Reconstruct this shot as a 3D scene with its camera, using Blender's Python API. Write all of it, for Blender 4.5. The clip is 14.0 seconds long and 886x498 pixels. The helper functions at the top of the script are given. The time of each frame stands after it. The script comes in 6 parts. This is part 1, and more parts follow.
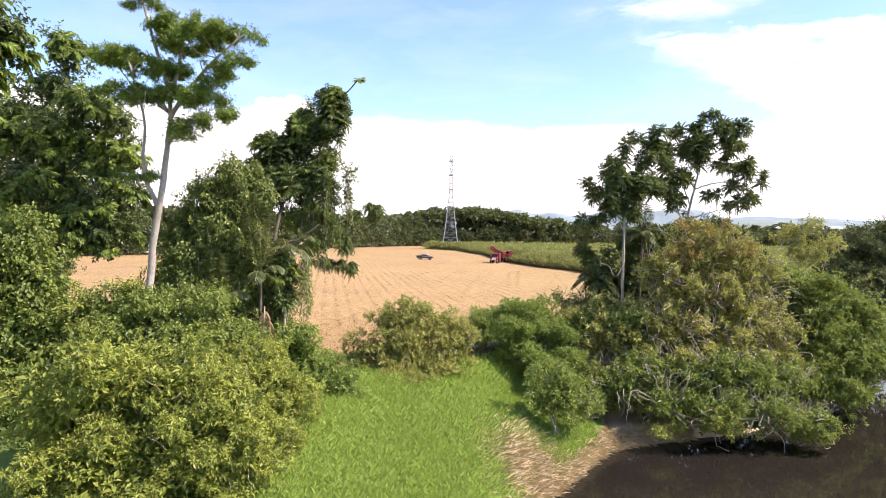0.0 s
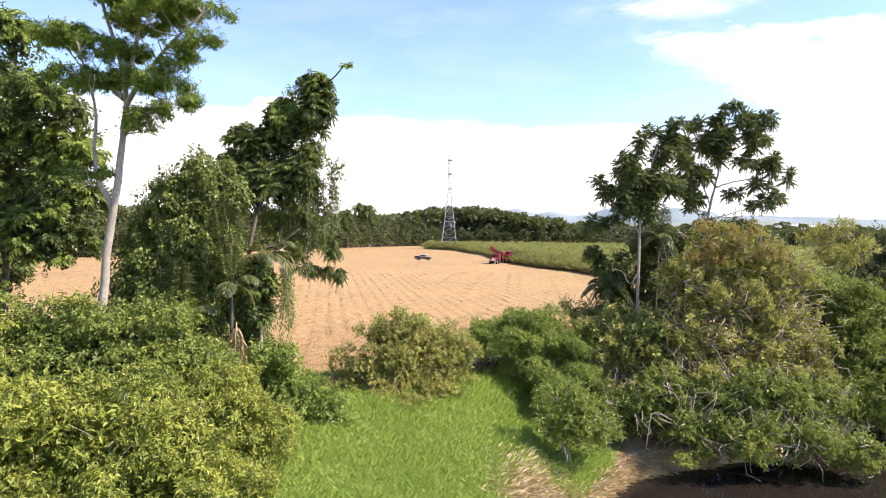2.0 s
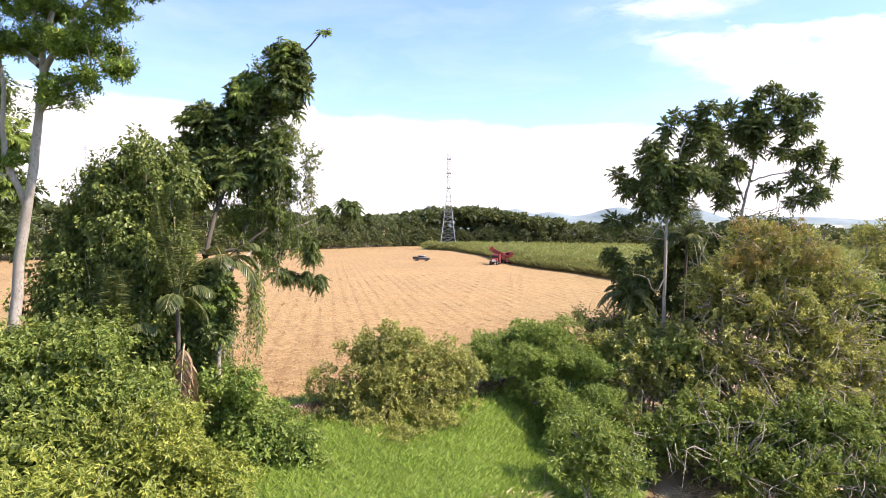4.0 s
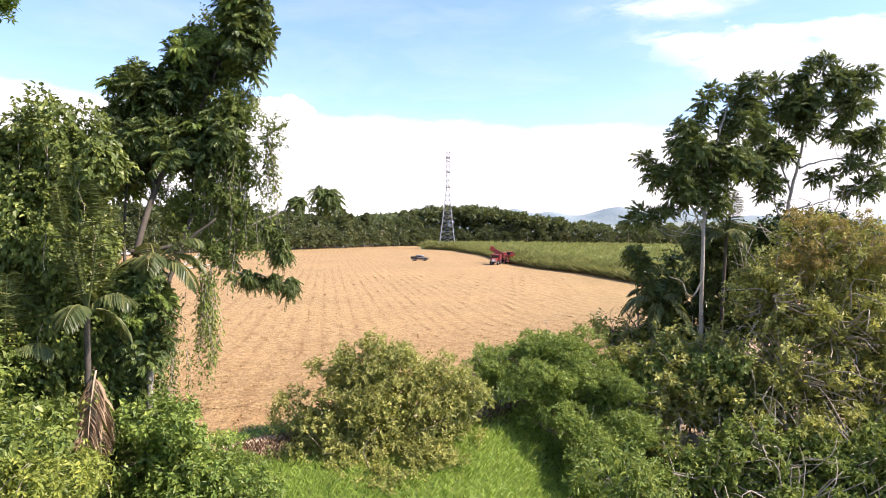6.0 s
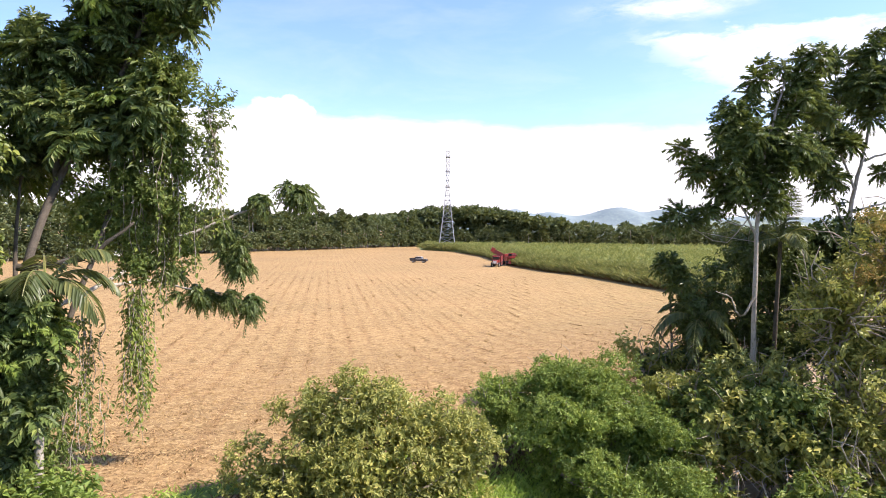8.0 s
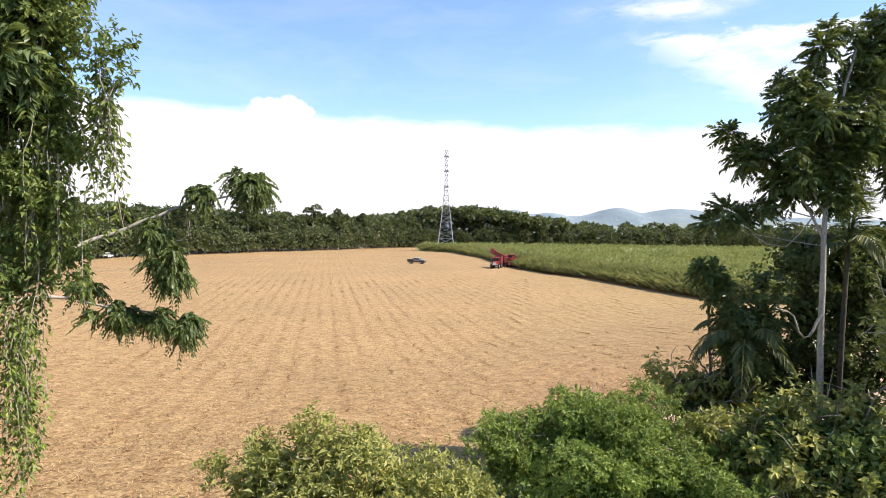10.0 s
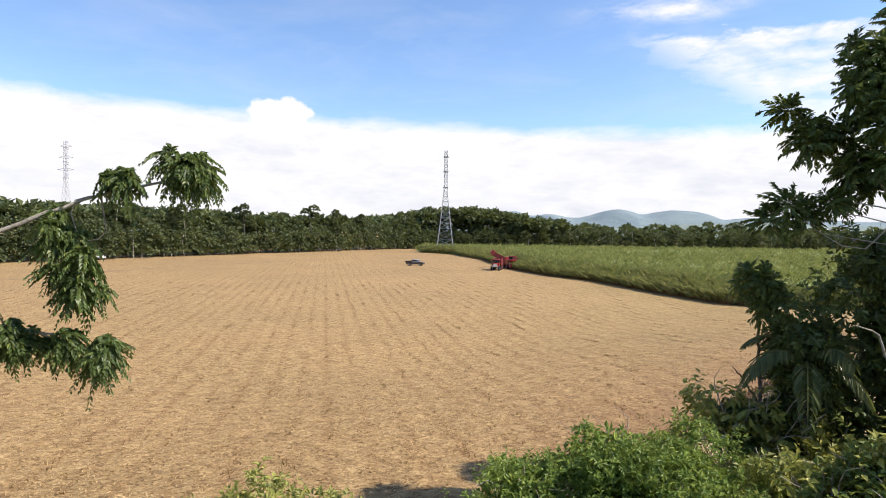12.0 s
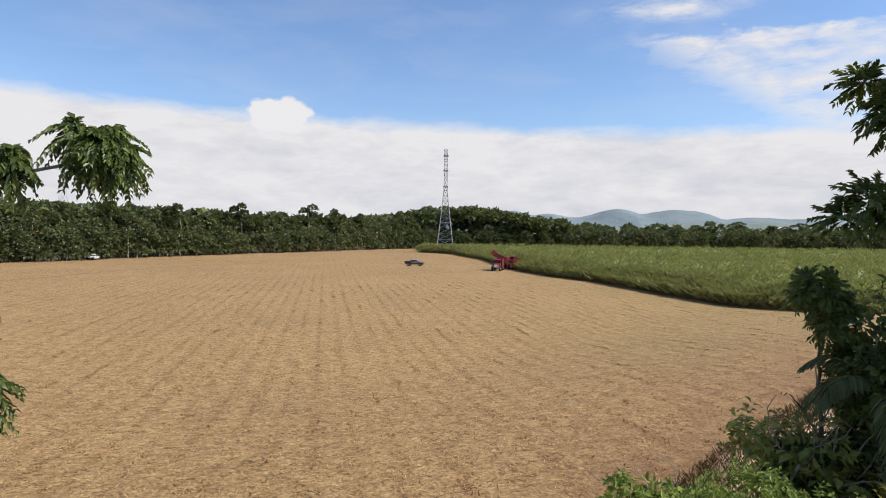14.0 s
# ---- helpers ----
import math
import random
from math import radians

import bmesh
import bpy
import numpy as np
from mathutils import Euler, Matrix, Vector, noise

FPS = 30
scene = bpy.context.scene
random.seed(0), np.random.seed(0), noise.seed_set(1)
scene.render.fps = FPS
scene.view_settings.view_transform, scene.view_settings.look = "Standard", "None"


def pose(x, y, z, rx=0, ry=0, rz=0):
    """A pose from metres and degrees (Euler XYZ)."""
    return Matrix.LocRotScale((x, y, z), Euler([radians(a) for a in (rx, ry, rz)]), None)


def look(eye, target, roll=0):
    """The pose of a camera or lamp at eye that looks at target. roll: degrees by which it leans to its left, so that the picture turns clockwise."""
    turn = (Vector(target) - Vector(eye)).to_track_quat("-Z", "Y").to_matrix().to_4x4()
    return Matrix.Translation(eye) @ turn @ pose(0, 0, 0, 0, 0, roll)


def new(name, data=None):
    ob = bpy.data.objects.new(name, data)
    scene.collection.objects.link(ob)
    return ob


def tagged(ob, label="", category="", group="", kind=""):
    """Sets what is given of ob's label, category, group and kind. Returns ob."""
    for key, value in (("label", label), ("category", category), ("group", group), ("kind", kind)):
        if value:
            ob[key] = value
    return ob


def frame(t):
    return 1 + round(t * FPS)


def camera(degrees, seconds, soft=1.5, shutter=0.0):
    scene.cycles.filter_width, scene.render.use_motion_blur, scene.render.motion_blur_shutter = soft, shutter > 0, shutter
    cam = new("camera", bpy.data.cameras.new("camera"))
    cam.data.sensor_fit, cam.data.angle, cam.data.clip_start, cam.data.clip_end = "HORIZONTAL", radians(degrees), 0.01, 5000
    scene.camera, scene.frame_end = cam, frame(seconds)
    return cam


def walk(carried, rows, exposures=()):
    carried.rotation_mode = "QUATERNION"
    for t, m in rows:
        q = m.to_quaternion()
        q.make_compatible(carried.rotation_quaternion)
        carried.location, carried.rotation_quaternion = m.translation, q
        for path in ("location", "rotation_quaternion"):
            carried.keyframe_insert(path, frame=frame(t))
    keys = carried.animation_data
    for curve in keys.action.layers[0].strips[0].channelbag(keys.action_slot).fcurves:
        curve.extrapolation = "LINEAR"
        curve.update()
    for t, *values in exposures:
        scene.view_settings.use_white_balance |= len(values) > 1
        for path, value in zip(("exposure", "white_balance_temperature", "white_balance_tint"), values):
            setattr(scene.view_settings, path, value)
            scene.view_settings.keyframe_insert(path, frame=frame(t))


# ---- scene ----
cam = camera(70.0, 14.0, soft=1.0)
PATH = [
    (0, (0.064, 5.022, 9.378), (0.029, 7.021, 9.32), 0.7),
    (0.5, (0.033, 5.742, 9.435), (0.0, 7.741, 9.377), 0.6),
    (1, (0.05, 6.637, 9.502), (0.019, 8.636, 9.444), 0.6),
    (1.5, (0.061, 7.598, 9.564), (0.031, 9.597, 9.505), 0.6),
    (2, (0.055, 8.754, 9.598), (0.024, 10.753, 9.538), 0.6),
    (2.5, (0.076, 9.886, 9.639), (0.045, 11.885, 9.58), 0.5),
    (3, (0.086, 11.152, 9.635), (0.055, 13.15, 9.575), 0.6),
    (3.2, (0.076, 11.65, 9.628), (0.046, 13.649, 9.569), 0.6),
    (5.3, (0.114, 17.034, 9.425), (0.086, 19.033, 9.364), 0.6),
    (5.5, (0.127, 17.528, 9.388), (0.099, 19.527, 9.327), 0.6),
    (6, (0.123, 18.814, 9.341), (0.097, 20.813, 9.281), 0.6),
    (6.5, (0.114, 20.016, 9.353), (0.089, 22.015, 9.293), 0.6),
    (7, (0.115, 21.283, 9.395), (0.09, 23.281, 9.335), 0.6),
    (7.5, (0.123, 22.457, 9.455), (0.098, 24.456, 9.395), 0.6),
    (8, (0.132, 23.69, 9.501), (0.106, 25.689, 9.442), 0.6),
    (8.2, (0.161, 24.146, 9.516), (0.135, 26.145, 9.456), 0.6),
    (10.3, (0.245, 28.785, 9.519), (0.224, 30.784, 9.463), 0.7),
    (10.5, (0.237, 29.213, 9.516), (0.215, 31.212, 9.463), 0.8),
    (11, (0.266, 30.133, 9.455), (0.244, 32.132, 9.402), 0.8),
    (11.5, (0.244, 31.007, 9.436), (0.222, 33.006, 9.383), 0.8),
    (12, (0.277, 31.868, 9.437), (0.256, 33.868, 9.384), 0.7),
    (12.5, (0.32, 32.605, 9.461), (0.298, 34.604, 9.406), 0.6),
    (13, (0.283, 33.331, 9.521), (0.261, 35.33, 9.465), 0.8),
    (13.5, (0.269, 34.19, 9.475), (0.248, 36.19, 9.42), 0.7),
    (14, (0.289, 35.009, 9.444), (0.268, 37.008, 9.39), 0.7),
]
EXPOSURES = [(0.0, 1.0, 6650, 22), (5.5, 0.98, 6600, 22), (8.0, 0.90, 6500, 20), (11.0, 0.57, 6450, 14), (12.5, 0.28, 6450, 13), (14.0, 0.0, 6450, 13)]
walk(cam, [(t, look(eye, target, roll)) for t, eye, target, roll in PATH], EXPOSURES)

# ---- light ----
TO_SUN = Vector((0.72, -0.09, 0.74)).normalized()
sun_el = math.asin(TO_SUN.z)
sun_az = math.atan2(TO_SUN.x, TO_SUN.y)
sun_data = bpy.data.lights.new("sun", "SUN")
sun_data.energy, sun_data.angle, sun_data.color = 5.0, radians(0.6), (1.0, 0.93, 0.82)
sun = new("sun", sun_data)
sun.matrix_world = Matrix.Translation((72, -9, 74)) @ (-TO_SUN).to_track_quat("-Z", "Y").to_matrix().to_4x4()


def nodes_of(tree):
    """Shorthand to add a node and to link sockets."""
    def add(kind, **values):
        n = tree.nodes.new(kind)
        for k, v in values.items():
            if k in n.inputs:
                n.inputs[k].default_value = v
        return n
    return add, tree.links.new


def maths(add, link, op, a, b=None, c=None, clamp=False):
    n = add("ShaderNodeMath")
    n.operation, n.use_clamp = op, clamp
    for i, v in enumerate((a, b, c)):
        if v is None:
            continue
        if isinstance(v, (int, float)):
            n.inputs[i].default_value = v
        else:
            link(v, n.inputs[i])
    return n.outputs[0]


def ramp(add, link, fac, stops, mode="LINEAR"):
    n = add("ShaderNodeValToRGB")
    n.color_ramp.interpolation = mode
    els = n.color_ramp.elements
    while len(els) < len(stops):
        els.new(0.5)
    for e, (p, c) in zip(els, stops):
        e.position = p
        e.color = (*c, 1) if len(c) == 3 else c
    link(fac, n.inputs[0])
    return n.outputs[0]


def mixc(add, link, fac, a, b, mode="MIX"):
    n = add("ShaderNodeMix")
    n.data_type, n.blend_type = "RGBA", mode
    for sock, v in ((n.inputs[0], fac), (n.inputs[6], a), (n.inputs[7], b)):
        if isinstance(v, (int, float)):
            sock.default_value = v
        elif isinstance(v, tuple):
            sock.default_value = (*v, 1)
        else:
            link(v, sock)
    return n.outputs[2]


def noise_at(add, link, vec, scale, detail=4.0, rough=0.55, dist=0.0):
    n = add("ShaderNodeTexNoise", Scale=scale, Detail=detail, Roughness=rough, Distortion=dist)
    link(vec, n.inputs["Vector"])
    return n.outputs["Fac"]


SKY, CLOUD = 0.145, 0.79
world = bpy.data.worlds.new("world")
scene.world = world
world.use_nodes = True
wt = world.node_tree
wt.nodes.clear()
add, link = nodes_of(wt)
sky = add("ShaderNodeTexSky")
sky.sky_type, sky.sun_disc = "NISHITA", False
sky.sun_elevation, sky.sun_rotation = sun_el, sun_az
sky.air_density, sky.dust_density, sky.ozone_density = 1.0, 0.35, 1.2
geo = add("ShaderNodeTexCoord")
sep = add("ShaderNodeSeparateXYZ")
link(geo.outputs["Generated"], sep.inputs[0])
dx, dy, dz = sep.outputs
# azimuth from +y (to the right), and elevation, in degrees
azi = maths(add, link, "MULTIPLY", maths(add, link, "ARCTAN2", dx, dy), 57.296)
ele = maths(add, link, "MULTIPLY", maths(add, link, "ARCSINE", dz), 57.296)
comb = add("ShaderNodeCombineXYZ")
link(azi, comb.inputs[0]), link(ele, comb.inputs[1])
stretch = add("ShaderNodeMapping")
stretch.inputs["Scale"].default_value = (0.05, 0.16, 1)
link(comb.outputs[0], stretch.inputs[0])
n_big = noise_at(add, link, stretch.outputs[0], 1.3, 8, 0.6, 0.3)
n_fine = noise_at(add, link, stretch.outputs[0], 5.0, 8, 0.62, 0.2)


def gauss(x, centre, width):
    """A soft bump of x round centre."""
    d = maths(add, link, "DIVIDE", maths(add, link, "SUBTRACT", x, centre), width)
    return maths(add, link, "EXPONENT", maths(add, link, "MULTIPLY", maths(add, link, "MULTIPLY", d, d), -1.0))


# low bank of cumulus all round the horizon, its top about ten degrees up
top = maths(add, link, "MULTIPLY_ADD", maths(add, link, "SUBTRACT", n_big, 0.5), 1.6, 9.9)
top = maths(add, link, "MULTIPLY_ADD", azi, -0.032, top)
top = maths(add, link, "MULTIPLY_ADD", maths(add, link, "SUBTRACT", n_fine, 0.5), 1.3, top)
bank = maths(add, link, "DIVIDE", maths(add, link, "SUBTRACT", top, ele), 1.25, clamp=True)
# torn streaks of high cloud
upper = maths(add, link, "MULTIPLY_ADD", azi, -0.05, 17.7)
upper = maths(add, link, "MULTIPLY_ADD", maths(add, link, "SUBTRACT", n_fine, 0.5), 3.4, upper)
lower = maths(add, link, "MULTIPLY_ADD", azi, -0.62, 25.2)
lower = maths(add, link, "MULTIPLY_ADD", maths(add, link, "SUBTRACT", n_fine, 0.5), 7.0, lower)
streak = maths(add, link, "MULTIPLY", maths(add, link, "DIVIDE", maths(add, link, "SUBTRACT", upper, ele), 0.9, clamp=True), maths(add, link, "DIVIDE", maths(add, link, "SUBTRACT", ele, lower), 2.2, clamp=True))
streak = maths(add, link, "MULTIPLY", streak, maths(add, link, "MULTIPLY_ADD", n_fine, 2.2, -0.5, clamp=True))
streak = maths(add, link, "MULTIPLY", streak, maths(add, link, "DIVIDE", maths(add, link, "SUBTRACT", 75.0, azi), 20.0, clamp=True))
streak2 = maths(add, link, "MULTIPLY", gauss(maths(add, link, "MULTIPLY_ADD", maths(add, link, "SUBTRACT", n_big, 0.5), 2.0, ele), 18.4, 0.8), gauss(azi, 18.5, 5.5))
torn = maths(add, link, "MULTIPLY_ADD", n_fine, 3.2, -1.05, clamp=True)
streak = maths(add, link, "MAXIMUM", streak, maths(add, link, "MULTIPLY", streak2, torn))
veil = maths(add, link, "MULTIPLY", maths(add, link, "MULTIPLY_ADD", n_big, 2.4, -1.1, clamp=True), 0.22)
# one bright cumulus head over the bank
hx = maths(add, link, "DIVIDE", maths(add, link, "ADD", azi, 15.2), 2.95)
hy = maths(add, link, "DIVIDE", maths(add, link, "SUBTRACT", ele, 9.9), 1.75)
hr = maths(add, link, "ADD", maths(add, link, "MULTIPLY", hx, hx), maths(add, link, "MULTIPLY", hy, hy))
n_round = noise_at(add, link, comb.outputs[0], 0.55, 6, 0.55)
hr = maths(add, link, "MULTIPLY_ADD", maths(add, link, "SUBTRACT", n_round, 0.5), 1.9, hr)
head = maths(add, link, "DIVIDE", maths(add, link, "SUBTRACT", 1.0, hr), 0.35, clamp=True)
cover = maths(add, link, "MAXIMUM", maths(add, link, "MAXIMUM", maths(add, link, "MAXIMUM", bank, head), streak), veil)
shade = ramp(add, link, maths(add, link, "MULTIPLY_ADD", n_big, 0.5, maths(add, link, "MULTIPLY_ADD", n_fine, 0.35, maths(add, link, "MULTIPLY", ele, 0.012))), [(0.36, (0.80, 0.83, 0.88)), (0.54, (1.02, 1.02, 1.02))])
shade = mixc(add, link, head, shade, (1.05, 1.05, 1.05))
back_sky = add("ShaderNodeBackground", Strength=SKY)
link(mixc(add, link, 1.0, sky.outputs[0], (0.85, 0.96, 1.10), "MULTIPLY"), back_sky.inputs[0])
back_cloud = add("ShaderNodeBackground", Strength=CLOUD)
link(shade, back_cloud.inputs[0])
mixs = add("ShaderNodeMixShader")
link(cover, mixs.inputs[0]), link(back_sky.outputs[0], mixs.inputs[1]), link(back_cloud.outputs[0], mixs.inputs[2])
link(mixs.outputs[0], add("ShaderNodeOutputWorld").inputs[0])


# ---- materials ----
def material(name):
    m = bpy.data.materials.new(name)
    m.use_nodes = True
    m.node_tree.nodes.clear()
    a, l = nodes_of(m.node_tree)
    out = a("ShaderNodeOutputMaterial")
    return m, a, l, out


def leaf_material(name, dark, light, accent, share=0.12, glow=0.34, rough=0.48, patch=0.0):
    """Leaves: colour varies leaf by leaf and in patches, light passes through."""
    m, a, l, out = material(name)
    g = a("ShaderNodeNewGeometry")
    tc = a("ShaderNodeTexCoord")
    big = noise_at(a, l, g.outputs["Position"], 0.55, 3)
    fine = noise_at(a, l, g.outputs["Position"], 9.0, 3)
    rnd = g.outputs["Random Per Island"]
    mid = noise_at(a, l, g.outputs["Position"], 2.4, 2)
    if patch:
        # whole crowns differ from one another
        big = noise_at(a, l, g.outputs["Position"], patch, 3)
        mid = noise_at(a, l, g.outputs["Position"], patch * 4, 2)
    f = maths(a, l, "MULTIPLY_ADD", big, 0.8, maths(a, l, "MULTIPLY_ADD", mid, 0.8, maths(a, l, "MULTIPLY_ADD", rnd, 0.48, -0.57)), clamp=True)
    col = mixc(a, l, f, dark, light)
    pick = maths(a, l, "GREATER_THAN", maths(a, l, "FRACT", maths(a, l, "MULTIPLY", rnd, 7.31)), 1 - share)
    col = mixc(a, l, maths(a, l, "MULTIPLY", pick, maths(a, l, "MULTIPLY_ADD", big, 1.6, -0.3, clamp=True)), col, accent)
    col = mixc(a, l, 0.35, col, ramp(a, l, fine, [(0.3, (0.55, 0.55, 0.55)), (0.7, (1, 1, 1))]), "MULTIPLY")
    p = a("ShaderNodeBsdfPrincipled", Roughness=rough)
    p.inputs["Specular IOR Level"].default_value = 0.3
    l(col, p.inputs["Base Color"])
    t = a("ShaderNodeBsdfTranslucent")
    l(mixc(a, l, 0.45, col, (0.34, 0.38, 0.07)), t.inputs[0])
    mx = a("ShaderNodeMixShader")
    mx.inputs[0].default_value = glow
    l(p.outputs[0], mx.inputs[1]), l(t.outputs[0], mx.inputs[2])
    l(mx.outputs[0], out.inputs[0])
    return m


def rough_material(name, c1, c2, scale=4.0, rough=0.85, metal=0.0, bump=0.3, c3=None, stretch=(1, 1, 1)):
    """A matt surface with variation at two scales and a fine relief."""
    m, a, l, out = material(name)
    tc = a("ShaderNodeTexCoord")
    mp = a("ShaderNodeMapping")
    mp.inputs["Scale"].default_value = stretch
    l(tc.outputs["Object"], mp.inputs[0])
    n1 = noise_at(a, l, mp.outputs[0], scale, 6, 0.6)
    n2 = noise_at(a, l, mp.outputs[0], scale * 9, 4, 0.6)
    col = mixc(a, l, ramp(a, l, n1, [(0.35, (0, 0, 0)), (0.65, (1, 1, 1))]), c1, c2)
    if c3:
        col = mixc(a, l, ramp(a, l, n2, [(0.52, (0, 0, 0)), (0.68, (1, 1, 1))]), col, c3)
    p = a("ShaderNodeBsdfPrincipled", Roughness=rough, Metallic=metal)
    l(col, p.inputs["Base Color"])
    l(maths(a, l, "MULTIPLY_ADD", n2, 0.25, rough - 0.12, clamp=True), p.inputs["Roughness"])
    b = a("ShaderNodeBump", Strength=bump, Distance=0.03)
    l(n2, b.inputs["Height"])
    l(b.outputs[0], p.inputs["Normal"])
    l(p.outputs[0], out.inputs[0])
    return m


LEAF_LIME = leaf_material("leaf_lime", (0.098, 0.140, 0.030), (0.4507, 0.4872, 0.0848), (0.5846, 0.5725, 0.1169), 0.18)
LEAF_VINE = leaf_material("leaf_vine", (0.0936, 0.1463, 0.0338), (0.3043, 0.3804, 0.073), (0.4447, 0.4682, 0.0983), 0.18)
LEAF_MID = leaf_material("leaf_mid", (0.062, 0.102, 0.028), (0.225, 0.295, 0.068), (0.36, 0.39, 0.10), 0.2)
LEAF_DEEP = leaf_material("leaf_deep", (0.046, 0.074, 0.028), (0.145, 0.195, 0.056), (0.26, 0.31, 0.085), 0.12, 0.22, 0.40)
LEAF_EMERALD = leaf_material("leaf_emerald", (0.088, 0.150, 0.034), (0.32, 0.42, 0.080), (0.48, 0.54, 0.115), 0.22, 0.36)
LEAF_OLIVE = leaf_material("leaf_olive", (0.1828, 0.2024, 0.0563), (0.5224, 0.5093, 0.1332), (0.653, 0.5485, 0.1566), 0.22)
LEAF_SCRUB = leaf_material("leaf_scrub", (0.105, 0.128, 0.042), (0.56, 0.55, 0.135), (0.76, 0.66, 0.17), 0.26)
LEAF_OCHRE = leaf_material("leaf_ochre", (0.228, 0.18, 0.06), (0.432, 0.324, 0.096), (0.576, 0.336, 0.096), 0.35)
LEAF_FAR = leaf_material("leaf_far", (0.038, 0.056, 0.027), (0.155, 0.182, 0.070), (0.22, 0.225, 0.08), 0.14, 0.2, 0.7, 0.09)
LEAF_FEATHER = leaf_material("leaf_feather", (0.050, 0.098, 0.024), (0.29, 0.41, 0.062), (0.40, 0.48, 0.09), 0.2, 0.24)
LEAF_IVY = leaf_material("leaf_ivy", (0.056, 0.088, 0.024), (0.235, 0.290, 0.060), (0.42, 0.45, 0.095), 0.16, 0.28, 0.45)
LEAF_TULIP = leaf_material("leaf_tulip", (0.050, 0.084, 0.029), (0.165, 0.220, 0.060), (0.30, 0.34, 0.085), 0.15, 0.26, 0.42)
LEAF_CANE = leaf_material("leaf_cane", (0.150, 0.172, 0.060), (0.47, 0.47, 0.165), (0.60, 0.53, 0.22), 0.28, 0.36, 0.5, 0.22)
LEAF_GRASS = leaf_material("leaf_grass", (0.33, 0.46, 0.085), (0.51, 0.66, 0.145), (0.66, 0.66, 0.24), 0.12, 0.45, 0.5)
LEAF_PALM = leaf_material("leaf_palm", (0.060, 0.086, 0.032), (0.165, 0.195, 0.075), (0.36, 0.33, 0.11), 0.15, 0.3, 0.35)
STRAW = leaf_material("straw", (0.335, 0.204, 0.084), (0.49, 0.325, 0.148), (0.68, 0.48, 0.24), 0.35, 0.04, 0.75)
DRY_GRASS = leaf_material("dry_grass", (0.62, 0.46, 0.26), (0.80, 0.65, 0.42), (0.46, 0.44, 0.17), 0.10, 0.35, 0.8)
STUBBLE = leaf_material("stubble", (0.21, 0.120, 0.052), (0.38, 0.23, 0.098), (0.22, 0.21, 0.08), 0.2, 0.1, 0.8)
RED_GRASS = leaf_material("red_grass", (0.10, 0.05, 0.035), (0.22, 0.12, 0.07), (0.13, 0.15, 0.04), 0.2, 0.15, 0.7)
DEAD_FROND = leaf_material("dead_frond", (0.26, 0.16, 0.09), (0.46, 0.32, 0.20), (0.52, 0.42, 0.28), 0.2, 0.15, 0.7)
BARK_PALE = rough_material("bark_pale", (0.44, 0.39, 0.32), (0.28, 0.24, 0.19), 2.2, 0.85, 0, 0.5, (0.20, 0.19, 0.13), (1, 1, 0.45))
BARK_GREY = rough_material("bark_grey", (0.20, 0.165, 0.125), (0.11, 0.088, 0.066), 2.5, 0.9, 0, 0.6, (0.10, 0.10, 0.06), (1, 1, 0.4))
BARK_DARK = rough_material("bark_dark", (0.115, 0.092, 0.068), (0.070, 0.056, 0.042), 3.0, 0.9, 0, 0.5, (0.08, 0.08, 0.05), (1, 1, 2.5))
BARK_TWIG = rough_material("bark_twig", (0.46, 0.40, 0.32), (0.28, 0.22, 0.16), 5.0, 0.9, 0, 0.4)
STEEL = rough_material("galvanised_steel", (0.36, 0.36, 0.36), (0.29, 0.29, 0.30), 1.5, 0.6, 0.2, 0.1)
# steel of the far pylon, its colour lightened to paint in distance haze
HAZE_STEEL = rough_material("haze_paled_steel", (0.62, 0.63, 0.65), (0.54, 0.55, 0.57), 1.5, 0.6, 0.1, 0.1)
RED_PAINT = rough_material("red_paint", (0.38, 0.028, 0.024), (0.28, 0.025, 0.02), 1.2, 0.42, 0, 0.1, (0.22, 0.09, 0.06))
DARK_RED = rough_material("dark_red_paint", (0.24, 0.022, 0.020), (0.16, 0.02, 0.018), 1.2, 0.5, 0, 0.1, (0.10, 0.05, 0.04))
WHITE_PAINT = rough_material("white_paint", (0.74, 0.74, 0.72), (0.64, 0.63, 0.60), 1.0, 0.35, 0, 0.05)
DARK_PAINT = rough_material("dark_paint", (0.060, 0.050, 0.042), (0.085, 0.075, 0.065), 1.0, 0.3, 0.1, 0.05)
GREY_PAINT = rough_material("grey_paint", (0.36, 0.37, 0.39), (0.28, 0.29, 0.31), 1.0, 0.35, 0.2, 0.05)
RUBBER = rough_material("rubber", (0.025, 0.024, 0.023), (0.05, 0.045, 0.04), 6, 0.9, 0, 0.3)
BLACK_METAL = rough_material("black_metal", (0.04, 0.04, 0.045), (0.07, 0.06, 0.06), 4, 0.55, 0.4, 0.2)
ROOF_TIN = rough_material("roof_tin", (0.66, 0.66, 0.64), (0.52, 0.52, 0.52), 0.3, 0.5, 0.2, 0.1)
# distant forest: the haze of the air is painted into both base colours
MOUNTAIN_HAZED = rough_material("mountain_forest_hazed", (0.145, 0.195, 0.215), (0.220, 0.270, 0.270), 0.009, 0.95, 0, 0.0, (0.22, 0.28, 0.26))
HILL_HAZED = rough_material("hill_forest_hazed", (0.16, 0.20, 0.17), (0.21, 0.25, 0.20), 0.008, 0.95, 0, 0.0, (0.24, 0.26, 0.20))

TRACK = rough_material("worn_track_soil", (0.20, 0.125, 0.055), (0.27, 0.18, 0.080), 0.4, 0.95, 0, 0.3, (0.16, 0.10, 0.045))

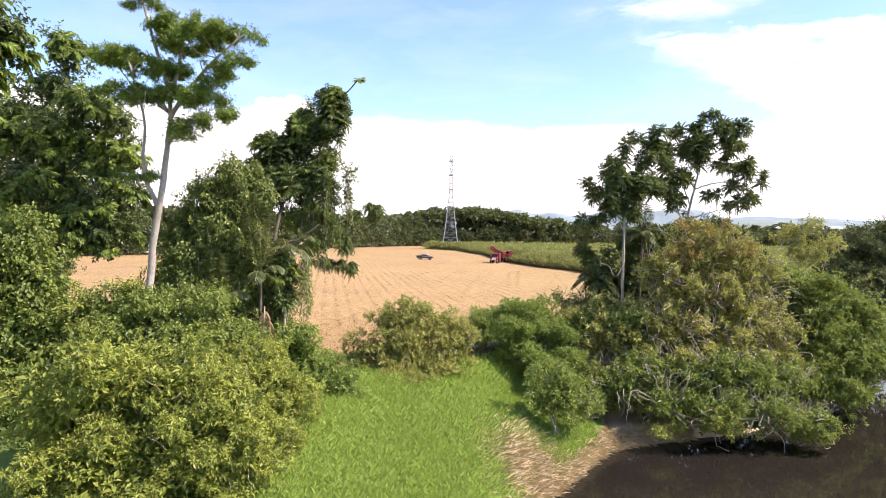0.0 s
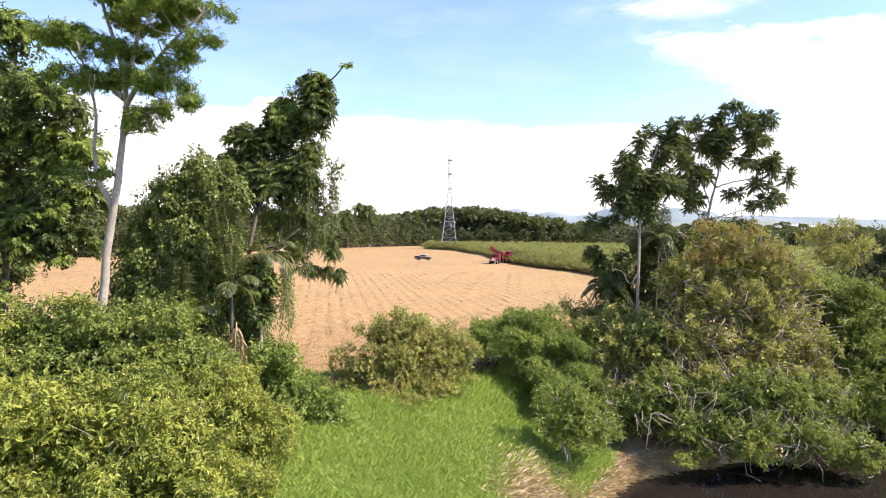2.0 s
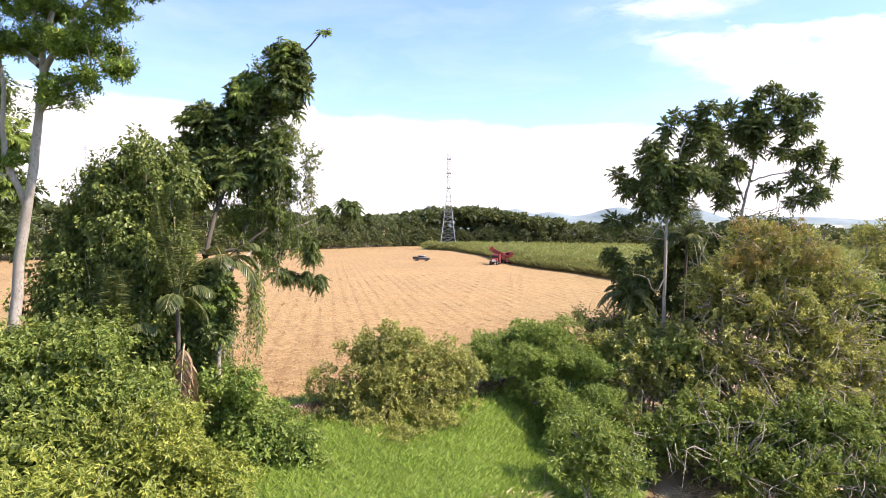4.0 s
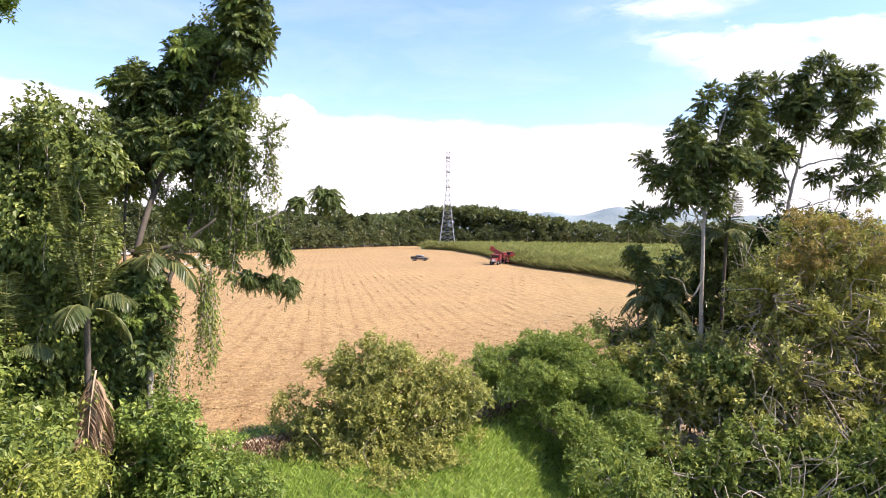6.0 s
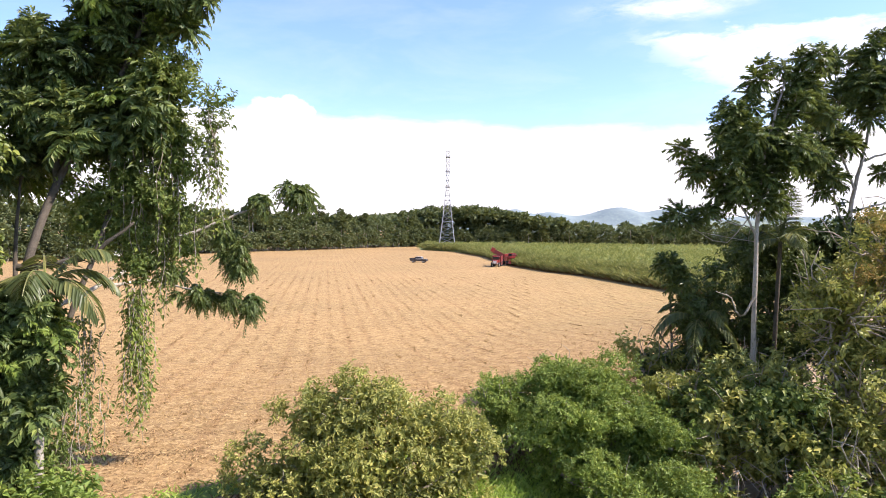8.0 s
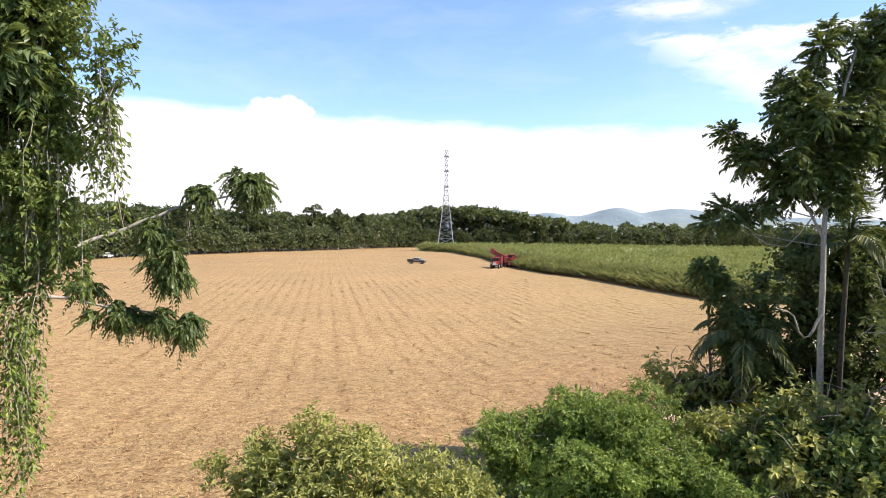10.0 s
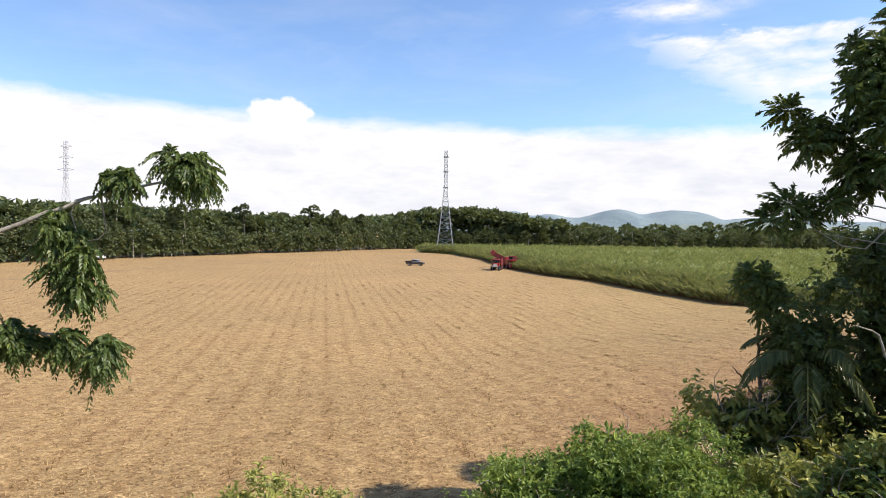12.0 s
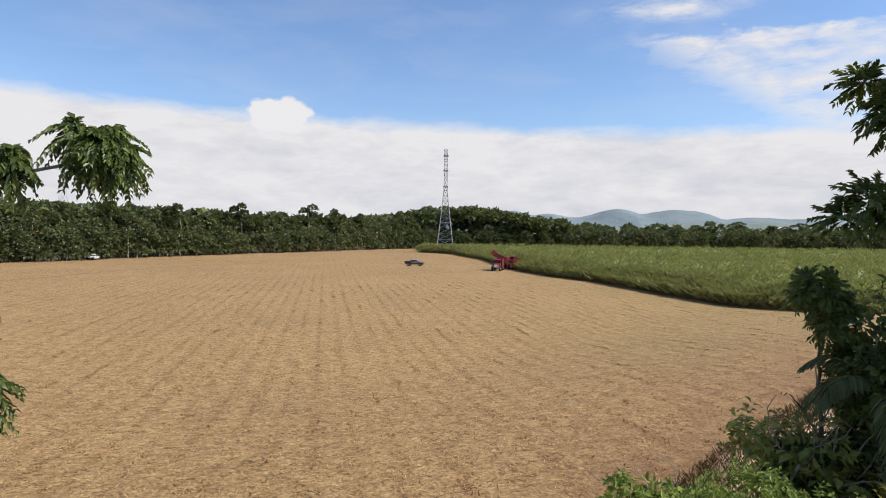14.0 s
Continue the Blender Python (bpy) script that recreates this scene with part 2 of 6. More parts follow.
GLASS, _a, _l, _o = material("dark_glass")
_p = _a("ShaderNodeBsdfPrincipled", Roughness=0.06)
_p.inputs["Base Color"].default_value = (0.02, 0.025, 0.03, 1)
_l(_p.outputs[0], _o.inputs[0])

# creek water: dark, tannin-brown, nearly still
WATER, _a, _l, _o = material("creek_water")
_tc = _a("ShaderNodeTexCoord")
_n = noise_at(_a, _l, _tc.outputs["Object"], 0.9, 5, 0.55, 0.6)
_n2 = noise_at(_a, _l, _tc.outputs["Object"], 0.25, 3)
_p = _a("ShaderNodeBsdfPrincipled", Roughness=0.05, IOR=1.33)
_l(mixc(_a, _l, _n2, (0.012, 0.010, 0.008), (0.022, 0.018, 0.014)), _p.inputs["Base Color"])
_b = _a("ShaderNodeBump", Strength=0.05, Distance=0.03)
_l(_n, _b.inputs["Height"])
_l(_b.outputs[0], _p.inputs["Normal"])
_l(_p.outputs[0], _o.inputs[0])

# ground: straw-littered field with stubble rows, weedy margin, grassed bank, mud
ROW_YAW, ROW_GAP = radians(11.2), 1.58
GROUND, _a, _l, _o = material("field_and_bank_ground")
_g = _a("ShaderNodeNewGeometry")
_pos = _g.outputs["Position"]
_mp = _a("ShaderNodeMapping")
_mp.inputs["Rotation"].default_value = (0, 0, -ROW_YAW)
_l(_pos, _mp.inputs[0])
_sep = _a("ShaderNodeSeparateXYZ")
_l(_mp.outputs[0], _sep.inputs[0])
_big = noise_at(_a, _l, _pos, 0.045, 4)
_mid = noise_at(_a, _l, _pos, 0.8, 5, 0.65)
_fine = noise_at(_a, _l, _pos, 7.0, 6, 0.7)
_wob = maths(_a, _l, "MULTIPLY_ADD", _mid, 0.16, _sep.outputs[0])
_rows = maths(_a, _l, "SINE", maths(_a, _l, "MULTIPLY", _wob, 2 * math.pi / ROW_GAP))
_rows = maths(_a, _l, "MULTIPLY_ADD", _rows, 0.5, 0.5)
_straw = ramp(_a, _l, _fine, [(0.28, (0.232, 0.146, 0.061)), (0.46, (0.308, 0.203, 0.089)), (0.62, (0.374, 0.256, 0.118)), (0.78, (0.465, 0.333, 0.172))])
_soil = ramp(_a, _l, _fine, [(0.3, (0.15, 0.078, 0.034)), (0.7, (0.27, 0.150, 0.062))])
_long = _a("ShaderNodeMapping")
_long.inputs["Scale"].default_value = (0.55, 0.045, 1)
_l(_mp.outputs[0], _long.inputs[0])
_run = noise_at(_a, _l, _long.outputs[0], 1.0, 5, 0.6)
_rowmask = maths(_a, _l, "MULTIPLY", maths(_a, _l, "POWER", _rows, 4.5), maths(_a, _l, "MULTIPLY_ADD", _run, 4.6, -1.85, clamp=True))
_rowmask = maths(_a, _l, "MULTIPLY", _rowmask, maths(_a, _l, "MULTIPLY_ADD", _fine, 2.4, -0.6, clamp=True))
_field = mixc(_a, _l, maths(_a, _l, "MULTIPLY_ADD", _rowmask, 0.75, maths(_a, _l, "MULTIPLY", _rows, 0.06)), _straw, _soil)
_field = mixc(_a, _l, maths(_a, _l, "MULTIPLY_ADD", _big, 1.6, -0.6, clamp=True), _field, mixc(_a, _l, 0.4, _field, (0.55, 0.33, 0.145)))
# single chips of straw, lighter and darker
_chip = _a("ShaderNodeTexVoronoi", Scale=10.0)
_l(_pos, _chip.inputs["Vector"])
_chip2 = _a("ShaderNodeTexVoronoi", Scale=3.0)
_l(_pos, _chip2.inputs["Vector"])
_tone = _a("ShaderNodeSeparateColor")
_l(_chip.outputs["Color"], _tone.inputs[0])
_tone2 = _a("ShaderNodeSeparateColor")
_l(_chip2.outputs["Color"], _tone2.inputs[0])
_chips = maths(_a, _l, "MULTIPLY_ADD", _tone.outputs[0], 0.6, maths(_a, _l, "MULTIPLY", _tone2.outputs[0], 0.4))
_field = mixc(_a, _l, 1.0, _field, ramp(_a, _l, _chips, [(0.12, (0.52, 0.46, 0.43)), (0.32, (0.88, 0.86, 0.85)), (0.6, (1.04, 1.04, 1.04)), (0.88, (1.45, 1.48, 1.5))]), "MULTIPLY")
# faint regrowth along the rows towards the standing cane
_att = _a("ShaderNodeAttribute")
_att.attribute_name = "zone"
_zs = _a("ShaderNodeSeparateXYZ")
_l(_att.outputs["Vector"], _zs.inputs[0])
_re = maths(_a, _l, "MULTIPLY", _zs.outputs[2], maths(_a, _l, "MULTIPLY_ADD", _mid, 2.0, -0.7, clamp=True))
_field = mixc(_a, _l, maths(_a, _l, "MULTIPLY", _re, 0.55), _field, (0.24, 0.22, 0.075))
# trodden red-brown soil shows through near the creek side of the field
_mar = _a("ShaderNodeAttribute")
_mar.attribute_name = "margin"
_redsoil = ramp(_a, _l, _fine, [(0.3, (0.13, 0.066, 0.036)), (0.6, (0.23, 0.125, 0.066)), (0.8, (0.36, 0.22, 0.11))])
_tread = maths(_a, _l, "MULTIPLY", _mar.outputs["Fac"], maths(_a, _l, "MULTIPLY_ADD", _mid, 2.6, -0.55, clamp=True))
_field = mixc(_a, _l, _tread, _field, _redsoil)
_weed = ramp(_a, _l, _fine, [(0.3, (0.11, 0.06, 0.04)), (0.55, (0.20, 0.12, 0.06)), (0.75, (0.16, 0.17, 0.05))])
_edge = maths(_a, _l, "MULTIPLY_ADD", maths(_a, _l, "SUBTRACT", _mid, 0.5), 0.9, _zs.outputs[0])
_edge = ramp(_a, _l, _edge, [(0.35, (0, 0, 0)), (0.6, (1, 1, 1))])
_turf = ramp(_a, _l, _fine, [(0.3, (0.10, 0.145, 0.035)), (0.7, (0.17, 0.225, 0.05))])
_mud = ramp(_a, _l, _fine, [(0.3, (0.50, 0.37, 0.23)), (0.7, (0.66, 0.52, 0.34))])
_green = maths(_a, _l, "MULTIPLY_ADD", maths(_a, _l, "SUBTRACT", _mid, 0.5), 0.8, _zs.outputs[1])
_green = ramp(_a, _l, _green, [(0.4, (0, 0, 0)), (0.6, (1, 1, 1))])
_bank = mixc(_a, _l, _green, mixc(_a, _l, maths(_a, _l, "MULTIPLY_ADD", _zs.outputs[1], -2.5, 1.0, clamp=True), _weed, _mud), _turf)
_col = mixc(_a, _l, _edge, _field, _bank)
_p = _a("ShaderNodeBsdfPrincipled", Roughness=0.92)
_p.inputs["Specular IOR Level"].default_value = 0.15
_l(_col, _p.inputs["Base Color"])
_b = _a("ShaderNodeBump", Strength=0.55, Distance=0.05)
_l(maths(_a, _l, "MULTIPLY_ADD", _rows, -0.25, maths(_a, _l, "MULTIPLY_ADD", _mid, 0.15, _fine)), _b.inputs["Height"])
_l(_b.outputs[0], _p.inputs["Normal"])
_l(_p.outputs[0], _o.inputs[0])


# ---- building tools ----
RNG = np.random.default_rng(7)
PLACE = {}


def mesh_from(name, verts, faces, mat, smooth=False):
    """A mesh from arrays: faces is an (n, 3) or (n, 4) array or a list of such arrays."""
    me = bpy.data.meshes.new(name)
    groups = faces if isinstance(faces, list) else [faces]
    groups = [np.asarray(f, dtype=np.int32) for f in groups if len(f)]
    verts = np.asarray(verts, dtype=np.float32)
    me.vertices.add(len(verts))
    me.vertices.foreach_set("co", verts.ravel())
    idx = np.concatenate([f.ravel() for f in groups])
    size = np.concatenate([np.full(len(f), f.shape[1], dtype=np.int32) for f in groups])
    me.loops.add(len(idx))
    me.loops.foreach_set("vertex_index", idx)
    me.polygons.add(len(size))
    me.polygons.foreach_set("loop_start", np.concatenate([[0], np.cumsum(size)[:-1]]).astype(np.int32))
    me.polygons.foreach_set("use_smooth", np.full(len(size), smooth))
    me.update(calc_edges=True)
    me.materials.append(mat)
    return me


def thing(name, x, y, z, label, category, group="", kind=""):
    """An Empty at the foot of a thing, which its parts hang under."""
    ob = new(name)
    ob.location = (x, y, z)
    ob.empty_display_size = 0.2
    PLACE[ob] = Vector((x, y, z))
    return tagged(ob, label, category, group, kind)


def part(name, me, parent, label="", m=None, kind=""):
    """One mesh under a thing or a part; the mesh is in the world's metres unless a pose m is given."""
    ob = new(name, me)
    ob.parent = parent
    ob.matrix_parent_inverse = Matrix.Translation(-PLACE.get(parent, Vector((0, 0, 0))))
    if m is not None:
        ob.matrix_basis = m
    return tagged(ob, label, kind=kind)


def bm_mesh(bm, name, mat, smooth=False):
    me = bpy.data.meshes.new(name)
    for f in bm.faces:
        f.smooth = smooth
    bm.to_mesh(me)
    bm.free()
    me.materials.append(mat)
    return me


def unit(v):
    return v / np.maximum(np.linalg.norm(v, axis=-1, keepdims=True), 1e-9)


def rand_dirs(n, rng):
    return unit(rng.normal(size=(n, 3)))


def leaf_arrays(pos, axis, up, length, width, bend=0.25):
    """Leaves of eight points each, oval, folded along the midrib and bending down to the tip."""
    n = len(pos)
    axis = unit(axis)
    side = unit(np.cross(axis, up))
    nor = unit(np.cross(side, axis))
    L, W = length[:, None], width[:, None]
    m1 = pos + axis * L * 0.28 + nor * L * 0.05
    m2 = pos + axis * L * 0.68 - nor * L * bend * 0.35
    tip = pos + axis * L * 0.98 - nor * L * bend
    f = nor * W * 0.14
    verts = np.stack([pos, m1 + side * W * 0.42 + f, m1, m1 - side * W * 0.42 + f, m2 + side * W * 0.44 + f, m2, m2 - side * W * 0.44 + f, tip], axis=1).reshape(-1, 3)
    k = np.arange(n)[:, None] * 8
    faces = [(0, 2, 1), (0, 3, 2), (1, 2, 5), (1, 5, 4), (2, 3, 6), (2, 6, 5), (4, 5, 7), (5, 6, 7)]
    return verts, np.concatenate([k + list(q) for q in faces])


def oval_arrays(pos, axis, up, length, width, bend=0.2):
    """Oval leaves of six points, two faces folded along the midrib."""
    n = len(pos)
    axis = unit(axis)
    side = unit(np.cross(axis, up))
    nor = unit(np.cross(side, axis))
    L, W = length[:, None], width[:, None]
    f = nor * W * 0.16
    m1, m2 = pos + axis * L * 0.28 + f, pos + axis * L * 0.68 + f - nor * L * bend * 0.4
    tip = pos + axis * L - nor * L * bend
    verts = np.stack([pos, m1 + side * W * 0.44, m2 + side * W * 0.42, tip, m2 - side * W * 0.42, m1 - side * W * 0.44], axis=1).reshape(-1, 3)
    k = np.arange(n)[:, None] * 6
    return verts, np.concatenate([k + [0, 3, 2, 1], k + [0, 5, 4, 3]])


def diamond_arrays(pos, axis, up, length, width, bend=0.2):
    """Cheaper leaves of four points, folded along the midrib."""
    n = len(pos)
    axis = unit(axis)
    side = unit(np.cross(axis, up))
    nor = unit(np.cross(side, axis))
    L, W = length[:, None], width[:, None]
    m = pos + axis * L * 0.45 + nor * W * 0.18
    tip = pos + axis * L - nor * L * bend
    verts = np.stack([pos, m + side * W * 0.5, tip, m - side * W * 0.5], axis=1).reshape(-1, 3)
    k = np.arange(n)[:, None] * 4
    return verts, np.concatenate([k + [0, 2, 1], k + [0, 3, 2]])


def hollow(p):
    """A slow wave through space, from -1 to 1: where it is low the foliage leaves gaps."""
    x, y, z = p[:, 0], p[:, 1], p[:, 2]
    a = np.sin(2.3 * x + 1.1 * np.sin(1.7 * z + y)) * np.sin(2.9 * z + 0.9 * np.sin(2.1 * y) + 0.6 * x)
    b = np.sin(4.7 * x - 2.2 * y + 1.3 * z) * np.sin(3.9 * y + 4.4 * z)
    return 0.65 * a + 0.35 * b


def blob_points(blobs, clumps, rng, shell=0.35, lump=0.22):
    """Points near the surface of a union of ellipsoids (x, y, z, rx, ry, rz), with their outward ways."""
    blobs = np.array(blobs, dtype=float)
    c, r = blobs[:, :3], blobs[:, 3:]
    area = (r[:, 0] * r[:, 1] + r[:, 0] * r[:, 2] + r[:, 1] * r[:, 2])
    which = rng.choice(len(blobs), size=clumps * 2, p=area / area.sum())
    d = rand_dirs(clumps * 2, rng)
    # a lumpy surface: the radius swells and shrinks over each blob
    ph = c[which].sum(axis=1, keepdims=True)
    wob = np.sin(d @ np.array([[5.1], [3.3], [4.2]]) + ph) * np.sin(d @ np.array([[-3.7], [5.9], [2.6]]) + ph * 1.7)
    rad = (1.0 + lump * wob[:, 0]) * (1 - shell * rng.random(clumps * 2) ** 1.8)
    p = c[which] + d * r[which] * rad[:, None]
    # drop what lies deep inside another blob
    keep = np.ones(len(p), bool)
    if len(blobs) < 40:
        for i in range(len(blobs)):
            q = np.linalg.norm((p - c[i]) / r[i], axis=1)
            keep &= (q > 0.62) | (which == i)
    p, d, w = p[keep][:clumps], d[keep][:clumps], which[keep][:clumps]
    out = unit(d / r[w])
    return p, out


def puffs(blobs, rng, size=0.75, flat=0.6):
    """Breaks the big forms of a crown into uneven tufts of foliage, some jutting out, with gaps between them."""
    made = []
    for x, y, z, rx, ry, rz in blobs:
        n = int(np.clip(5.4 * (rx * ry + rx * rz + ry * rz) / (3 * size * size), 5, 60))
        d = rand_dirs(n, rng)
        k = 0.58 + 0.54 * rng.random(n)
        for (a, b, c), u in zip(d, k):
            s = size * (0.40 + 0.66 * rng.random() ** 1.3) * min(1.0, 0.35 + 0.5 * min(rx, ry, rz) / size)
            made.append((x + a * rx * u, y + b * ry * u, z + c * rz * u, s * (0.7 + 0.7 * rng.random()), s * (0.7 + 0.7 * rng.random()), s * flat * (0.7 + 0.6 * rng.random())))
    return made


def foliage(name, blobs, clumps, per, leaf, mat, seed, ratio=0.42, spread=None, droop=0.35, shell=0.35, lump=0.22, floor=None, fine=False, puffy=True, void=-0.34, core=0, size=0.75, flat=0.6):
    """A crown or a hedge of many single leaves, whorled round short shoots on a broken outline."""
    rng = np.random.default_rng(seed)
    p, out = blob_points(puffs(blobs, rng, size, flat) if puffy else blobs, clumps, rng, shell, lump)
    k = hollow(p) > void + 0.25 * rng.normal(size=len(p))
    p, out = p[k], out[k]
    n = len(p)
    o = unit(out * 0.8 + rand_dirs(n, rng) * 0.6 + np.array([0, 0, 0.45]))
    e1 = unit(np.cross(o, rand_dirs(n, rng)))
    e2 = np.cross(o, e1)
    ln = leaf * (0.5 + 2.2 * rng.random(n) ** 2)
    N = n * per
    i = np.tile(np.arange(per), n)
    o, e1, e2, ln = (np.repeat(q, per, axis=0) for q in (o, e1, e2, ln))
    u = ((i + rng.random(N)) / per)[:, None]
    az = (i * 2.4 + rng.normal(size=N) * 0.5)[:, None]
    radial = e1 * np.cos(az) + e2 * np.sin(az)
    pos = np.repeat(p, per, axis=0) + o * ln[:, None] * u + radial * leaf * 0.08
    axis = radial * (1.1 - 0.6 * u) + o * (0.15 + 0.7 * u) + rand_dirs(N, rng) * 0.35 - np.array([0, 0, 1.0]) * droop * rng.random((N, 1))
    up = o + rand_dirs(N, rng) * 0.45 + np.array([0, 0, 0.3])
    length = leaf * (0.6 + 0.7 * rng.random(N)) * (1.1 - 0.35 * u[:, 0])
    if floor is not None:
        k = pos[:, 2] > floor
        pos, axis, up, length = pos[k], axis[k], up[k], length[k]
    if core:
        # the leafy inside of the crown, deep in its own shade
        b = np.array(blobs, dtype=float)
        core = int(core * 1.6)
        w = rng.choice(len(b), size=core, p=b[:, 3:].prod(axis=1) / b[:, 3:].prod(axis=1).sum())
        q = b[w, :3] + rand_dirs(core, rng) * b[w, 3:] * (0.12 + 0.62 * rng.random((core, 1)))
        if floor is not None:
            q[:, 2] = np.maximum(q[:, 2], floor)
        pos = np.vstack([pos, q])
        axis = np.vstack([axis, rand_dirs(core, rng)])
        up = np.vstack([up, rand_dirs(core, rng) * 0.7 + np.array([0, 0, 1.0])])
        length = np.concatenate([length, leaf * (1.15 + 0.7 * rng.random(core))])
    f = oval_arrays if fine else diamond_arrays
    v, t = f(pos, axis, up, length, length * ratio)
    return mesh_from(name, v, t, mat)


def drape(name, blobs, n, leaf, mat, seed, ratio=0.72, lump=0.3, void=-0.5, shell=0.22, floor=None):
    """A curtain of creeper: single broad leaves that hang, overlapping, on the outside of the forms."""
    rng = np.random.default_rng(seed)
    p, out = blob_points(blobs, n, rng, shell, lump)
    k = hollow(p * 0.9) > void + 0.3 * rng.normal(size=len(p))
    if floor is not None:
        k &= p[:, 2] > floor
    p, out = p[k], out[k]
    m = len(p)
    ripple = 0.16 * np.sin(p[:, 2] * 3.1 + np.sin(p[:, 0] * 2.3) * 1.5) + 0.12 * np.sin(p[:, 0] * 4.3 + p[:, 1] * 3.1)
    p = p + out * ripple[:, None]
    axis = out * 0.55 + rand_dirs(m, rng) * 0.65 - np.array([0, 0, 0.75])
    up = out + rand_dirs(m, rng) * 0.5 + np.array([0, 0, 0.55])
    size = leaf * (0.55 + 0.9 * rng.random(m))
    v, t = oval_arrays(p, axis, up, size, size * ratio, 0.15)
    return mesh_from(name, v, t, mat)


def tube_arrays(pts, r0, r1, sides=7, knots=None, power=1.0):
    """A tapering round limb along a line of points."""
    pts = np.array([tuple(p) for p in pts], dtype=float)
    n = len(pts)
    tang = unit(np.gradient(pts, axis=0))
    ref = np.array([1.0, 0.13, 0.07])
    s = unit(np.cross(tang, ref))
    w = np.cross(tang, s)
    u = np.linspace(0, 1, n) ** power
    rad = r0 + (r1 - r0) * u
    if knots is not None:
        rad = rad * (1 + knots * np.sin(np.arange(n) * 2.4))
    a = np.linspace(0, 2 * np.pi, sides, endpoint=False)
    ring = np.cos(a)[None, :, None] * s[:, None, :] + np.sin(a)[None, :, None] * w[:, None, :]
    v = (pts[:, None, :] + ring * rad[:, None, None]).reshape(-1, 3)
    f = []
    for i in range(n - 1):
        for j in range(sides):
            k = (j + 1) % sides
            f.append((i * sides + j, i * sides + k, (i + 1) * sides + k, (i + 1) * sides + j))
    v = np.vstack([v, pts[-1:] + tang[-1:] * rad[-1]])
    last = len(v) - 1
    caps = [((n - 1) * sides + j, (n - 1) * sides + (j + 1) % sides, last) for j in range(sides)]
    return v, np.array(f), np.array(caps)


def tubes(name, lines, mat):
    """Several limbs (points, r0, r1, sides) in one mesh."""
    vs, q, t, o = [], [], [], 0
    for pts, r0, r1, sides in lines:
        v, f, c = tube_arrays(pts, r0, r1, sides)
        vs.append(v)
        q.append(f + o)
        t.append(c + o)
        o += len(v)
    return mesh_from(name, np.vstack(vs), [np.vstack(q), np.vstack(t)], mat, True)


def curve_pts(points, n=12, jitter=0.0, seed=0):
    """A smooth line through a few points (Catmull-Rom)."""
    rng = np.random.default_rng(seed)
    p = np.array(points, dtype=float)
    p = np.vstack([2 * p[0] - p[1], p, 2 * p[-1] - p[-2]])
    out = []
    segs = len(p) - 3
    for k in range(n):
        u = k / (n - 1) * segs
        i = min(int(u), segs - 1)
        t = u - i
        a, b, c, d = p[i:i + 4]
        out.append(0.5 * (2 * b + (c - a) * t + (2 * a - 5 * b + 4 * c - d) * t * t + (3 * b - a - 3 * c + d) * t ** 3))
    out = np.array(out)
    if jitter:
        out[1:-1] += rng.normal(size=(n - 2, 3)) * jitter
    return out


def twig_lines(starts, ends, r, seed, sag=0.15, n=6):
    """Thin bent branches between pairs of points."""
    rng = np.random.default_rng(seed)
    lines = []
    for a, b in zip(starts, ends):
        a, b = np.array(a, float), np.array(b, float)
        mid = (a + b) / 2 + rng.normal(size=3) * np.linalg.norm(b - a) * 0.19 + np.array([0, 0, sag * np.linalg.norm(b - a)])
        lines.append((curve_pts([a, mid, b], n, np.linalg.norm(b - a) * 0.012, int(rng.integers(1e6))), r, r * 0.3, 5))
    return lines


def spray_mesh(name, seed, mat, leaves=18, length=0.58, pairs=6, leaflet=0.24, ratio=0.38, droop=0.42, ball=False):
    """An umbrella of compound leaves round a shoot tip: the shoot points to +z."""
    rng = np.random.default_rng(seed)
    P, A, U, S = [], [], [], []
    stalks = []
    for i in range(leaves):
        az = i * 2.399 + rng.normal() * 0.25
        rise = 1.5 * (1 - i / leaves) ** 1.3 - 0.30 + rng.normal() * 0.12
        el = radians(78 - 125 * i / leaves) + rng.normal() * 0.12
        ln = length * (0.75 + 0.4 * rng.random())
        h = np.array([math.cos(az), math.sin(az), 0])
        pts = []
        for k in range(9):
            u = k / 8
            if ball:
                pts.append(h * ln * u * math.cos(el) + np.array([0, 0, ln * (math.sin(el) * u - droop * 0.5 * u * u)]))
            else:
                pts.append(h * ln * u * (1 - 0.12 * u) + np.array([0, 0, ln * (rise * u - droop * (rise + 0.55) * u * u)]))
        pts = np.array(pts)
        stalks.append((pts[[0, 6]], 0.012, 0.006, 3))
        side = np.array([-h[1], h[0], 0])
        for k in range(pairs):
            u = 0.22 + 0.78 * k / (pairs - 1)
            q = u * 8
            j = min(int(q), 7)
            c = pts[j] + (pts[j + 1] - pts[j]) * (q - j)
            t = unit(pts[min(j + 1, 8)] - pts[j])
            for sg in (1, -1):
                P.append(c)
                A.append(side * sg * 0.75 + t * 0.75 + np.array([0, 0, -0.15]) + rng.normal(size=3) * 0.12)
                U.append(np.array([0, 0, 1]) + rng.normal(size=3) * 0.3 + h * 0.2)
                S.append(leaflet * (0.7 + 0.5 * math.sin(math.pi * (0.15 + 0.75 * u))) * (0.85 + 0.3 * rng.random()))
    S = np.array(S)
    v, t = diamond_arrays(np.array(P), np.array(A), np.array(U), S, S * ratio)
    vs, q, tt, o = [v], [], [t], len(v)
    for pts, r0, r1, sides in stalks:
        a, f, c = tube_arrays(pts, r0, r1, sides)
        vs.append(a), q.append(f + o), tt.append(c + o)
        o += len(a)
    return mesh_from(name, np.vstack(vs), [np.vstack(q), np.vstack(tt)], mat)


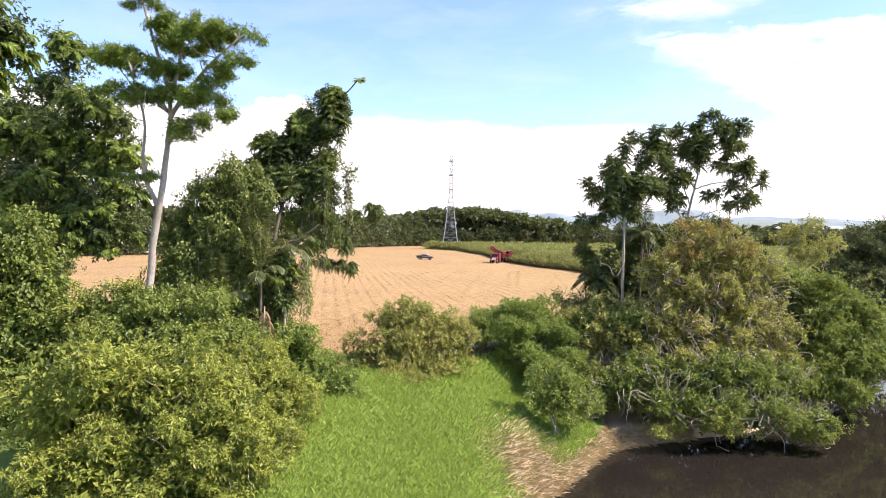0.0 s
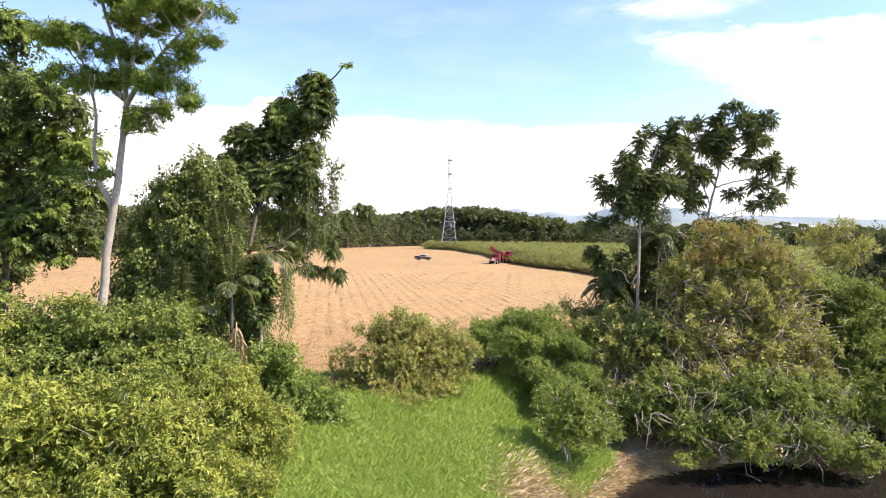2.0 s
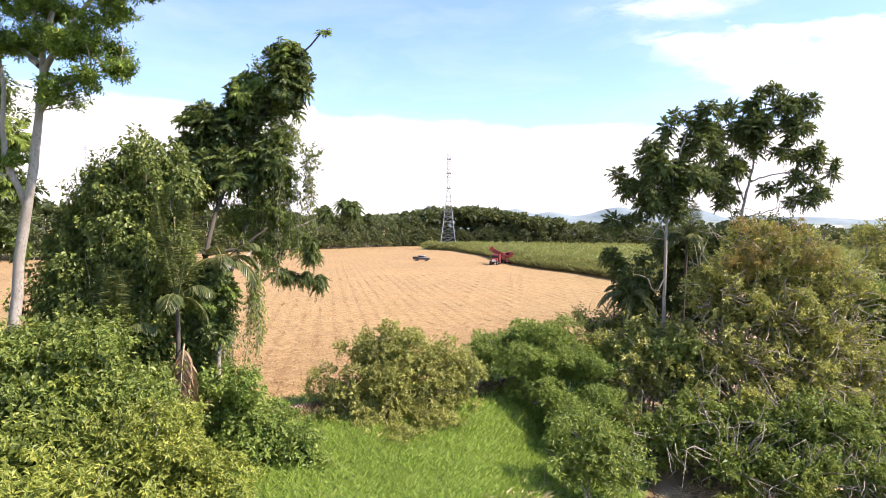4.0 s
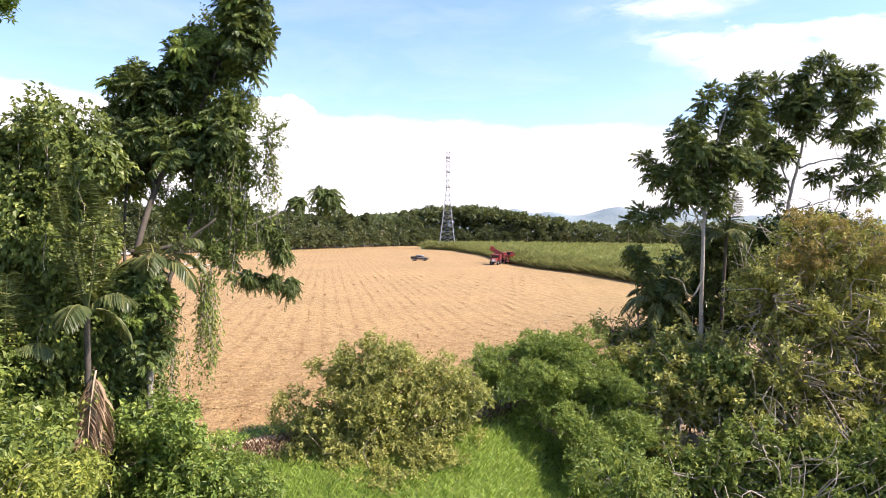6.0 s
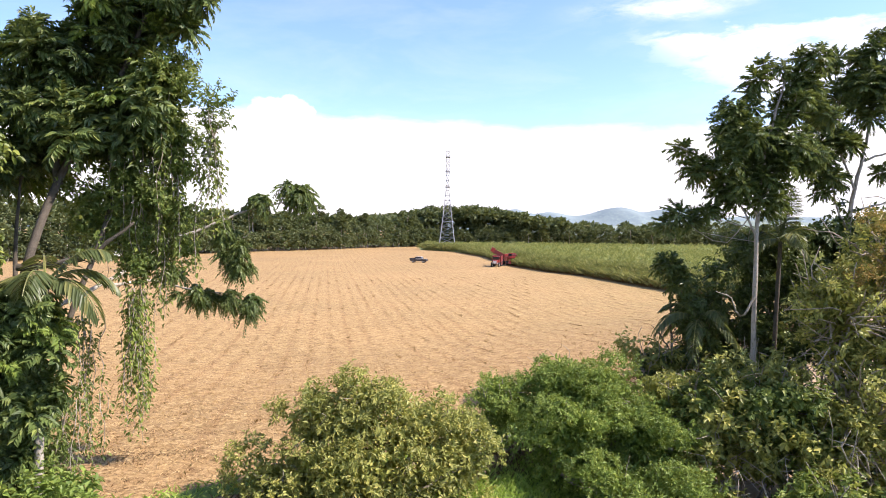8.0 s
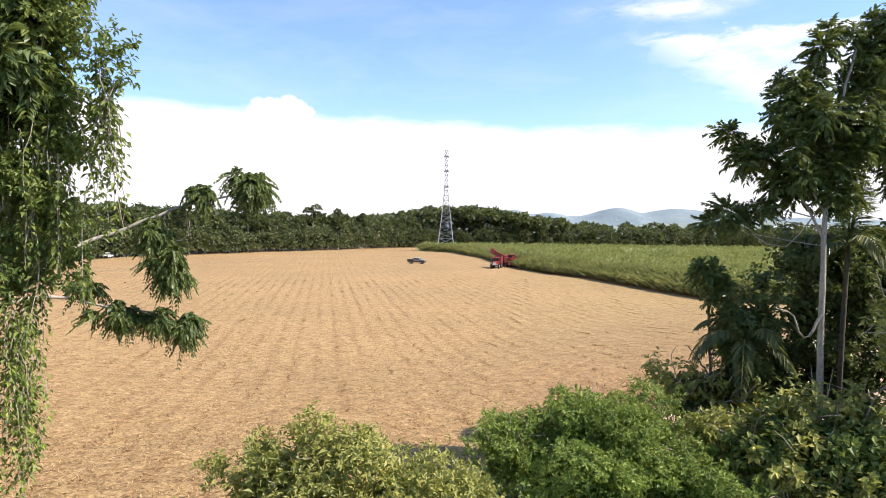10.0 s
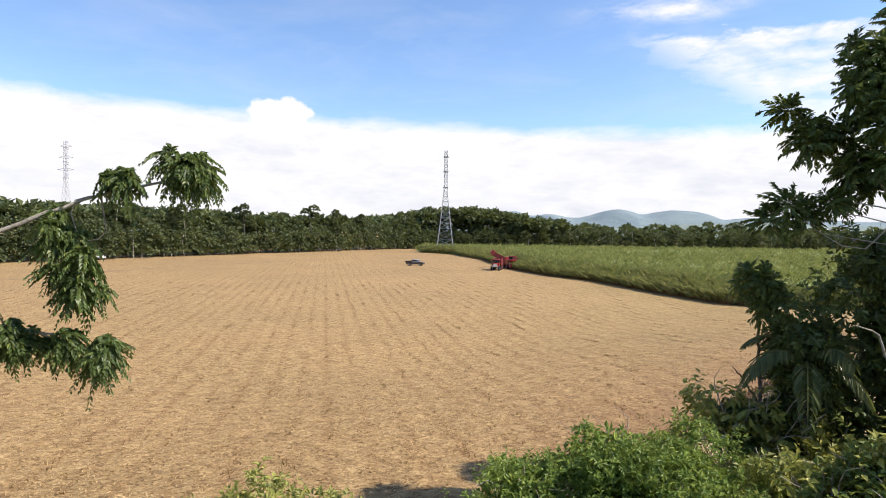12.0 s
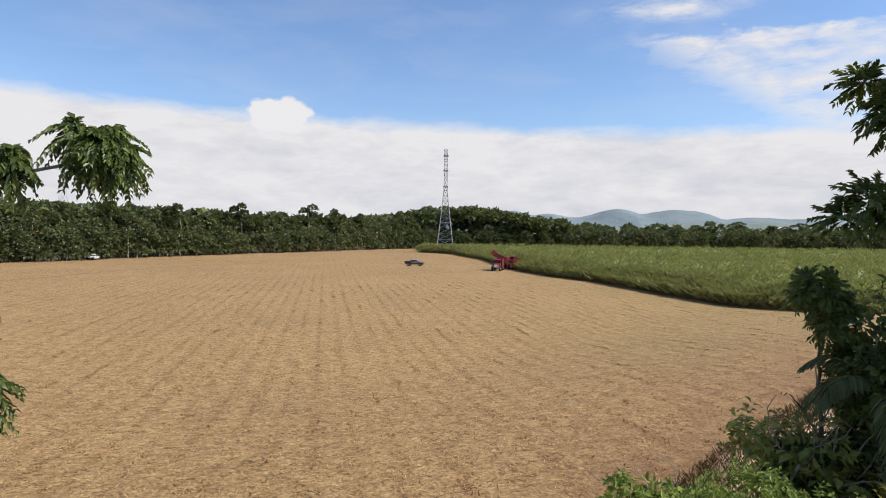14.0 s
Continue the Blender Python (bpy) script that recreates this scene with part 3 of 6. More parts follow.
def frond_arrays(foot, way, length, lift, drop, rng, pairs=34, leaflet=0.62, width=0.05):
    """A feather palm frond: an arching midrib with drooping leaflets on both sides."""
    way = np.array([way[0], way[1], 0.0]) / math.hypot(way[0], way[1])
    side = np.array([-way[1], way[0], 0])
    mid = [np.array(foot) + way * length * u * (1 - 0.18 * u) + np.array([0, 0, length * (lift * u - drop * u * u)]) for u in np.linspace(0, 1, 14)]
    mid = np.array(mid)
    P, A, U, S = [], [], [], []
    for k in range(pairs):
        u = 0.14 + 0.86 * k / (pairs - 1)
        q = u * 13
        j = min(int(q), 12)
        c = mid[j] + (mid[j + 1] - mid[j]) * (q - j)
        t = unit(mid[j + 1] - mid[j])
        for sg in (1, -1):
            P.append(c)
            A.append(side * sg * 0.9 + t * 0.75 + np.array([0, 0, -0.30 - 0.3 * rng.random()]))
            U.append(np.array([0, 0, 1.0]) + rng.normal(size=3) * 0.15)
            S.append(leaflet * math.sin(math.pi * (0.12 + 0.80 * u)) ** 0.7 * (0.9 + 0.2 * rng.random()))
    S = np.array(S)
    v, t = leaf_arrays(np.array(P), np.array(A), np.array(U), S, np.full(len(S), width) * (0.7 + 0.6 * S / leaflet), 0.18)
    a, f, c = tube_arrays(mid, 0.035, 0.008, 5)
    return np.vstack([v, a]), [f + len(v), np.vstack([t, c + len(v)])]


# ---- the lie of the land ----
WATER_Z = -2.5


def smooth(a, b, x):
    t = np.clip((x - a) / (b - a), 0, 1)
    return t * t * (3 - 2 * t)


def field_edge(x):
    """Where the ploughland ends towards the creek."""
    return np.interp(x, [-60, -12, -6, 0, 4, 10, 16, 26, 60], [33, 38.5, 42.6, 46, 50, 56.8, 63, 74, 98])


def shore(x):
    """The far shore of the creek: water lies on the near side of it."""
    return np.interp(x, [-80, -20, 0.8, 2.8, 4.5, 5.3, 7.4, 8.7, 10.5, 13, 18, 24, 32, 60], [-60, -40, 10, 24, 33.0, 34.0, 37.5, 39.2, 40.3, 41.2, 43, 47, 55, 75])


def lie(x, y):
    """The ground's height."""
    x, y = np.asarray(x, float), np.asarray(y, float)
    e = field_edge(x)
    d = y - e
    field = 1.85 * (1 - smooth(2, 36, d)) * (1 - smooth(30, 90, np.abs(x)))
    s = y - shore(x)
    # the bank falls from the field's edge to the water
    run = np.maximum(e - shore(x), 3)
    u = np.clip(s / run, 0, 1)
    bank = WATER_Z + 0.05 + (field - WATER_Z) * (0.16 * smooth(0, 0.06, u) + 0.42 * smooth(0.0, 0.55, u) + 0.42 * smooth(0.55, 1.0, u))
    bed = WATER_Z - np.minimum(-s * 0.45, 1.6)
    z = np.where(d > 0, field, np.where(s > 0, bank, bed))
    return z


def lie_at(x, y):
    return float(lie(np.array([x]), np.array([y]))[0])


def build_ground():
    near_x = np.arange(-36, 36.01, 0.45)
    near_y = np.arange(8, 76.01, 0.45)
    xs = np.concatenate([[-4000, -2000, -1000, -500, -300, -200, -150, -110, -85, -65, -50, -42], near_x, [42, 50, 65, 85, 110, 150, 200, 300, 500, 1000, 2000, 4000]])
    ys = np.concatenate([[-1500, -600, -250, -120, -60, -30, -12, 0], near_y, np.arange(78, 130, 3), [136, 150, 170, 200, 240, 300, 360, 420, 520, 700, 1000, 1500, 2300, 4500]])
    X, Y = np.meshgrid(xs, ys)
    Z = lie(X, Y)
    rough = np.sin(X * 1.9 + np.sin(Y * 1.3)) * np.sin(Y * 2.3 + X * 0.6) * 0.05
    Z = Z + rough * (Y > shore(X)) * (np.abs(X) < 37) * (Y < 77)
    nx, ny = len(xs), len(ys)
    v = np.stack([X, Y, Z], -1).reshape(-1, 3)
    i = (np.arange(ny - 1)[:, None] * nx + np.arange(nx - 1)[None, :]).ravel()
    me = mesh_from("ground", v, np.stack([i, i + 1, i + 1 + nx, i + nx], 1), GROUND, True)
    # what grows where: off the field, how green the bank is, regrowth near the cane
    off = 1 - smooth(-0.8, 0.8, Y - field_edge(X))
    s = Y - shore(X)
    dry = np.exp(-(((X - 4.2) / 1.7) ** 2 + ((Y - 32.2) / 2.7) ** 2))
    d = Y - field_edge(X)
    band = smooth(-4.4, -3.4, d) * (1 - smooth(-2.0, -1.6, d))
    path = smooth(-2.0, -1.6, d) * (1 - smooth(-1.2, -0.8, d))
    green = smooth(0.3, 1.6, s) * (1 - 0.9 * dry) * (1 - 0.75 * smooth(7.5, 9.5, X)) * (1 - 0.75 * band) * (1 - path) - 0.9 * dry
    regrow = smooth(-12, 30, X - 0.15 * (Y - 60)) * smooth(60, 90, Y) + 1.4 * np.exp(-((X + 47) / 13) ** 2 - ((Y - 76) / 11) ** 2)
    at = me.attributes.new("zone", "FLOAT_VECTOR", "POINT")
    at.data.foreach_set("vector", np.stack([off, green, regrow], -1).reshape(-1).astype(np.float32))
    depth = np.maximum(Y - field_edge(X), 0)
    margin = np.exp(-depth / 6.0) * (0.28 + 0.72 * smooth(0, 6, X))
    me.attributes.new("margin", "FLOAT", "POINT").data.foreach_set("value", margin.reshape(-1).astype(np.float32))
    tagged(new("ground", me), "harvested straw-littered cane field falling to a grassy creek bank", "ground", kind="structure")


build_ground()


def build_water():
    v = [(-300, -300, WATER_Z), (120, -300, WATER_Z), (120, 90, WATER_Z), (-300, 90, WATER_Z)]
    me = mesh_from("creek_water", v, np.array([[0, 1, 2, 3]]), WATER)
    tagged(new("water", me), "dark brown still creek water under overhanging shrubs", "water", kind="structure")


build_water()


def build_track(label, pts, width):
    """A worn wheel track over the far part of the field."""
    line = curve_pts(pts, 40)
    t = unit(np.gradient(line, axis=0))
    side = np.stack([-t[:, 1], t[:, 0], np.zeros(len(t))], -1)
    w = width * (0.7 + 0.3 * np.sin(np.arange(len(line)) * 1.7))[:, None]
    v = np.vstack([line + side * w / 2, line - side * w / 2])
    n = len(line)
    i = np.arange(n - 1)
    tagged(new("dirt_track", mesh_from("dirt_track", v, np.stack([i, i + 1, i + 1 + n, i + n], 1), TRACK)), label, "track", kind="structure")


build_track("dark worn wheel track across the far stubble", [(-84, 132, 0.02), (-76, 150, 0.02), (-73, 172, 0.02), (-65, 197, 0.02), (-52, 215, 0.02)], 2.0)
build_track("dark worn wheel track below the woods", [(-108, 233, 0.02), (-86, 227, 0.02), (-66, 221, 0.02), (-48, 221, 0.02)], 2.4)

# ---- trees and shrubs ----
SPRAYS = [spray_mesh("leaf_spray", 11 + i, LEAF_DEEP) for i in range(3)]
# brighter green sprays: sun on the outer tips is put into the leaf colour
SPRAYS_LIT = [spray_mesh("leaf_spray", 21 + i, LEAF_EMERALD, 15, 0.70, 9, 0.21, 0.42) for i in range(3)]


SPRAYS_TULIP = [spray_mesh("leaf_spray", 41 + i, LEAF_TULIP, 20, 0.78, 8, 0.26, 0.40, 0.55, True) for i in range(3)]
SPRAYS_BOUGH = [spray_mesh("leaf_spray", 51 + i, LEAF_TULIP, 17, 0.72, 9, 0.19, 0.52, 1.55, True) for i in range(3)]


def hang_sprays(tree, points, seed, meshes, scale=1.0, name="leaf_spray", tilt=0.8):
    """Umbrella-shaped sprays of compound leaves at the given points."""
    rng = np.random.default_rng(seed)
    for i, (p, o) in enumerate(points):
        d = Vector((o[0] * tilt + rng.normal() * 0.3, o[1] * tilt + rng.normal() * 0.3, 1.0)).normalized()
        q = d.to_track_quat("Z", "Y").to_matrix().to_4x4()
        s = scale * (0.75 + 0.5 * rng.random())
        m = Matrix.Translation(p) @ q @ Matrix.Rotation(rng.random() * 6.28, 4, "Z") @ Matrix.Diagonal((s, s, s * (0.85 + 0.3 * rng.random()), 1))
        part(name, meshes[i % len(meshes)], tree, m=m)


def spray_points(blobs, n, seed, gap=0.55, shell=0.6):
    """Shoot tips spread through the blobs, kept apart."""
    rng = np.random.default_rng(seed)
    p, out = blob_points(blobs, n * 6, rng, shell, 0.15)
    chosen = []
    for a, o in zip(p, out):
        if all(np.sum((a - b) ** 2) > gap * gap for b, _ in chosen):
            chosen.append((a, o))
        if len(chosen) >= n:
            break
    return chosen


BONES = {}


def limb_to(tree, p):
    """The nearest point of the tree's trunk and limbs that lies lower than p."""
    t = BONES[tree]
    d = np.linalg.norm(t - p, axis=1) + 2.0 * np.maximum(t[:, 2] - p[2] + 0.25, 0)
    return t[int(np.argmin(d))]


def build_tree(name, label, trunk_pts, r0, r1, bark, limbs, category="tree", group="", jitter=0.02, seed=1, limb_r=0.09):
    """A trunk with its main limbs. Returns the thing and the trunk's line."""
    x, y, z = trunk_pts[0]
    tree = thing(name, x, y, z, label, category, group)
    line = curve_pts(trunk_pts, 22, jitter, seed)
    line[0][2] -= 0.35
    v, f, c = tube_arrays(line, r0, r1, 12, 0.05, 0.8)
    part("trunk", mesh_from("trunk", v, [f, c], bark, True), tree)
    BONES[tree] = line[6:]
    for i, pts in enumerate(limbs):
        l = curve_pts(pts, 12, jitter, seed + i)
        BONES[tree] = np.vstack([BONES[tree], l])
        v, f, c = tube_arrays(l, limb_r, limb_r * 0.3, 8)
        part("limb", mesh_from("limb", v, [f, c], bark, True), tree)
    return tree, line


def branches_to(tree, line, points, r, seed, bark, low=0.35, share=1.0):
    rng = np.random.default_rng(seed)
    pick = [p for p, _ in points if rng.random() < share]
    if pick:
        lines = twig_lines([limb_to(tree, np.array(p)) for p in pick], pick, r, seed, 0.02)
        part("branchwork", tubes("branchwork", lines, bark), tree, kind="stuff")


def build_pale_tree():
    """Tall pale-barked tree with layered feathery foliage."""
    Y = 33.5
    tree, line = build_tree("rainforest_tree", "tall pale-barked tree with layered feathery green crown", [(-13.9, Y, 1.0), (-13.8, Y, 6.7), (-13.3, Y, 10.5), (-12.9, Y, 13.3), (-12.8, Y, 15.2), (-13.6, Y + 0.2, 17.6), (-14.2, Y, 20.2)], 0.21, 0.05, BARK_PALE,
                            [[(-13.4, Y, 10.3), (-13.95, Y - 0.2, 12.0), (-13.8, Y - 0.4, 14.0), (-14.4, Y - 0.5, 16.6)],
                             [(-12.85, Y, 14.2), (-11.9, Y - 0.4, 15.4), (-10.6, Y - 0.8, 16.6), (-9.4, Y - 1.0, 17.6)],
                             [(-12.9, Y, 13.2), (-12.0, Y - 0.3, 13.9), (-11.0, Y - 0.5, 14.2)],
                             [(-12.85, Y, 15.0), (-12.4, Y, 16.8), (-12.2, Y, 18.0)],
                             [(-12.9, Y, 14.6), (-13.9, Y + 0.6, 15.3), (-15.0, Y + 0.8, 16.0)]], "rainforest tree", seed=3, limb_r=0.11)
    pads = [(-15.2, Y + .3, 17.1, 1.3, 1.2, 0.32), (-14.0, Y, 16.5, 1.2, 1.3, 0.3), (-14.2, Y, 19.7, 0.9, 0.9, 0.35), (-13.0, Y + .3, 18.6, 1.1, 1.1, 0.36), (-12.0, Y, 17.6, 1.3, 1.3, 0.34), (-10.8, Y - .7, 18.0, 1.3, 1.3, 0.3), (-9.4, Y - 1, 17.8, 1.1, 1.0, 0.28), (-9.9, Y - .8, 16.6, 0.9, 0.9, 0.34),
            (-10.4, Y - .6, 15.9, 0.6, 0.7, 0.4), (-13.2, Y, 15.3, 1.7, 1.4, 0.3), (-14.9, Y + .5, 15.5, 1.1, 1.1, 0.28), (-11.2, Y - .4, 15.1, 1.1, 1.0, 0.3), (-10.6, Y - .5, 14.3, 0.8, 0.8, 0.3), (-11.6, Y - .3, 13.7, 0.8, 0.8, 0.4), (-14.3, Y - .2, 11.7, 0.8, 0.7, 0.24), (-12.9, Y, 16.4, 1.0, 1.0, 0.3)]
    part("crown", foliage("crown", [(a, b, c, d, e, f * 1.15) for a, b, c, d, e, f in pads], 10500, 10, 0.14, LEAF_FEATHER, 31, 0.36, None, 0.1, 0.8, 0.3, size=0.40, flat=0.40, void=-0.28), tree, kind="stuff")
    pts = spray_points(pads, 60, 32, 0.4)
    branches_to(tree, line, pts, 0.03, 33, BARK_PALE, 0.15)


build_pale_tree()


def hanging_vines(tree, feet, seed, leaf=0.12, mat=LEAF_MID, dense=17):
    """Strands of creeper with leaves, hanging down from points to a length."""
    rng = np.random.default_rng(seed)
    P, A, U, S, lines = [], [], [], [], []
    for x, y, z, ln in feet:
        pts = [np.array([x, y, z])]
        n = max(4, int(ln / 0.3))
        for k in range(n):
            pts.append(pts[-1] + np.array([rng.normal() * 0.06, rng.normal() * 0.06, -ln / n]))
        pts = np.array(pts)
        lines.append((pts, 0.012, 0.005, 4))
        m = int(ln * dense)
        u = rng.random(m) ** 1.0 * (len(pts) - 1.001)
        j = u.astype(int)
        c = pts[j] + (pts[j + 1] - pts[j]) * (u - j)[:, None]
        d = rand_dirs(m, rng)
        P.append(c + d * 0.09), A.append(d * [1, 1, 0.4] - [0, 0, 0.6]), U.append(d * 0.5 + [0, 0, 0.7] + rand_dirs(m, rng) * 0.4)
        S.append(leaf * (0.6 + 0.7 * rng.random(m)))
    S = np.concatenate(S)
    v, t = diamond_arrays(np.concatenate(P), np.concatenate(A), np.concatenate(U), S, S * 0.55)
    part("vine_leaves", mesh_from("vine_leaves", v, t, mat), tree, kind="stuff")
    part("vine_stem", tubes("vine_stem", lines, BARK_TWIG), tree, kind="stuff")


def build_vined_wall_tree():
    """Tree wholly wrapped in a climbing vine."""
    tree, line = build_tree("vine_covered_tree", "tree smothered by a dense curtain of green vines", [(-11.6, 36.0, 0.8), (-11.5, 36.0, 6), (-11.2, 36.2, 10.5)], 0.26, 0.08, BARK_GREY, [[(-11.4, 36, 7.5), (-12.6, 35.8, 9.6)], [(-11.3, 36, 8.5), (-10.0, 36, 11.4)]], "vine-covered tree", seed=5)
    blobs = [(-10.7, 35.9, 11.7, 1.2, 1.1, 1.0), (-12.0, 36.0, 10.8, 1.2, 1.2, 1.1), (-11.2, 35.7, 9.3, 1.7, 1.4, 1.6), (-13.1, 36.0, 8.8, 0.9, 1.1, 1.4), (-12.3, 35.6, 7.2, 1.7, 1.5, 1.8),
             (-11.0, 35.8, 6.6, 1.3, 1.2, 1.7), (-13.0, 35.2, 5.0, 1.6, 1.5, 1.6), (-11.3, 35.0, 4.4, 1.7, 1.5, 1.6), (-9.7, 35.8, 11.0, 0.9, 0.9, 0.9), (-12.3, 34.8, 2.6, 2.2, 1.6, 1.6), (-13.4, 35.4, 7.0, 1.1, 1.2, 1.6), (-10.1, 36.2, 8.6, 0.9, 1.0, 1.6), (-10.4, 36.0, 5.2, 1.1, 1.0, 1.7)]
    part("vine_leaves", drape("vine_leaves", blobs, 88000, 0.136, LEAF_IVY, 41, lump=0.34, void=-0.5, shell=0.3), tree, kind="stuff")
    part("foliage", foliage("foliage", blobs, 2600, 7, 0.115, LEAF_IVY, 44, 0.6, None, 0.8, 0.25, 0.3, void=-0.1, core=5000, size=0.5), tree, kind="stuff")
    rng = np.random.default_rng(45)
    hanging_vines(tree, [(b[0] + rng.normal() * b[3] * .5, b[1] - b[4] * .9, b[2] + rng.normal() * .4, 1.0 + 1.6 * rng.random()) for b in blobs for _ in range(3)], 46, 0.11, LEAF_IVY, 40)
    pts = spray_points(blobs, 45, 42, 0.6)
    branches_to(tree, line, pts, 0.02, 43, BARK_TWIG, 0.2)


build_vined_wall_tree()


def build_creeper_tree():
    """The tall leaning tree with umbrella sprays, wrapped in creeper, that reaches over the field."""
    tree, line = build_tree("creeper_tree", "leaning tree with umbrella leaf sprays and hanging creepers", [(-9.5, 36.3, 1.2), (-9.4, 36.6, 4.8), (-9.25, 37.3, 8.0), (-9.05, 38.4, 10.6), (-8.2, 39.1, 12.8), (-7.33, 39.1, 14.5), (-6.48, 39, 15.99), (-5.21, 38.8, 17.26)], 0.14, 0.03, BARK_DARK,
                            [[(-9.05, 38.4, 10.46), (-9.56, 39.0, 12.16), (-9.99, 39.1, 13.86)],
                             [(-9.3, 37.3, 8.6), (-8.0, 37.6, 8.8), (-7.0, 37.8, 9.6)],
                             [(-8.07, 39.2, 12.8), (-7.2, 39, 12.7), (-6.5, 38.9, 12.9)],
                             [(-9.2, 37.0, 4.2), (-8.5, 38.0, 7.6), (-8.1, 38.9, 10.2), (-8.4, 39.2, 12.4)],
                             [(-9.5, 37.0, 4.0), (-9.9, 38.0, 7.8), (-10.1, 38.6, 10.6)]], "tree", seed=8)
    # the long bare bough that reaches out over the field
    bough = curve_pts([(-9.4, 37.4, 7.4), (-9.2, 40.2, 7.9), (-8.5, 42.6, 9.0), (-7.4, 43.4, 9.6), (-6.3, 43.9, 10.1), (-5.2, 44.3, 10.4)], 20, 0.02, 4)
    v, f, c = tube_arrays(bough, 0.065, 0.022, 8)
    bo = part("bough", mesh_from("bough", v, [f, c], BARK_PALE, True), tree, "long bare pale bough")
    low = curve_pts([(-9.2, 40.6, 7.9), (-8.8, 42.6, 7.9), (-8.0, 43.3, 7.6), (-7.0, 43.5, 7.45)], 12, 0.02, 5)
    v, f, c = tube_arrays(low, 0.05, 0.015, 7)
    part("bough", mesh_from("bough", v, [f, c], BARK_PALE, True), tree)
    twigs = twig_lines([bough[15], bough[15], bough[12], low[8], low[10]], [(-6.9, 43.5, 9.2), (-6.6, 43.6, 8.8), (-7.6, 43.4, 8.8), (-7.6, 43.4, 7.3), (-6.5, 43.5, 7.15)], 0.02, 6)
    part("twig_mass", tubes("twig_mass", twigs, BARK_TWIG), tree, kind="stuff")
    # foliage on the bough's ends
    groups = [(-4.95, 44.3, 10.62, .42, .45, .30, 15), (-5.9, 44.0, 10.4, .40, .3, .12, 4), (-6.85, 43.7, 9.5, .4, .4, .2, 5), (-6.8, 43.6, 8.9, .4, .4, .35, 8), (-6.6, 43.6, 8.3, .35, .3, .2, 5),
              (-8.0, 43.4, 7.5, .45, .4, .25, 8), (-7.2, 43.5, 7.35, .45, .4, .2, 8), (-6.35, 43.6, 7.1, .32, .35, .2, 7), (-8.4, 43.2, 8.1, .3, .3, .2, 4)]
    ends = []
    rng = np.random.default_rng(13)
    for gx, gy, gz, rx, ry, rz, count in groups:
        for d in rand_dirs(count, rng):
            ends.append((gx + d[0] * rx, gy + d[1] * ry, gz + d[2] * rz, 0.42 + 0.20 * rng.random()))
    rng = np.random.default_rng(12)
    for i, (x, y, z, s) in enumerate(ends):
        m = pose(x, y, z, rng.normal() * 14, rng.normal() * 14 + 8, rng.random() * 360) @ Matrix.Diagonal((s, s, s * 1.15, 1))
        part("leaf_spray", SPRAYS_BOUGH[i % 3], tree, m=m)
    blobs = [(-9.9, 39.2, 13.9, .9, .8, .25), (-9.3, 39, 13.4, .9, .9, .3), (-8.6, 39.2, 13.8, .7, .7, .4), (-10.1, 39.2, 12.6, .9, .9, .35), (-9.2, 39, 12.2, 1.0, .9, .3), (-8.2, 38.8, 11.7, .8, .8, .35), (-8.0, 39.2, 14.7, .9, .8, .6), (-6.5, 39, 15.99, .6, .7, .6), (-6.4, 39, 14.9, .5, .6, .6), (-10.3, 39.2, 11.2, .7, .8, .4), (-7.4, 39, 12.4, .7, .7, .5)]
    hang_sprays(tree, spray_points([(a, b, c, d * 1.1, e * 1.1, f * 1.5) for a, b, c, d, e, f in blobs], 120, 51, 0.45), 52, SPRAYS_LIT[:1] + SPRAYS_TULIP + SPRAYS[:1], 0.78)
    core = [(-7.9, 39.4, 14.0, .9, .7, 2.0), (-7.7, 39.4, 11.6, .9, .7, .8), (-9.2, 39.4, 13.0, 1.0, .7, .8)]
    part("creeper_leaves", foliage("creeper_leaves", core, 1500, 8, 0.16, LEAF_MID, 60, 0.5, None, 0.7, 0.7, 0.3, void=-0.1, core=500), tree, kind="stuff")
    hang_sprays(tree, [((-5.05, 38.8, 17.32), (0, 0, 1)), ((-6.27, 39, 16.52), (0, 0, 1)), ((-6.69, 39, 16.09), (-.4, 0, 1))], 53, SPRAYS_LIT, 0.62)
    # low spray of broad compound leaves by the trunk
    hang_sprays(tree, spray_points([(-8.5, 36.3, 7.5, .7, .6, .7), (-9.1, 36.2, 7.0, .7, .6, .8), (-8.7, 36.2, 6.3, .7, .6, .7), (-9.2, 36.6, 5.2, .6, .6, .7)], 58, 54, 0.28), 55, SPRAYS_TULIP + SPRAYS_LIT[:1], 0.66)
    wrap = [(-6.9, 39, 14.2, .5, .5, 1.6), (-6.6, 39, 12.9, .45, .45, .9), (-6.6, 39, 11.3, .35, .4, .8), (-5.7, 38.9, 12.5, .40, .4, .45), (-7.0, 39.1, 10.3, .6, .5, .9), (-6.5, 39, 15.3, .35, .4, .7), (-7.7, 39, 10.2, .7, .5, 1.1), (-6.6, 39.1, 9.7, .5, .4, 1.1), (-8.5, 38.7, 9.8, .6, .5, .9), (-7.4, 39, 8.8, .5, .4, .8), (-9.2, 37.2, 4.9, .7, .7, 1.5), (-9.4, 37.6, 3.4, .7, .7, 1.2), (-9.4, 36.4, 3.0, .8, .6, 1.1), (-8.9, 36.4, 6.4, .7, .5, .9)]
    part("creeper_leaves", foliage("creeper_leaves", wrap, 6600, 8, 0.12, LEAF_MID, 56, 0.5, None, 0.9, 0.6, 0.35, size=0.5, flat=0.9, void=-0.12, core=1500), tree, kind="stuff")
    rng = np.random.default_rng(57)
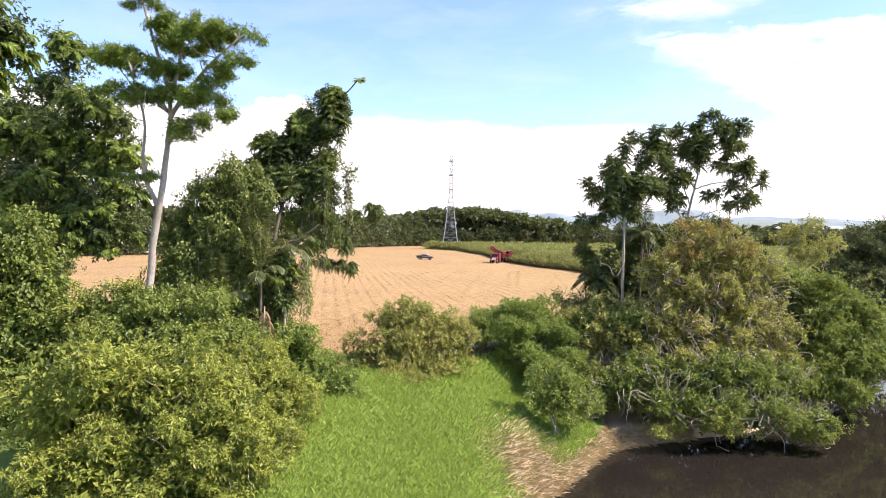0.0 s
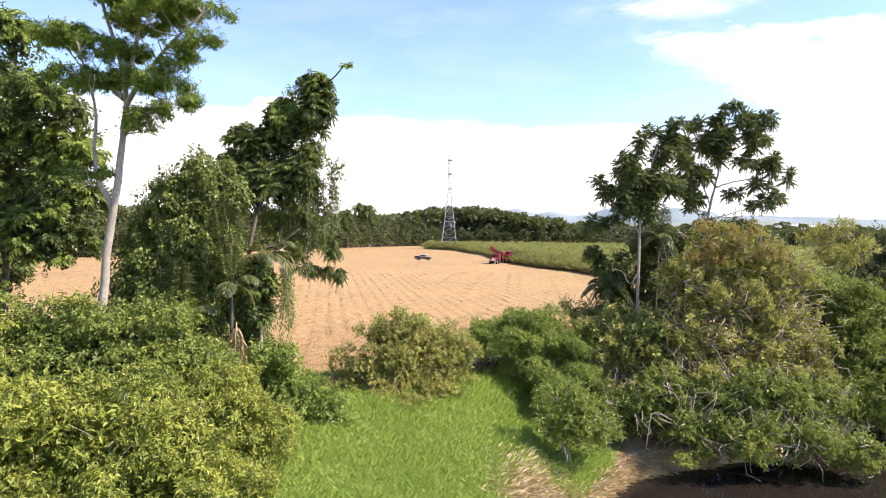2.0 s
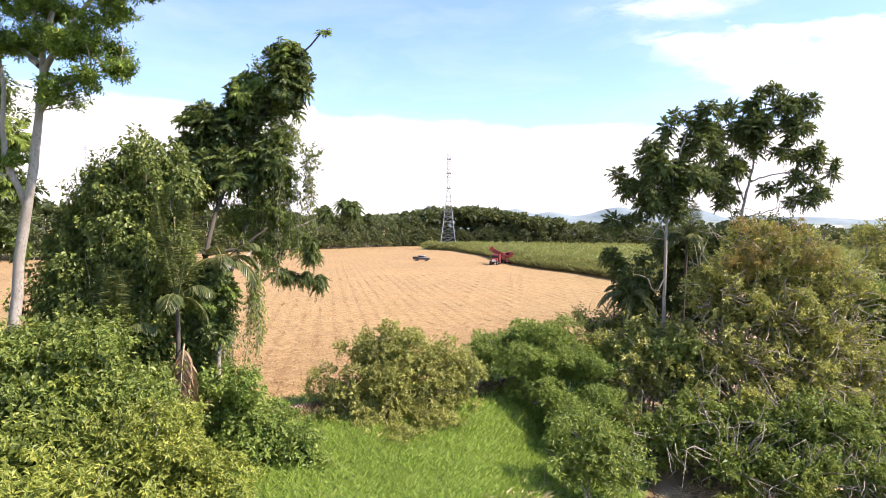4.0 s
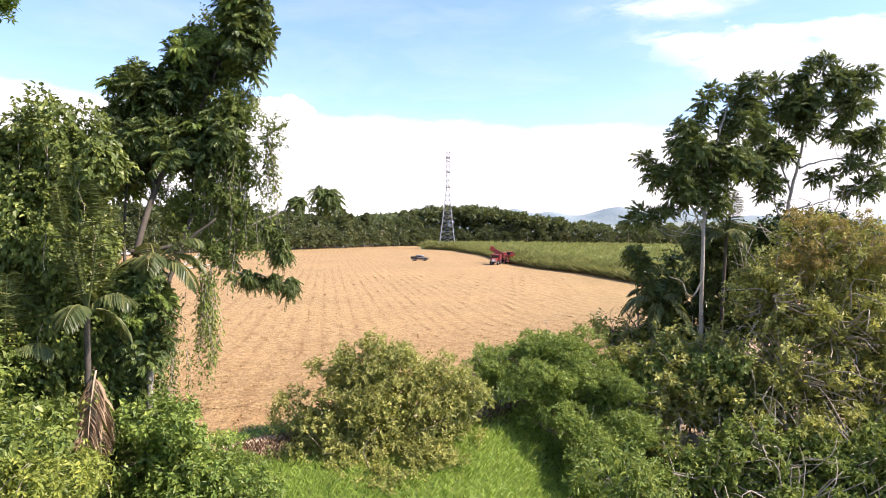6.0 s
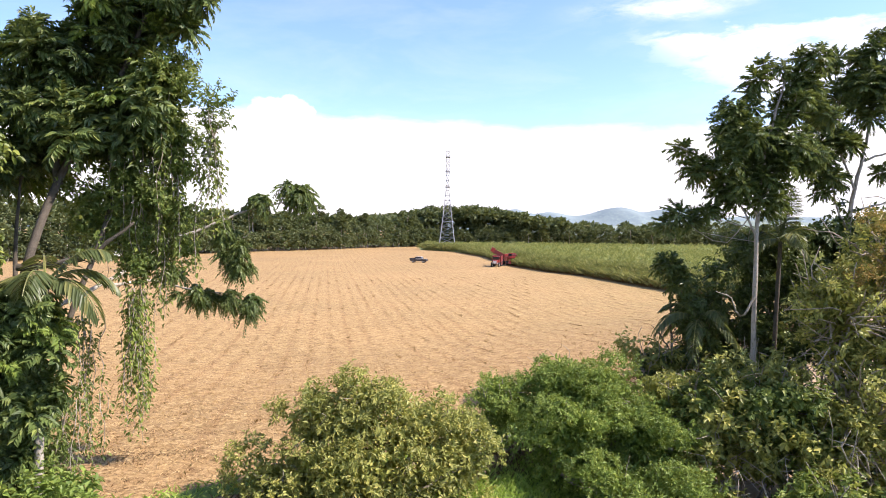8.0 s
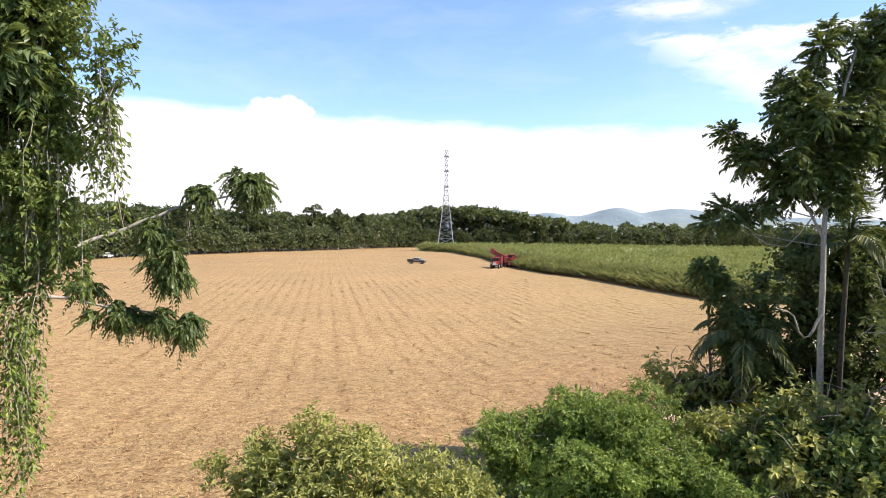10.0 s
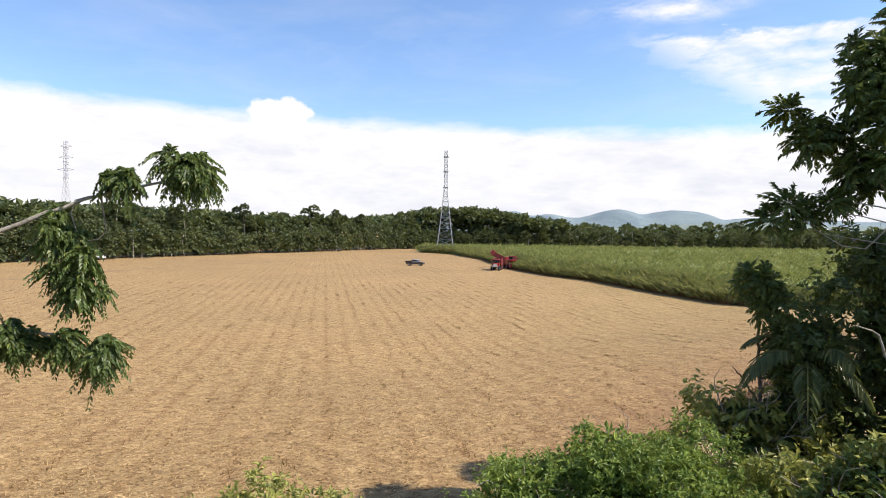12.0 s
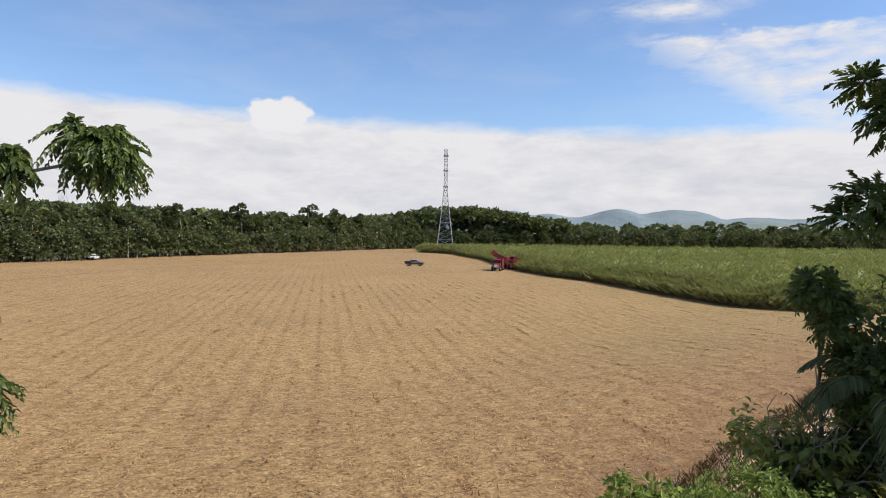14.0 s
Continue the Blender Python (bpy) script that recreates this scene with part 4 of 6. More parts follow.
    feet = [(-7.0 + rng.normal() * .6, 39 + rng.normal() * .3, 11.2 + rng.normal() * .7, 1.4 + rng.random() * 2.4) for _ in range(46)]
    feet += [(-5.6 + rng.normal() * .14, 38.9 + rng.normal() * .2, 12.4 - rng.random(), 1.0 + rng.random() * 1.4) for _ in range(14)]
    strands = [(-8.35 + rng.normal() * .14, 40.6 + rng.normal() * .2, 8.0 - rng.random() * .6, 1.8 + rng.random() * 2.3) for _ in range(26)]
    hanging_vines(tree, strands, 49, 0.13, LEAF_VINE, 22)
    feet += [(-9.4 + rng.normal() * .35, 39.2 + rng.normal() * .3, 7.6 - rng.random(), 2.4 + rng.random() * 2.2) for _ in range(12)]
    feet += [(-8.6 + rng.normal() * .5, 37.9 + rng.normal() * .3, 6.0 - rng.random(), 1.4 + rng.random() * 2.0) for _ in range(12)]
    hanging_vines(tree, feet, 58, 0.13, LEAF_IVY, 24)
    branches_to(tree, line, spray_points(blobs, 30, 51, 0.62), 0.03, 59, BARK_GREY, 0.3)


build_creeper_tree()


def build_palm(x, y, foot, top, lean, fronds, seed, label, length=2.6, dead=0, r=0.14, bend=0.8, leaflet=0.62, bark=BARK_DARK, upright=()):
    """A feather palm: ringed trunk, arching fronds, dead fronds hanging below the crown."""
    rng = np.random.default_rng(seed)
    palm = thing("palm_tree", x, y, foot, label, "palm tree")
    line = curve_pts([(x, y, foot - 0.3), (x + lean * 0.4, y, foot + (top - foot) * 0.55), (x + lean, y, top)], 40)
    v, f, c = tube_arrays(line, r, r * 0.8, 12, 0.06)
    part("trunk", mesh_from("trunk", v, [f, c], bark, True), palm, "ringed palm trunk")
    head = np.array([x + lean, y, top])
    for i in range(fronds):
        az = i * 2.399 + rng.normal() * 0.2
        lift = 1.15 - 1.0 * (i / fronds) + rng.normal() * 0.06
        v, f = frond_arrays(head, (math.cos(az), math.sin(az)), length * (0.85 + 0.3 * rng.random()), lift, bend + 0.15 * rng.random(), rng, 34, leaflet)
        part("frond", mesh_from("frond", v, f, LEAF_PALM), palm)
    for az, ln in upright:
        v, f = frond_arrays(head, (math.cos(az), math.sin(az)), ln * 0.24, 4.2, 0.25, rng, 54, 0.80, 0.055)
        part("frond", mesh_from("frond", v, f, LEAF_PALM), palm, "young upright frond")
    for i in range(dead):
        az = 4.9 + i * 0.5
        v, f = frond_arrays(head - [-0.22, 0, 1.5 + 0.25 * i], (math.cos(az), math.sin(az)), 0.75, -1.5, 0.9, rng, 34, 0.75, 0.07)
        part("frond", mesh_from("frond", v, f, DEAD_FROND), palm, "dead brown hanging frond")
    return palm


build_palm(-9.0, 34.6, 1.0, 7.2, -0.05, 4, 61, "palm among creepers with upright fronds and a dead brown one", 1.5, 2, 0.09, upright=((4.9, 3.9), (4.0, 3.3), (5.9, 3.0)))
build_palm(-10.7, 34.0, 1.0, 5.9, -0.1, 4, 62, "young palm before the vine wall", 1.7, 0, 0.09, upright=((4.6, 2.6), (5.6, 2.4)))
build_palm(-8.55, 36.7, 1.2, 8.3, 0.25, 7, 63, "slim palm with a straight ringed trunk inside creepers", 1.7, 0, 0.10, bark=BARK_PALE)
build_palm(10.2, 49.6, 1.6, 5.9, 0.1, 9, 64, "squat palm with drooping pale fronds at the field edge", 2.3, 0, 0.12, 0.85)
build_palm(12.7, 48.4, 1.5, 9.2, 0.2, 6, 65, "slender palm between the trees on the bank", 1.5, 0, 0.09, upright=((4.2, 2.4), (5.2, 2.2), (0.4, 2.0), (2.8, 2.1)))


def shrub(name, label, blobs, clumps, per, leaf, mat, seed, foot, ratio=0.42, droop=0.35, stems=5, category="shrub", shell=0.4, twigs=60, lump=0.25, bark=BARK_TWIG, extra=None, spread=None, stem_r=0.07, fine=False, core=1.3, void=-0.34, twig_r=0.016, reach=0.12, tuft=0.75, ivy=0):
    """A many-stemmed shrub: stems, twigs and a lumpy crown of single leaves."""
    rng = np.random.default_rng(seed)
    x, y = foot
    z = max(lie_at(x, y), WATER_Z) - 0.1
    ob = thing(name, x, y, z, label, category)
    b = np.array(blobs)
    tips = [b[i % len(b)][:3] + rng.normal(size=3) * 0.25 for i in range(stems)]
    lines = []
    for k, tip in enumerate(tips):
        a = np.array([x + rng.normal() * 0.25, y + rng.normal() * 0.25, z])
        mid = (a + tip) / 2 + rng.normal(size=3) * 0.2
        ln = curve_pts([a, mid, tip], 10, 0.03, seed + k)
        v, f, c = tube_arrays(ln, stem_r, stem_r * 0.35, 7)
        part("stem", mesh_from("stem", v, [f, c], bark, True), ob)
        lines.append(ln)
    pts, out = blob_points(blobs, twigs, rng, 0.35, lump)
    near = [b[int(np.argmin(np.sum((b[:, :3] - p) ** 2, axis=1)))] for p in pts]
    starts = [np.array(p) + (q[:3] - np.array(p)) * (0.45 + 0.4 * rng.random()) - [0, 0, 0.2] for p, q in zip(pts, near)]
    part("twig_mass", tubes("twig_mass", twig_lines(starts, pts + out * reach * (0.4 + rng.random((len(pts), 1))), twig_r, seed, 0.02), bark), ob, kind="stuff")
    part("foliage", foliage("foliage", blobs, int(clumps * 1.2), per, leaf * 1.12, mat, seed + 1, ratio, spread, droop, shell, lump, WATER_Z + 0.05, fine, core=int(clumps * core), void=void, size=tuft), ob, kind="stuff")
    if ivy:
        part("vine_leaves", drape("vine_leaves", blobs, ivy, 0.15, LEAF_IVY, seed + 3, floor=WATER_Z), ob, kind="stuff")
    if extra:
        b2, c2, p2, l2, m2, r2 = extra
        part("foliage", foliage("foliage", b2, c2, p2, l2, m2, seed + 2, r2, None, droop, 0.3, lump, WATER_Z + 0.05, fine), ob, kind="stuff")
    return ob


# foreground thicket on the near side of the bank
shrub("shrub", "large yellow-green broadleaf shrub in full sun", [(-11.0, 25.0, 4.5, 1.7, 1.6, 1.6), (-9.0, 25.4, 4.0, 1.7, 1.6, 1.5), (-7.4, 25.8, 3.6, 1.4, 1.5, 1.4), (-12.6, 25.2, 3.4, 1.3, 1.5, 1.5), (-6.9, 26.0, 2.0, 1.1, 1.4, 1.5), (-8.4, 24.6, 2.0, 2.2, 1.5, 1.7), (-11.4, 24.4, 2.0, 2.2, 1.5, 1.8), (-9.6, 24.2, 0.4, 3.6, 1.8, 1.4)],
      10000, 9, 0.142, LEAF_LIME, 71, (-9.2, 26.0), 0.44, 0.5, 7, twigs=90, void=-0.06, extra=([(-11.3, 24.2, 5.1, 1.0, .8, 1.1), (-12.2, 23.8, 3.6, 1.0, .7, 0.9), (-10.2, 23.3, 1.6, 2.0, .8, .5), (-9.0, 23.2, 0.9, 2.2, .8, .5)], 300, 7, 0.27, LEAF_LIME, 0.55))
shrub("shrub", "yellow-green broadleaf shrub beside the grass slope", [(-8.2, 30.0, 3.7, 1.4, 1.4, 1.2), (-6.9, 30.4, 2.4, 1.2, 1.3, 1.4), (-8.9, 34.0, 3.3, 0.9, 0.8, 0.9), (-9.2, 29.6, 2.6, 1.6, 1.4, 1.5), (-7.6, 29.4, 1.0, 1.8, 1.4, 1.4)],
      4800, 9, 0.13, LEAF_LIME, 73, (-8.2, 30.6), 0.45, 0.5, 5, twigs=30)
shrub("hedge_thicket", "tangled mid-green thicket of shrubs and creepers", [(-15.0, 31.4, 5.2, 1.5, 1.4, 1.4), (-13.2, 31.6, 5.6, 1.5, 1.4, 1.2), (-11.4, 31.8, 5.6, 1.5, 1.4, 1.2), (-10.0, 31.8, 4.6, 1.3, 1.3, 1.2), (-12.4, 30.6, 4.2, 2.4, 1.5, 1.4), (-15.6, 30.6, 3.4, 1.8, 1.5, 1.6), (-10.2, 31.0, 2.6, 2.2, 1.5, 1.6), (-10.0, 33.0, 4.3, 1.2, 1.2, 1.0), (-11.6, 33.2, 5.8, 1.2, 1.2, 0.9), (-9.6, 32.8, 3.0, 1.4, 1.2, 1.2)],
      7400, 9, 0.145, LEAF_VINE, 75, (-12.4, 32.0), 0.5, 0.5, 6, "thicket", twigs=90, ivy=17000, extra=([(-13.3, 31.0, 6.4, .6, .6, .5), (-15.4, 30.9, 6.3, .6, .5, .4), (-10.4, 31.2, 5.6, .6, .6, .4)], 170, 9, .2, LEAF_LIME, .45))
shrub("ivy_thicket", "dense wall of ivy-like creepers on shrubs", [(-18.2, 31.2, 8.2, 1.3, 1.4, 1.6), (-17.6, 31.0, 6.0, 1.4, 1.4, 1.8), (-18.4, 30.6, 4.2, 1.9, 1.6, 1.9), (-16.9, 30.4, 3.0, 1.4, 1.4, 1.6), (-19.6, 31.0, 6.4, 1.6, 1.6, 2.6), (-17.4, 29.4, 1.8, 2.6, 1.8, 1.8), (-19.6, 30.2, 0.8, 2.4, 1.8, 1.7), (-15.4, 28.4, 0.9, 2.2, 1.6, 1.6)],
      4600, 9, 0.17, LEAF_VINE, 77, (-18.0, 31.6), 0.6, 0.6, 6, "thicket", ivy=16000)
shrub("shrub", "dark glossy green shrub at the field edge", [(-7.3, 35.6, 3.2, 1.2, 1.1, 1.2), (-6.1, 35.7, 1.8, 1.3, 1.2, 1.1), (-5.2, 36.1, 0.9, 1.1, 1.1, 0.9), (-7.8, 35.4, 1.4, 1.4, 1.3, 1.5), (-6.4, 35.6, 0.4, 1.7, 1.2, 1.0)],
      3400, 8, 0.15, LEAF_EMERALD, 79, (-6.9, 36.3), 0.62, 0.5, 5)
shrub("shrub", "spreading olive-green shrub at the top of the slope", [(-2.4, 41.5, 4.4, 1.3, 1.4, 1.1), (-3.7, 41.4, 4.0, 1.0, 1.2, 0.9), (-0.9, 41.6, 3.9, 1.1, 1.2, 1.0), (-5.0, 41.2, 2.5, 1.1, 1.1, 0.7), (0.4, 41.8, 2.7, 1.1, 1.2, 1.1), (-2.4, 40.8, 2.4, 2.4, 1.7, 1.5), (-3.8, 40.4, 1.2, 1.5, 1.3, 1.1), (-0.8, 40.6, 1.2, 1.5, 1.3, 1.3), (-2.3, 39.9, 0.9, 1.9, 1.1, 1.1), (-2.6, 39.0, 1.3, 1.6, 0.9, 0.7), (-3.6, 39.6, 1.9, 1.2, 1.0, 0.8)],
      6800, 9, 0.13, LEAF_OLIVE, 81, (-2.2, 41.6), 0.5, 0.2, 7, twigs=70, lump=0.34, core=1.0)
shrub("shrub", "rounded fresh green shrub at the top of the slope", [(4.0, 46.1, 4.1, 1.8, 1.6, 1.25), (1.9, 45.8, 3.7, 1.2, 1.4, 0.9), (5.4, 45.8, 3.8, 1.5, 1.5, 1.25), (6.5, 44.8, 2.8, 1.3, 1.5, 1.4), (4.1, 44.8, 3.0, 2.2, 1.7, 1.2), (6.5, 43.2, 1.6, 1.4, 1.4, 1.1), (5.3, 42.8, 1.5, 1.4, 1.3, 1.0)],
      9000, 9, 0.113, LEAF_EMERALD, 83, (3.8, 45.8), 0.48, 0.2, 7, twigs=50, extra=([(6.4, 41.6, 1.2, 1.2, 1.0, 1.0), (4.9, 41.4, 0.9, 1.0, .9, .7), (7.2, 41.0, .4, 1.1, .9, .8)], 1400, 9, .15, LEAF_EMERALD, .45))
shrub("sapling", "slender young tree with drooping leaves on dry bank", [(5.2, 37.8, 1.9, .9, .9, .8), (4.6, 37.7, .9, .9, .8, .7), (6.3, 37.8, 1.0, 1.0, .9, .7), (5.9, 37.6, .3, 1.0, .8, .6), (7.2, 38.2, .3, .8, .8, .7)],
      460, 8, 0.22, LEAF_VINE, 85, (5.5, 38.0), 0.42, 0.7, 2, "sapling", shell=0.7, twigs=60, bark=BARK_PALE, core=0.2)


def build_umbrella_trees():
    """The two slim trees with umbrella sprays that stand over the bank thicket."""
    tree, line = build_tree("umbrella_tree", "slim white-trunked tree with dark umbrella leaf sprays", [(11.2, 46.8, 1.2), (11.2, 46.8, 6.4), (11.25, 46.9, 9.6), (11.5, 47.2, 11.2), (11.9, 47.5, 13.0), (12.6, 47.8, 15.2)], 0.11, 0.03, BARK_PALE,
                            [[(11.25, 46.9, 9.4), (10.8, 47.3, 10.6), (10.0, 48.2, 11.9), (9.2, 48.8, 12.6)], [(11.4, 47.1, 10.6), (12.4, 47.4, 11.8), (13.3, 47.8, 12.6)], [(11.3, 46.9, 9.9), (10.9, 47.2, 11.6), (11.2, 47.6, 14.2)], [(11.9, 47.5, 12.8), (13.0, 47.9, 14.4), (13.6, 48.2, 16.1)], [(11.2, 46.8, 7.2), (10.7, 46.7, 6.5), (10.2, 46.6, 7.2), (9.7, 46.6, 7.4)]], "tree", seed=91, limb_r=0.045)
    blobs = [(9.1, 48.8, 12.9, .25, .3, .2), (9.8, 48.3, 12.0, .5, .5, .35), (11.0, 47.8, 14.0, .6, .7, .5), (11.4, 47.8, 15.1, .5, .6, .4), (12.4, 47.9, 15.7, .5, .6, .4), (11.3, 47.6, 12.9, .8, .9, .6), (13.0, 47.9, 14.3, .6, .7, .5), (12.4, 47.5, 12.7, .8, .9, .6),
             (13.6, 48.2, 16.3, .5, .6, .4), (13.4, 48.1, 15.3, .5, .6, .4), (11.9, 47.3, 11.8, .7, .8, .5), (10.8, 47.6, 11.2, .6, .7, .5), (9.9, 48.0, 10.4, .5, .6, .4), (13.4, 47.8, 12.5, .6, .7, .5), (14.3, 48.4, 14.2, .5, .6, .5)]
    blobs += [(8.6, 48.2, 10.0, .55, .5, .35), (9.4, 48.0, 10.2, .5, .5, .35), (10.3, 47.3, 13.5, .5, .5, .6), (10.5, 47.0, 12.2, .5, .5, .5), (11.9, 46.9, 10.7, .5, .5, .4)]
    pts = spray_points(blobs, 116, 92, 0.52, 0.9)
    hang_sprays(tree, pts, 93, SPRAYS_TULIP, 0.72, tilt=0.5)
    branches_to(tree, line, pts, 0.022, 94, BARK_PALE, 0.4, 0.6)

    tree, line = build_tree("umbrella_tree", "tall pale-trunked tree with spaced dark leaf sprays", [(16.0, 49.8, 1.0), (16.2, 49.8, 6.5), (16.5, 49.9, 10.5), (16.9, 49.9, 12.6), (17.4, 50.0, 14.6), (17.8, 50.0, 17.2)], 0.13, 0.03, BARK_PALE,
                            [[(16.6, 49.9, 11.4), (16.0, 50.0, 13.4), (16.3, 50.1, 16.4)], [(16.9, 49.9, 12.5), (18.6, 50.0, 13.0), (21.2, 50.0, 13.3)], [(17.3, 50.0, 14.4), (18.8, 50.0, 15.4), (20.2, 50.0, 16.6)], [(16.5, 49.9, 10.4), (17.8, 49.9, 10.8), (19.3, 49.9, 11.2)], [(16.4, 49.9, 9.6), (15.8, 49.9, 11.0), (15.6, 49.9, 13.2)]], "tree", seed=95, limb_r=0.05)
    blobs = [(15.8, 50.0, 16.6, .5, .6, .4), (16.8, 50.1, 16.9, .5, .6, .4), (17.8, 50.0, 17.7, .35, .4, .25), (16.5, 50.0, 15.3, .7, .8, .5), (17.4, 50.0, 15.8, .7, .8, .5), (17.2, 50.0, 14.5, .6, .7, .5), (16.0, 49.9, 13.4, .8, .8, .45), (18.8, 50.0, 16.9, .6, .7, .4),
             (20.2, 50.0, 16.9, .5, .6, .4), (19.6, 50.0, 15.7, .9, .8, .5), (18.9, 50.0, 14.2, .6, .7, .4), (20.6, 50.0, 14.0, .6, .7, .5), (21.5, 50.0, 13.3, .4, .5, .4), (19.9, 50.0, 12.7, .5, .6, .3), (19.3, 49.9, 11.3, .4, .5, .3), (15.5, 49.9, 11.6, .5, .6, .6)]
    blobs += [(15.1, 49.9, 15.2, .5, .6, .4), (14.9, 49.9, 14.0, .5, .6, .5), (15.0, 49.9, 12.6, .5, .6, .5), (18.1, 50.0, 12.1, .4, .5, .4), (21.0, 50.0, 11.9, .5, .5, .4), (20.2, 50.0, 11.6, .5, .5, .4)]
    pts = spray_points(blobs, 112, 96, 0.57, 0.9)
    hang_sprays(tree, pts, 97, SPRAYS_TULIP, 0.76, tilt=0.5)
    branches_to(tree, line, pts, 0.022, 98, BARK_PALE, 0.4, 0.6)

    tree, line = build_tree("umbrella_tree", "low dark-leaved tree at the field margin", [(9.6, 50.8, 1.4), (9.6, 50.8, 5.0), (9.4, 50.8, 8.0)], 0.08, 0.03, BARK_GREY, [[(9.6, 50.8, 4.4), (9.0, 50.6, 5.2), (8.6, 50.4, 5.6)]], "tree", seed=99, limb_r=0.04)
    pts = spray_points([(9.4, 50.8, 8.2, .5, .5, .45), (9.9, 50.7, 7.4, .6, .6, .5), (10.2, 50.6, 6.3, .7, .6, .7), (8.7, 50.2, 3.9, .6, .7, .6), (9.8, 50.2, 3.8, 1.0, .8, .9), (10.9, 50.8, 5.6, .9, .9, .9)], 62, 100, 0.36)
    hang_sprays(tree, pts, 101, SPRAYS_TULIP, 0.66, tilt=0.35)
    branches_to(tree, line, pts, 0.02, 102, BARK_GREY, 0.5)


build_umbrella_trees()

# thicket on the creek bank below the trees
shrub("bank_thicket", "big sprawling olive shrub with bare grey twigs", [(15.2, 45.4, 8.6, 1.7, 1.6, 1.5), (13.4, 45.2, 6.8, 1.6, 1.6, 1.5), (17.4, 45.4, 8.2, 1.7, 1.6, 1.5), (19.2, 45.4, 6.8, 1.6, 1.6, 1.6), (15.8, 44.8, 5.6, 2.6, 1.9, 2.0), (18.6, 44.8, 4.4, 2.2, 1.9, 2.0), (13.6, 44.4, 3.8, 2.2, 1.9, 1.9), (17.0, 43.8, 2.4, 2.6, 2.0, 1.8), (19.8, 44.2, 2.2, 1.9, 1.9, 1.9), (13.6, 43.2, 1.4, 2.4, 1.9, 1.7)],
      7400, 8, 0.19, LEAF_SCRUB, 111, (16.0, 45.6), 0.5, 0.45, 9, "thicket", shell=0.5, twigs=680, lump=0.4, void=0.06, core=0.5, twig_r=0.034, reach=0.8, tuft=0.58, extra=([(15.2, 45.0, 9.6, 1.2, 1.1, .8), (16.6, 44.8, 9.6, 1.0, 1.0, .7), (14.4, 44.8, 8.2, .9, .9, .6), (17.6, 44.6, 8.6, 1.2, 1.0, .7)], 900, 8, .15, LEAF_OCHRE, .42))
shrub("bank_thicket", "broad-leaved shrub thicket at the field corner", [(7.7, 46.4, 3.5, 1.0, 1.1, .9), (8.5, 45.6, 3.5, 1.2, 1.4, 1.2), (9.6, 45.4, 3.9, 1.3, 1.4, 1.3), (11.2, 45.4, 4.2, 1.4, 1.5, 1.4), (9.2, 44.6, 2.4, 1.8, 1.5, 1.3), (11.6, 44.4, 2.4, 1.9, 1.6, 1.6), (8.0, 43.8, 1.0, 1.3, 1.3, 1.0), (8.3, 50.0, 4.1, 0.9, 0.9, 0.9), (9.2, 49.8, 3.8, 1.2, 1.0, 1.3), (8.6, 49.4, 2.4, 1.2, 1.1, 1.2), (10.4, 49.4, 3.0, 1.2, 1.0, 1.4)],
      4300, 8, 0.20, LEAF_SCRUB, 113, (10.0, 46.0), 0.62, 0.5, 6, "thicket", shell=0.55, twigs=260, lump=0.35, void=0.08, tuft=0.6, twig_r=0.022, reach=0.5, core=0.35, extra=([(9.6, 44.8, 4.2, 1.2, .9, .9), (11.2, 44.2, 3.6, 1.2, .9, .9)], 700, 8, .24, LEAF_MID, .6))
shrub("waterside_shrub", "green shrub with limbs drooping over the water", [(9.6, 41.6, .6, 1.8, 1.3, 1.1), (12.2, 40.6, -.1, 1.9, 1.4, 1.1), (14.8, 40.2, -.4, 2.0, 1.4, 1.1), (17.4, 40.2, -.6, 2.0, 1.4, 1.0), (19.8, 40.4, -.9, 1.6, 1.3, .8), (15.6, 41.6, 1.2, 2.8, 1.6, 1.4), (12.0, 42.0, 1.2, 2.2, 1.6, 1.2), (18.8, 42.0, .9, 2.2, 1.6, 1.3), (7.6, 41.2, -.2, 1.2, 1.0, .9)],
      4400, 8, 0.19, LEAF_VINE, 115, (14.4, 43.2), 0.5, 0.55, 9, "shrub", shell=0.6, twigs=380, lump=0.4, void=-0.05, twig_r=0.032, reach=0.8, tuft=0.58, extra=([(14.2, 39.6, -.9, 1.4, .9, .6), (18.8, 39.6, -1.3, 1.6, .9, .4), (12.0, 39.6, -1.2, .8, .7, .5)], 700, 8, .18, LEAF_LIME, .5))
shrub("bank_thicket", "mid-green thicket leaning over the creek", [(23.0, 47.4, 6.0, 1.7, 1.6, 1.5), (25.0, 47.4, 5.4, 1.8, 1.7, 1.6), (27.0, 47.6, 4.0, 1.7, 1.7, 1.7), (24.0, 46.6, 3.2, 2.2, 1.8, 2.0), (26.4, 46.4, 1.4, 2.2, 1.8, 1.8), (23.2, 45.8, .6, 2.2, 1.8, 1.7), (28.4, 47.4, 1.6, 1.8, 1.7, 1.8), (25.4, 45.6, -.8, 2.2, 1.5, 1.2)],
      4600, 8, 0.20, LEAF_VINE, 117, (25.2, 48.0), 0.5, 0.5, 7, "thicket", shell=0.5, twigs=220, lump=0.35, void=-0.08, tuft=0.6, twig_r=0.022, reach=0.35)
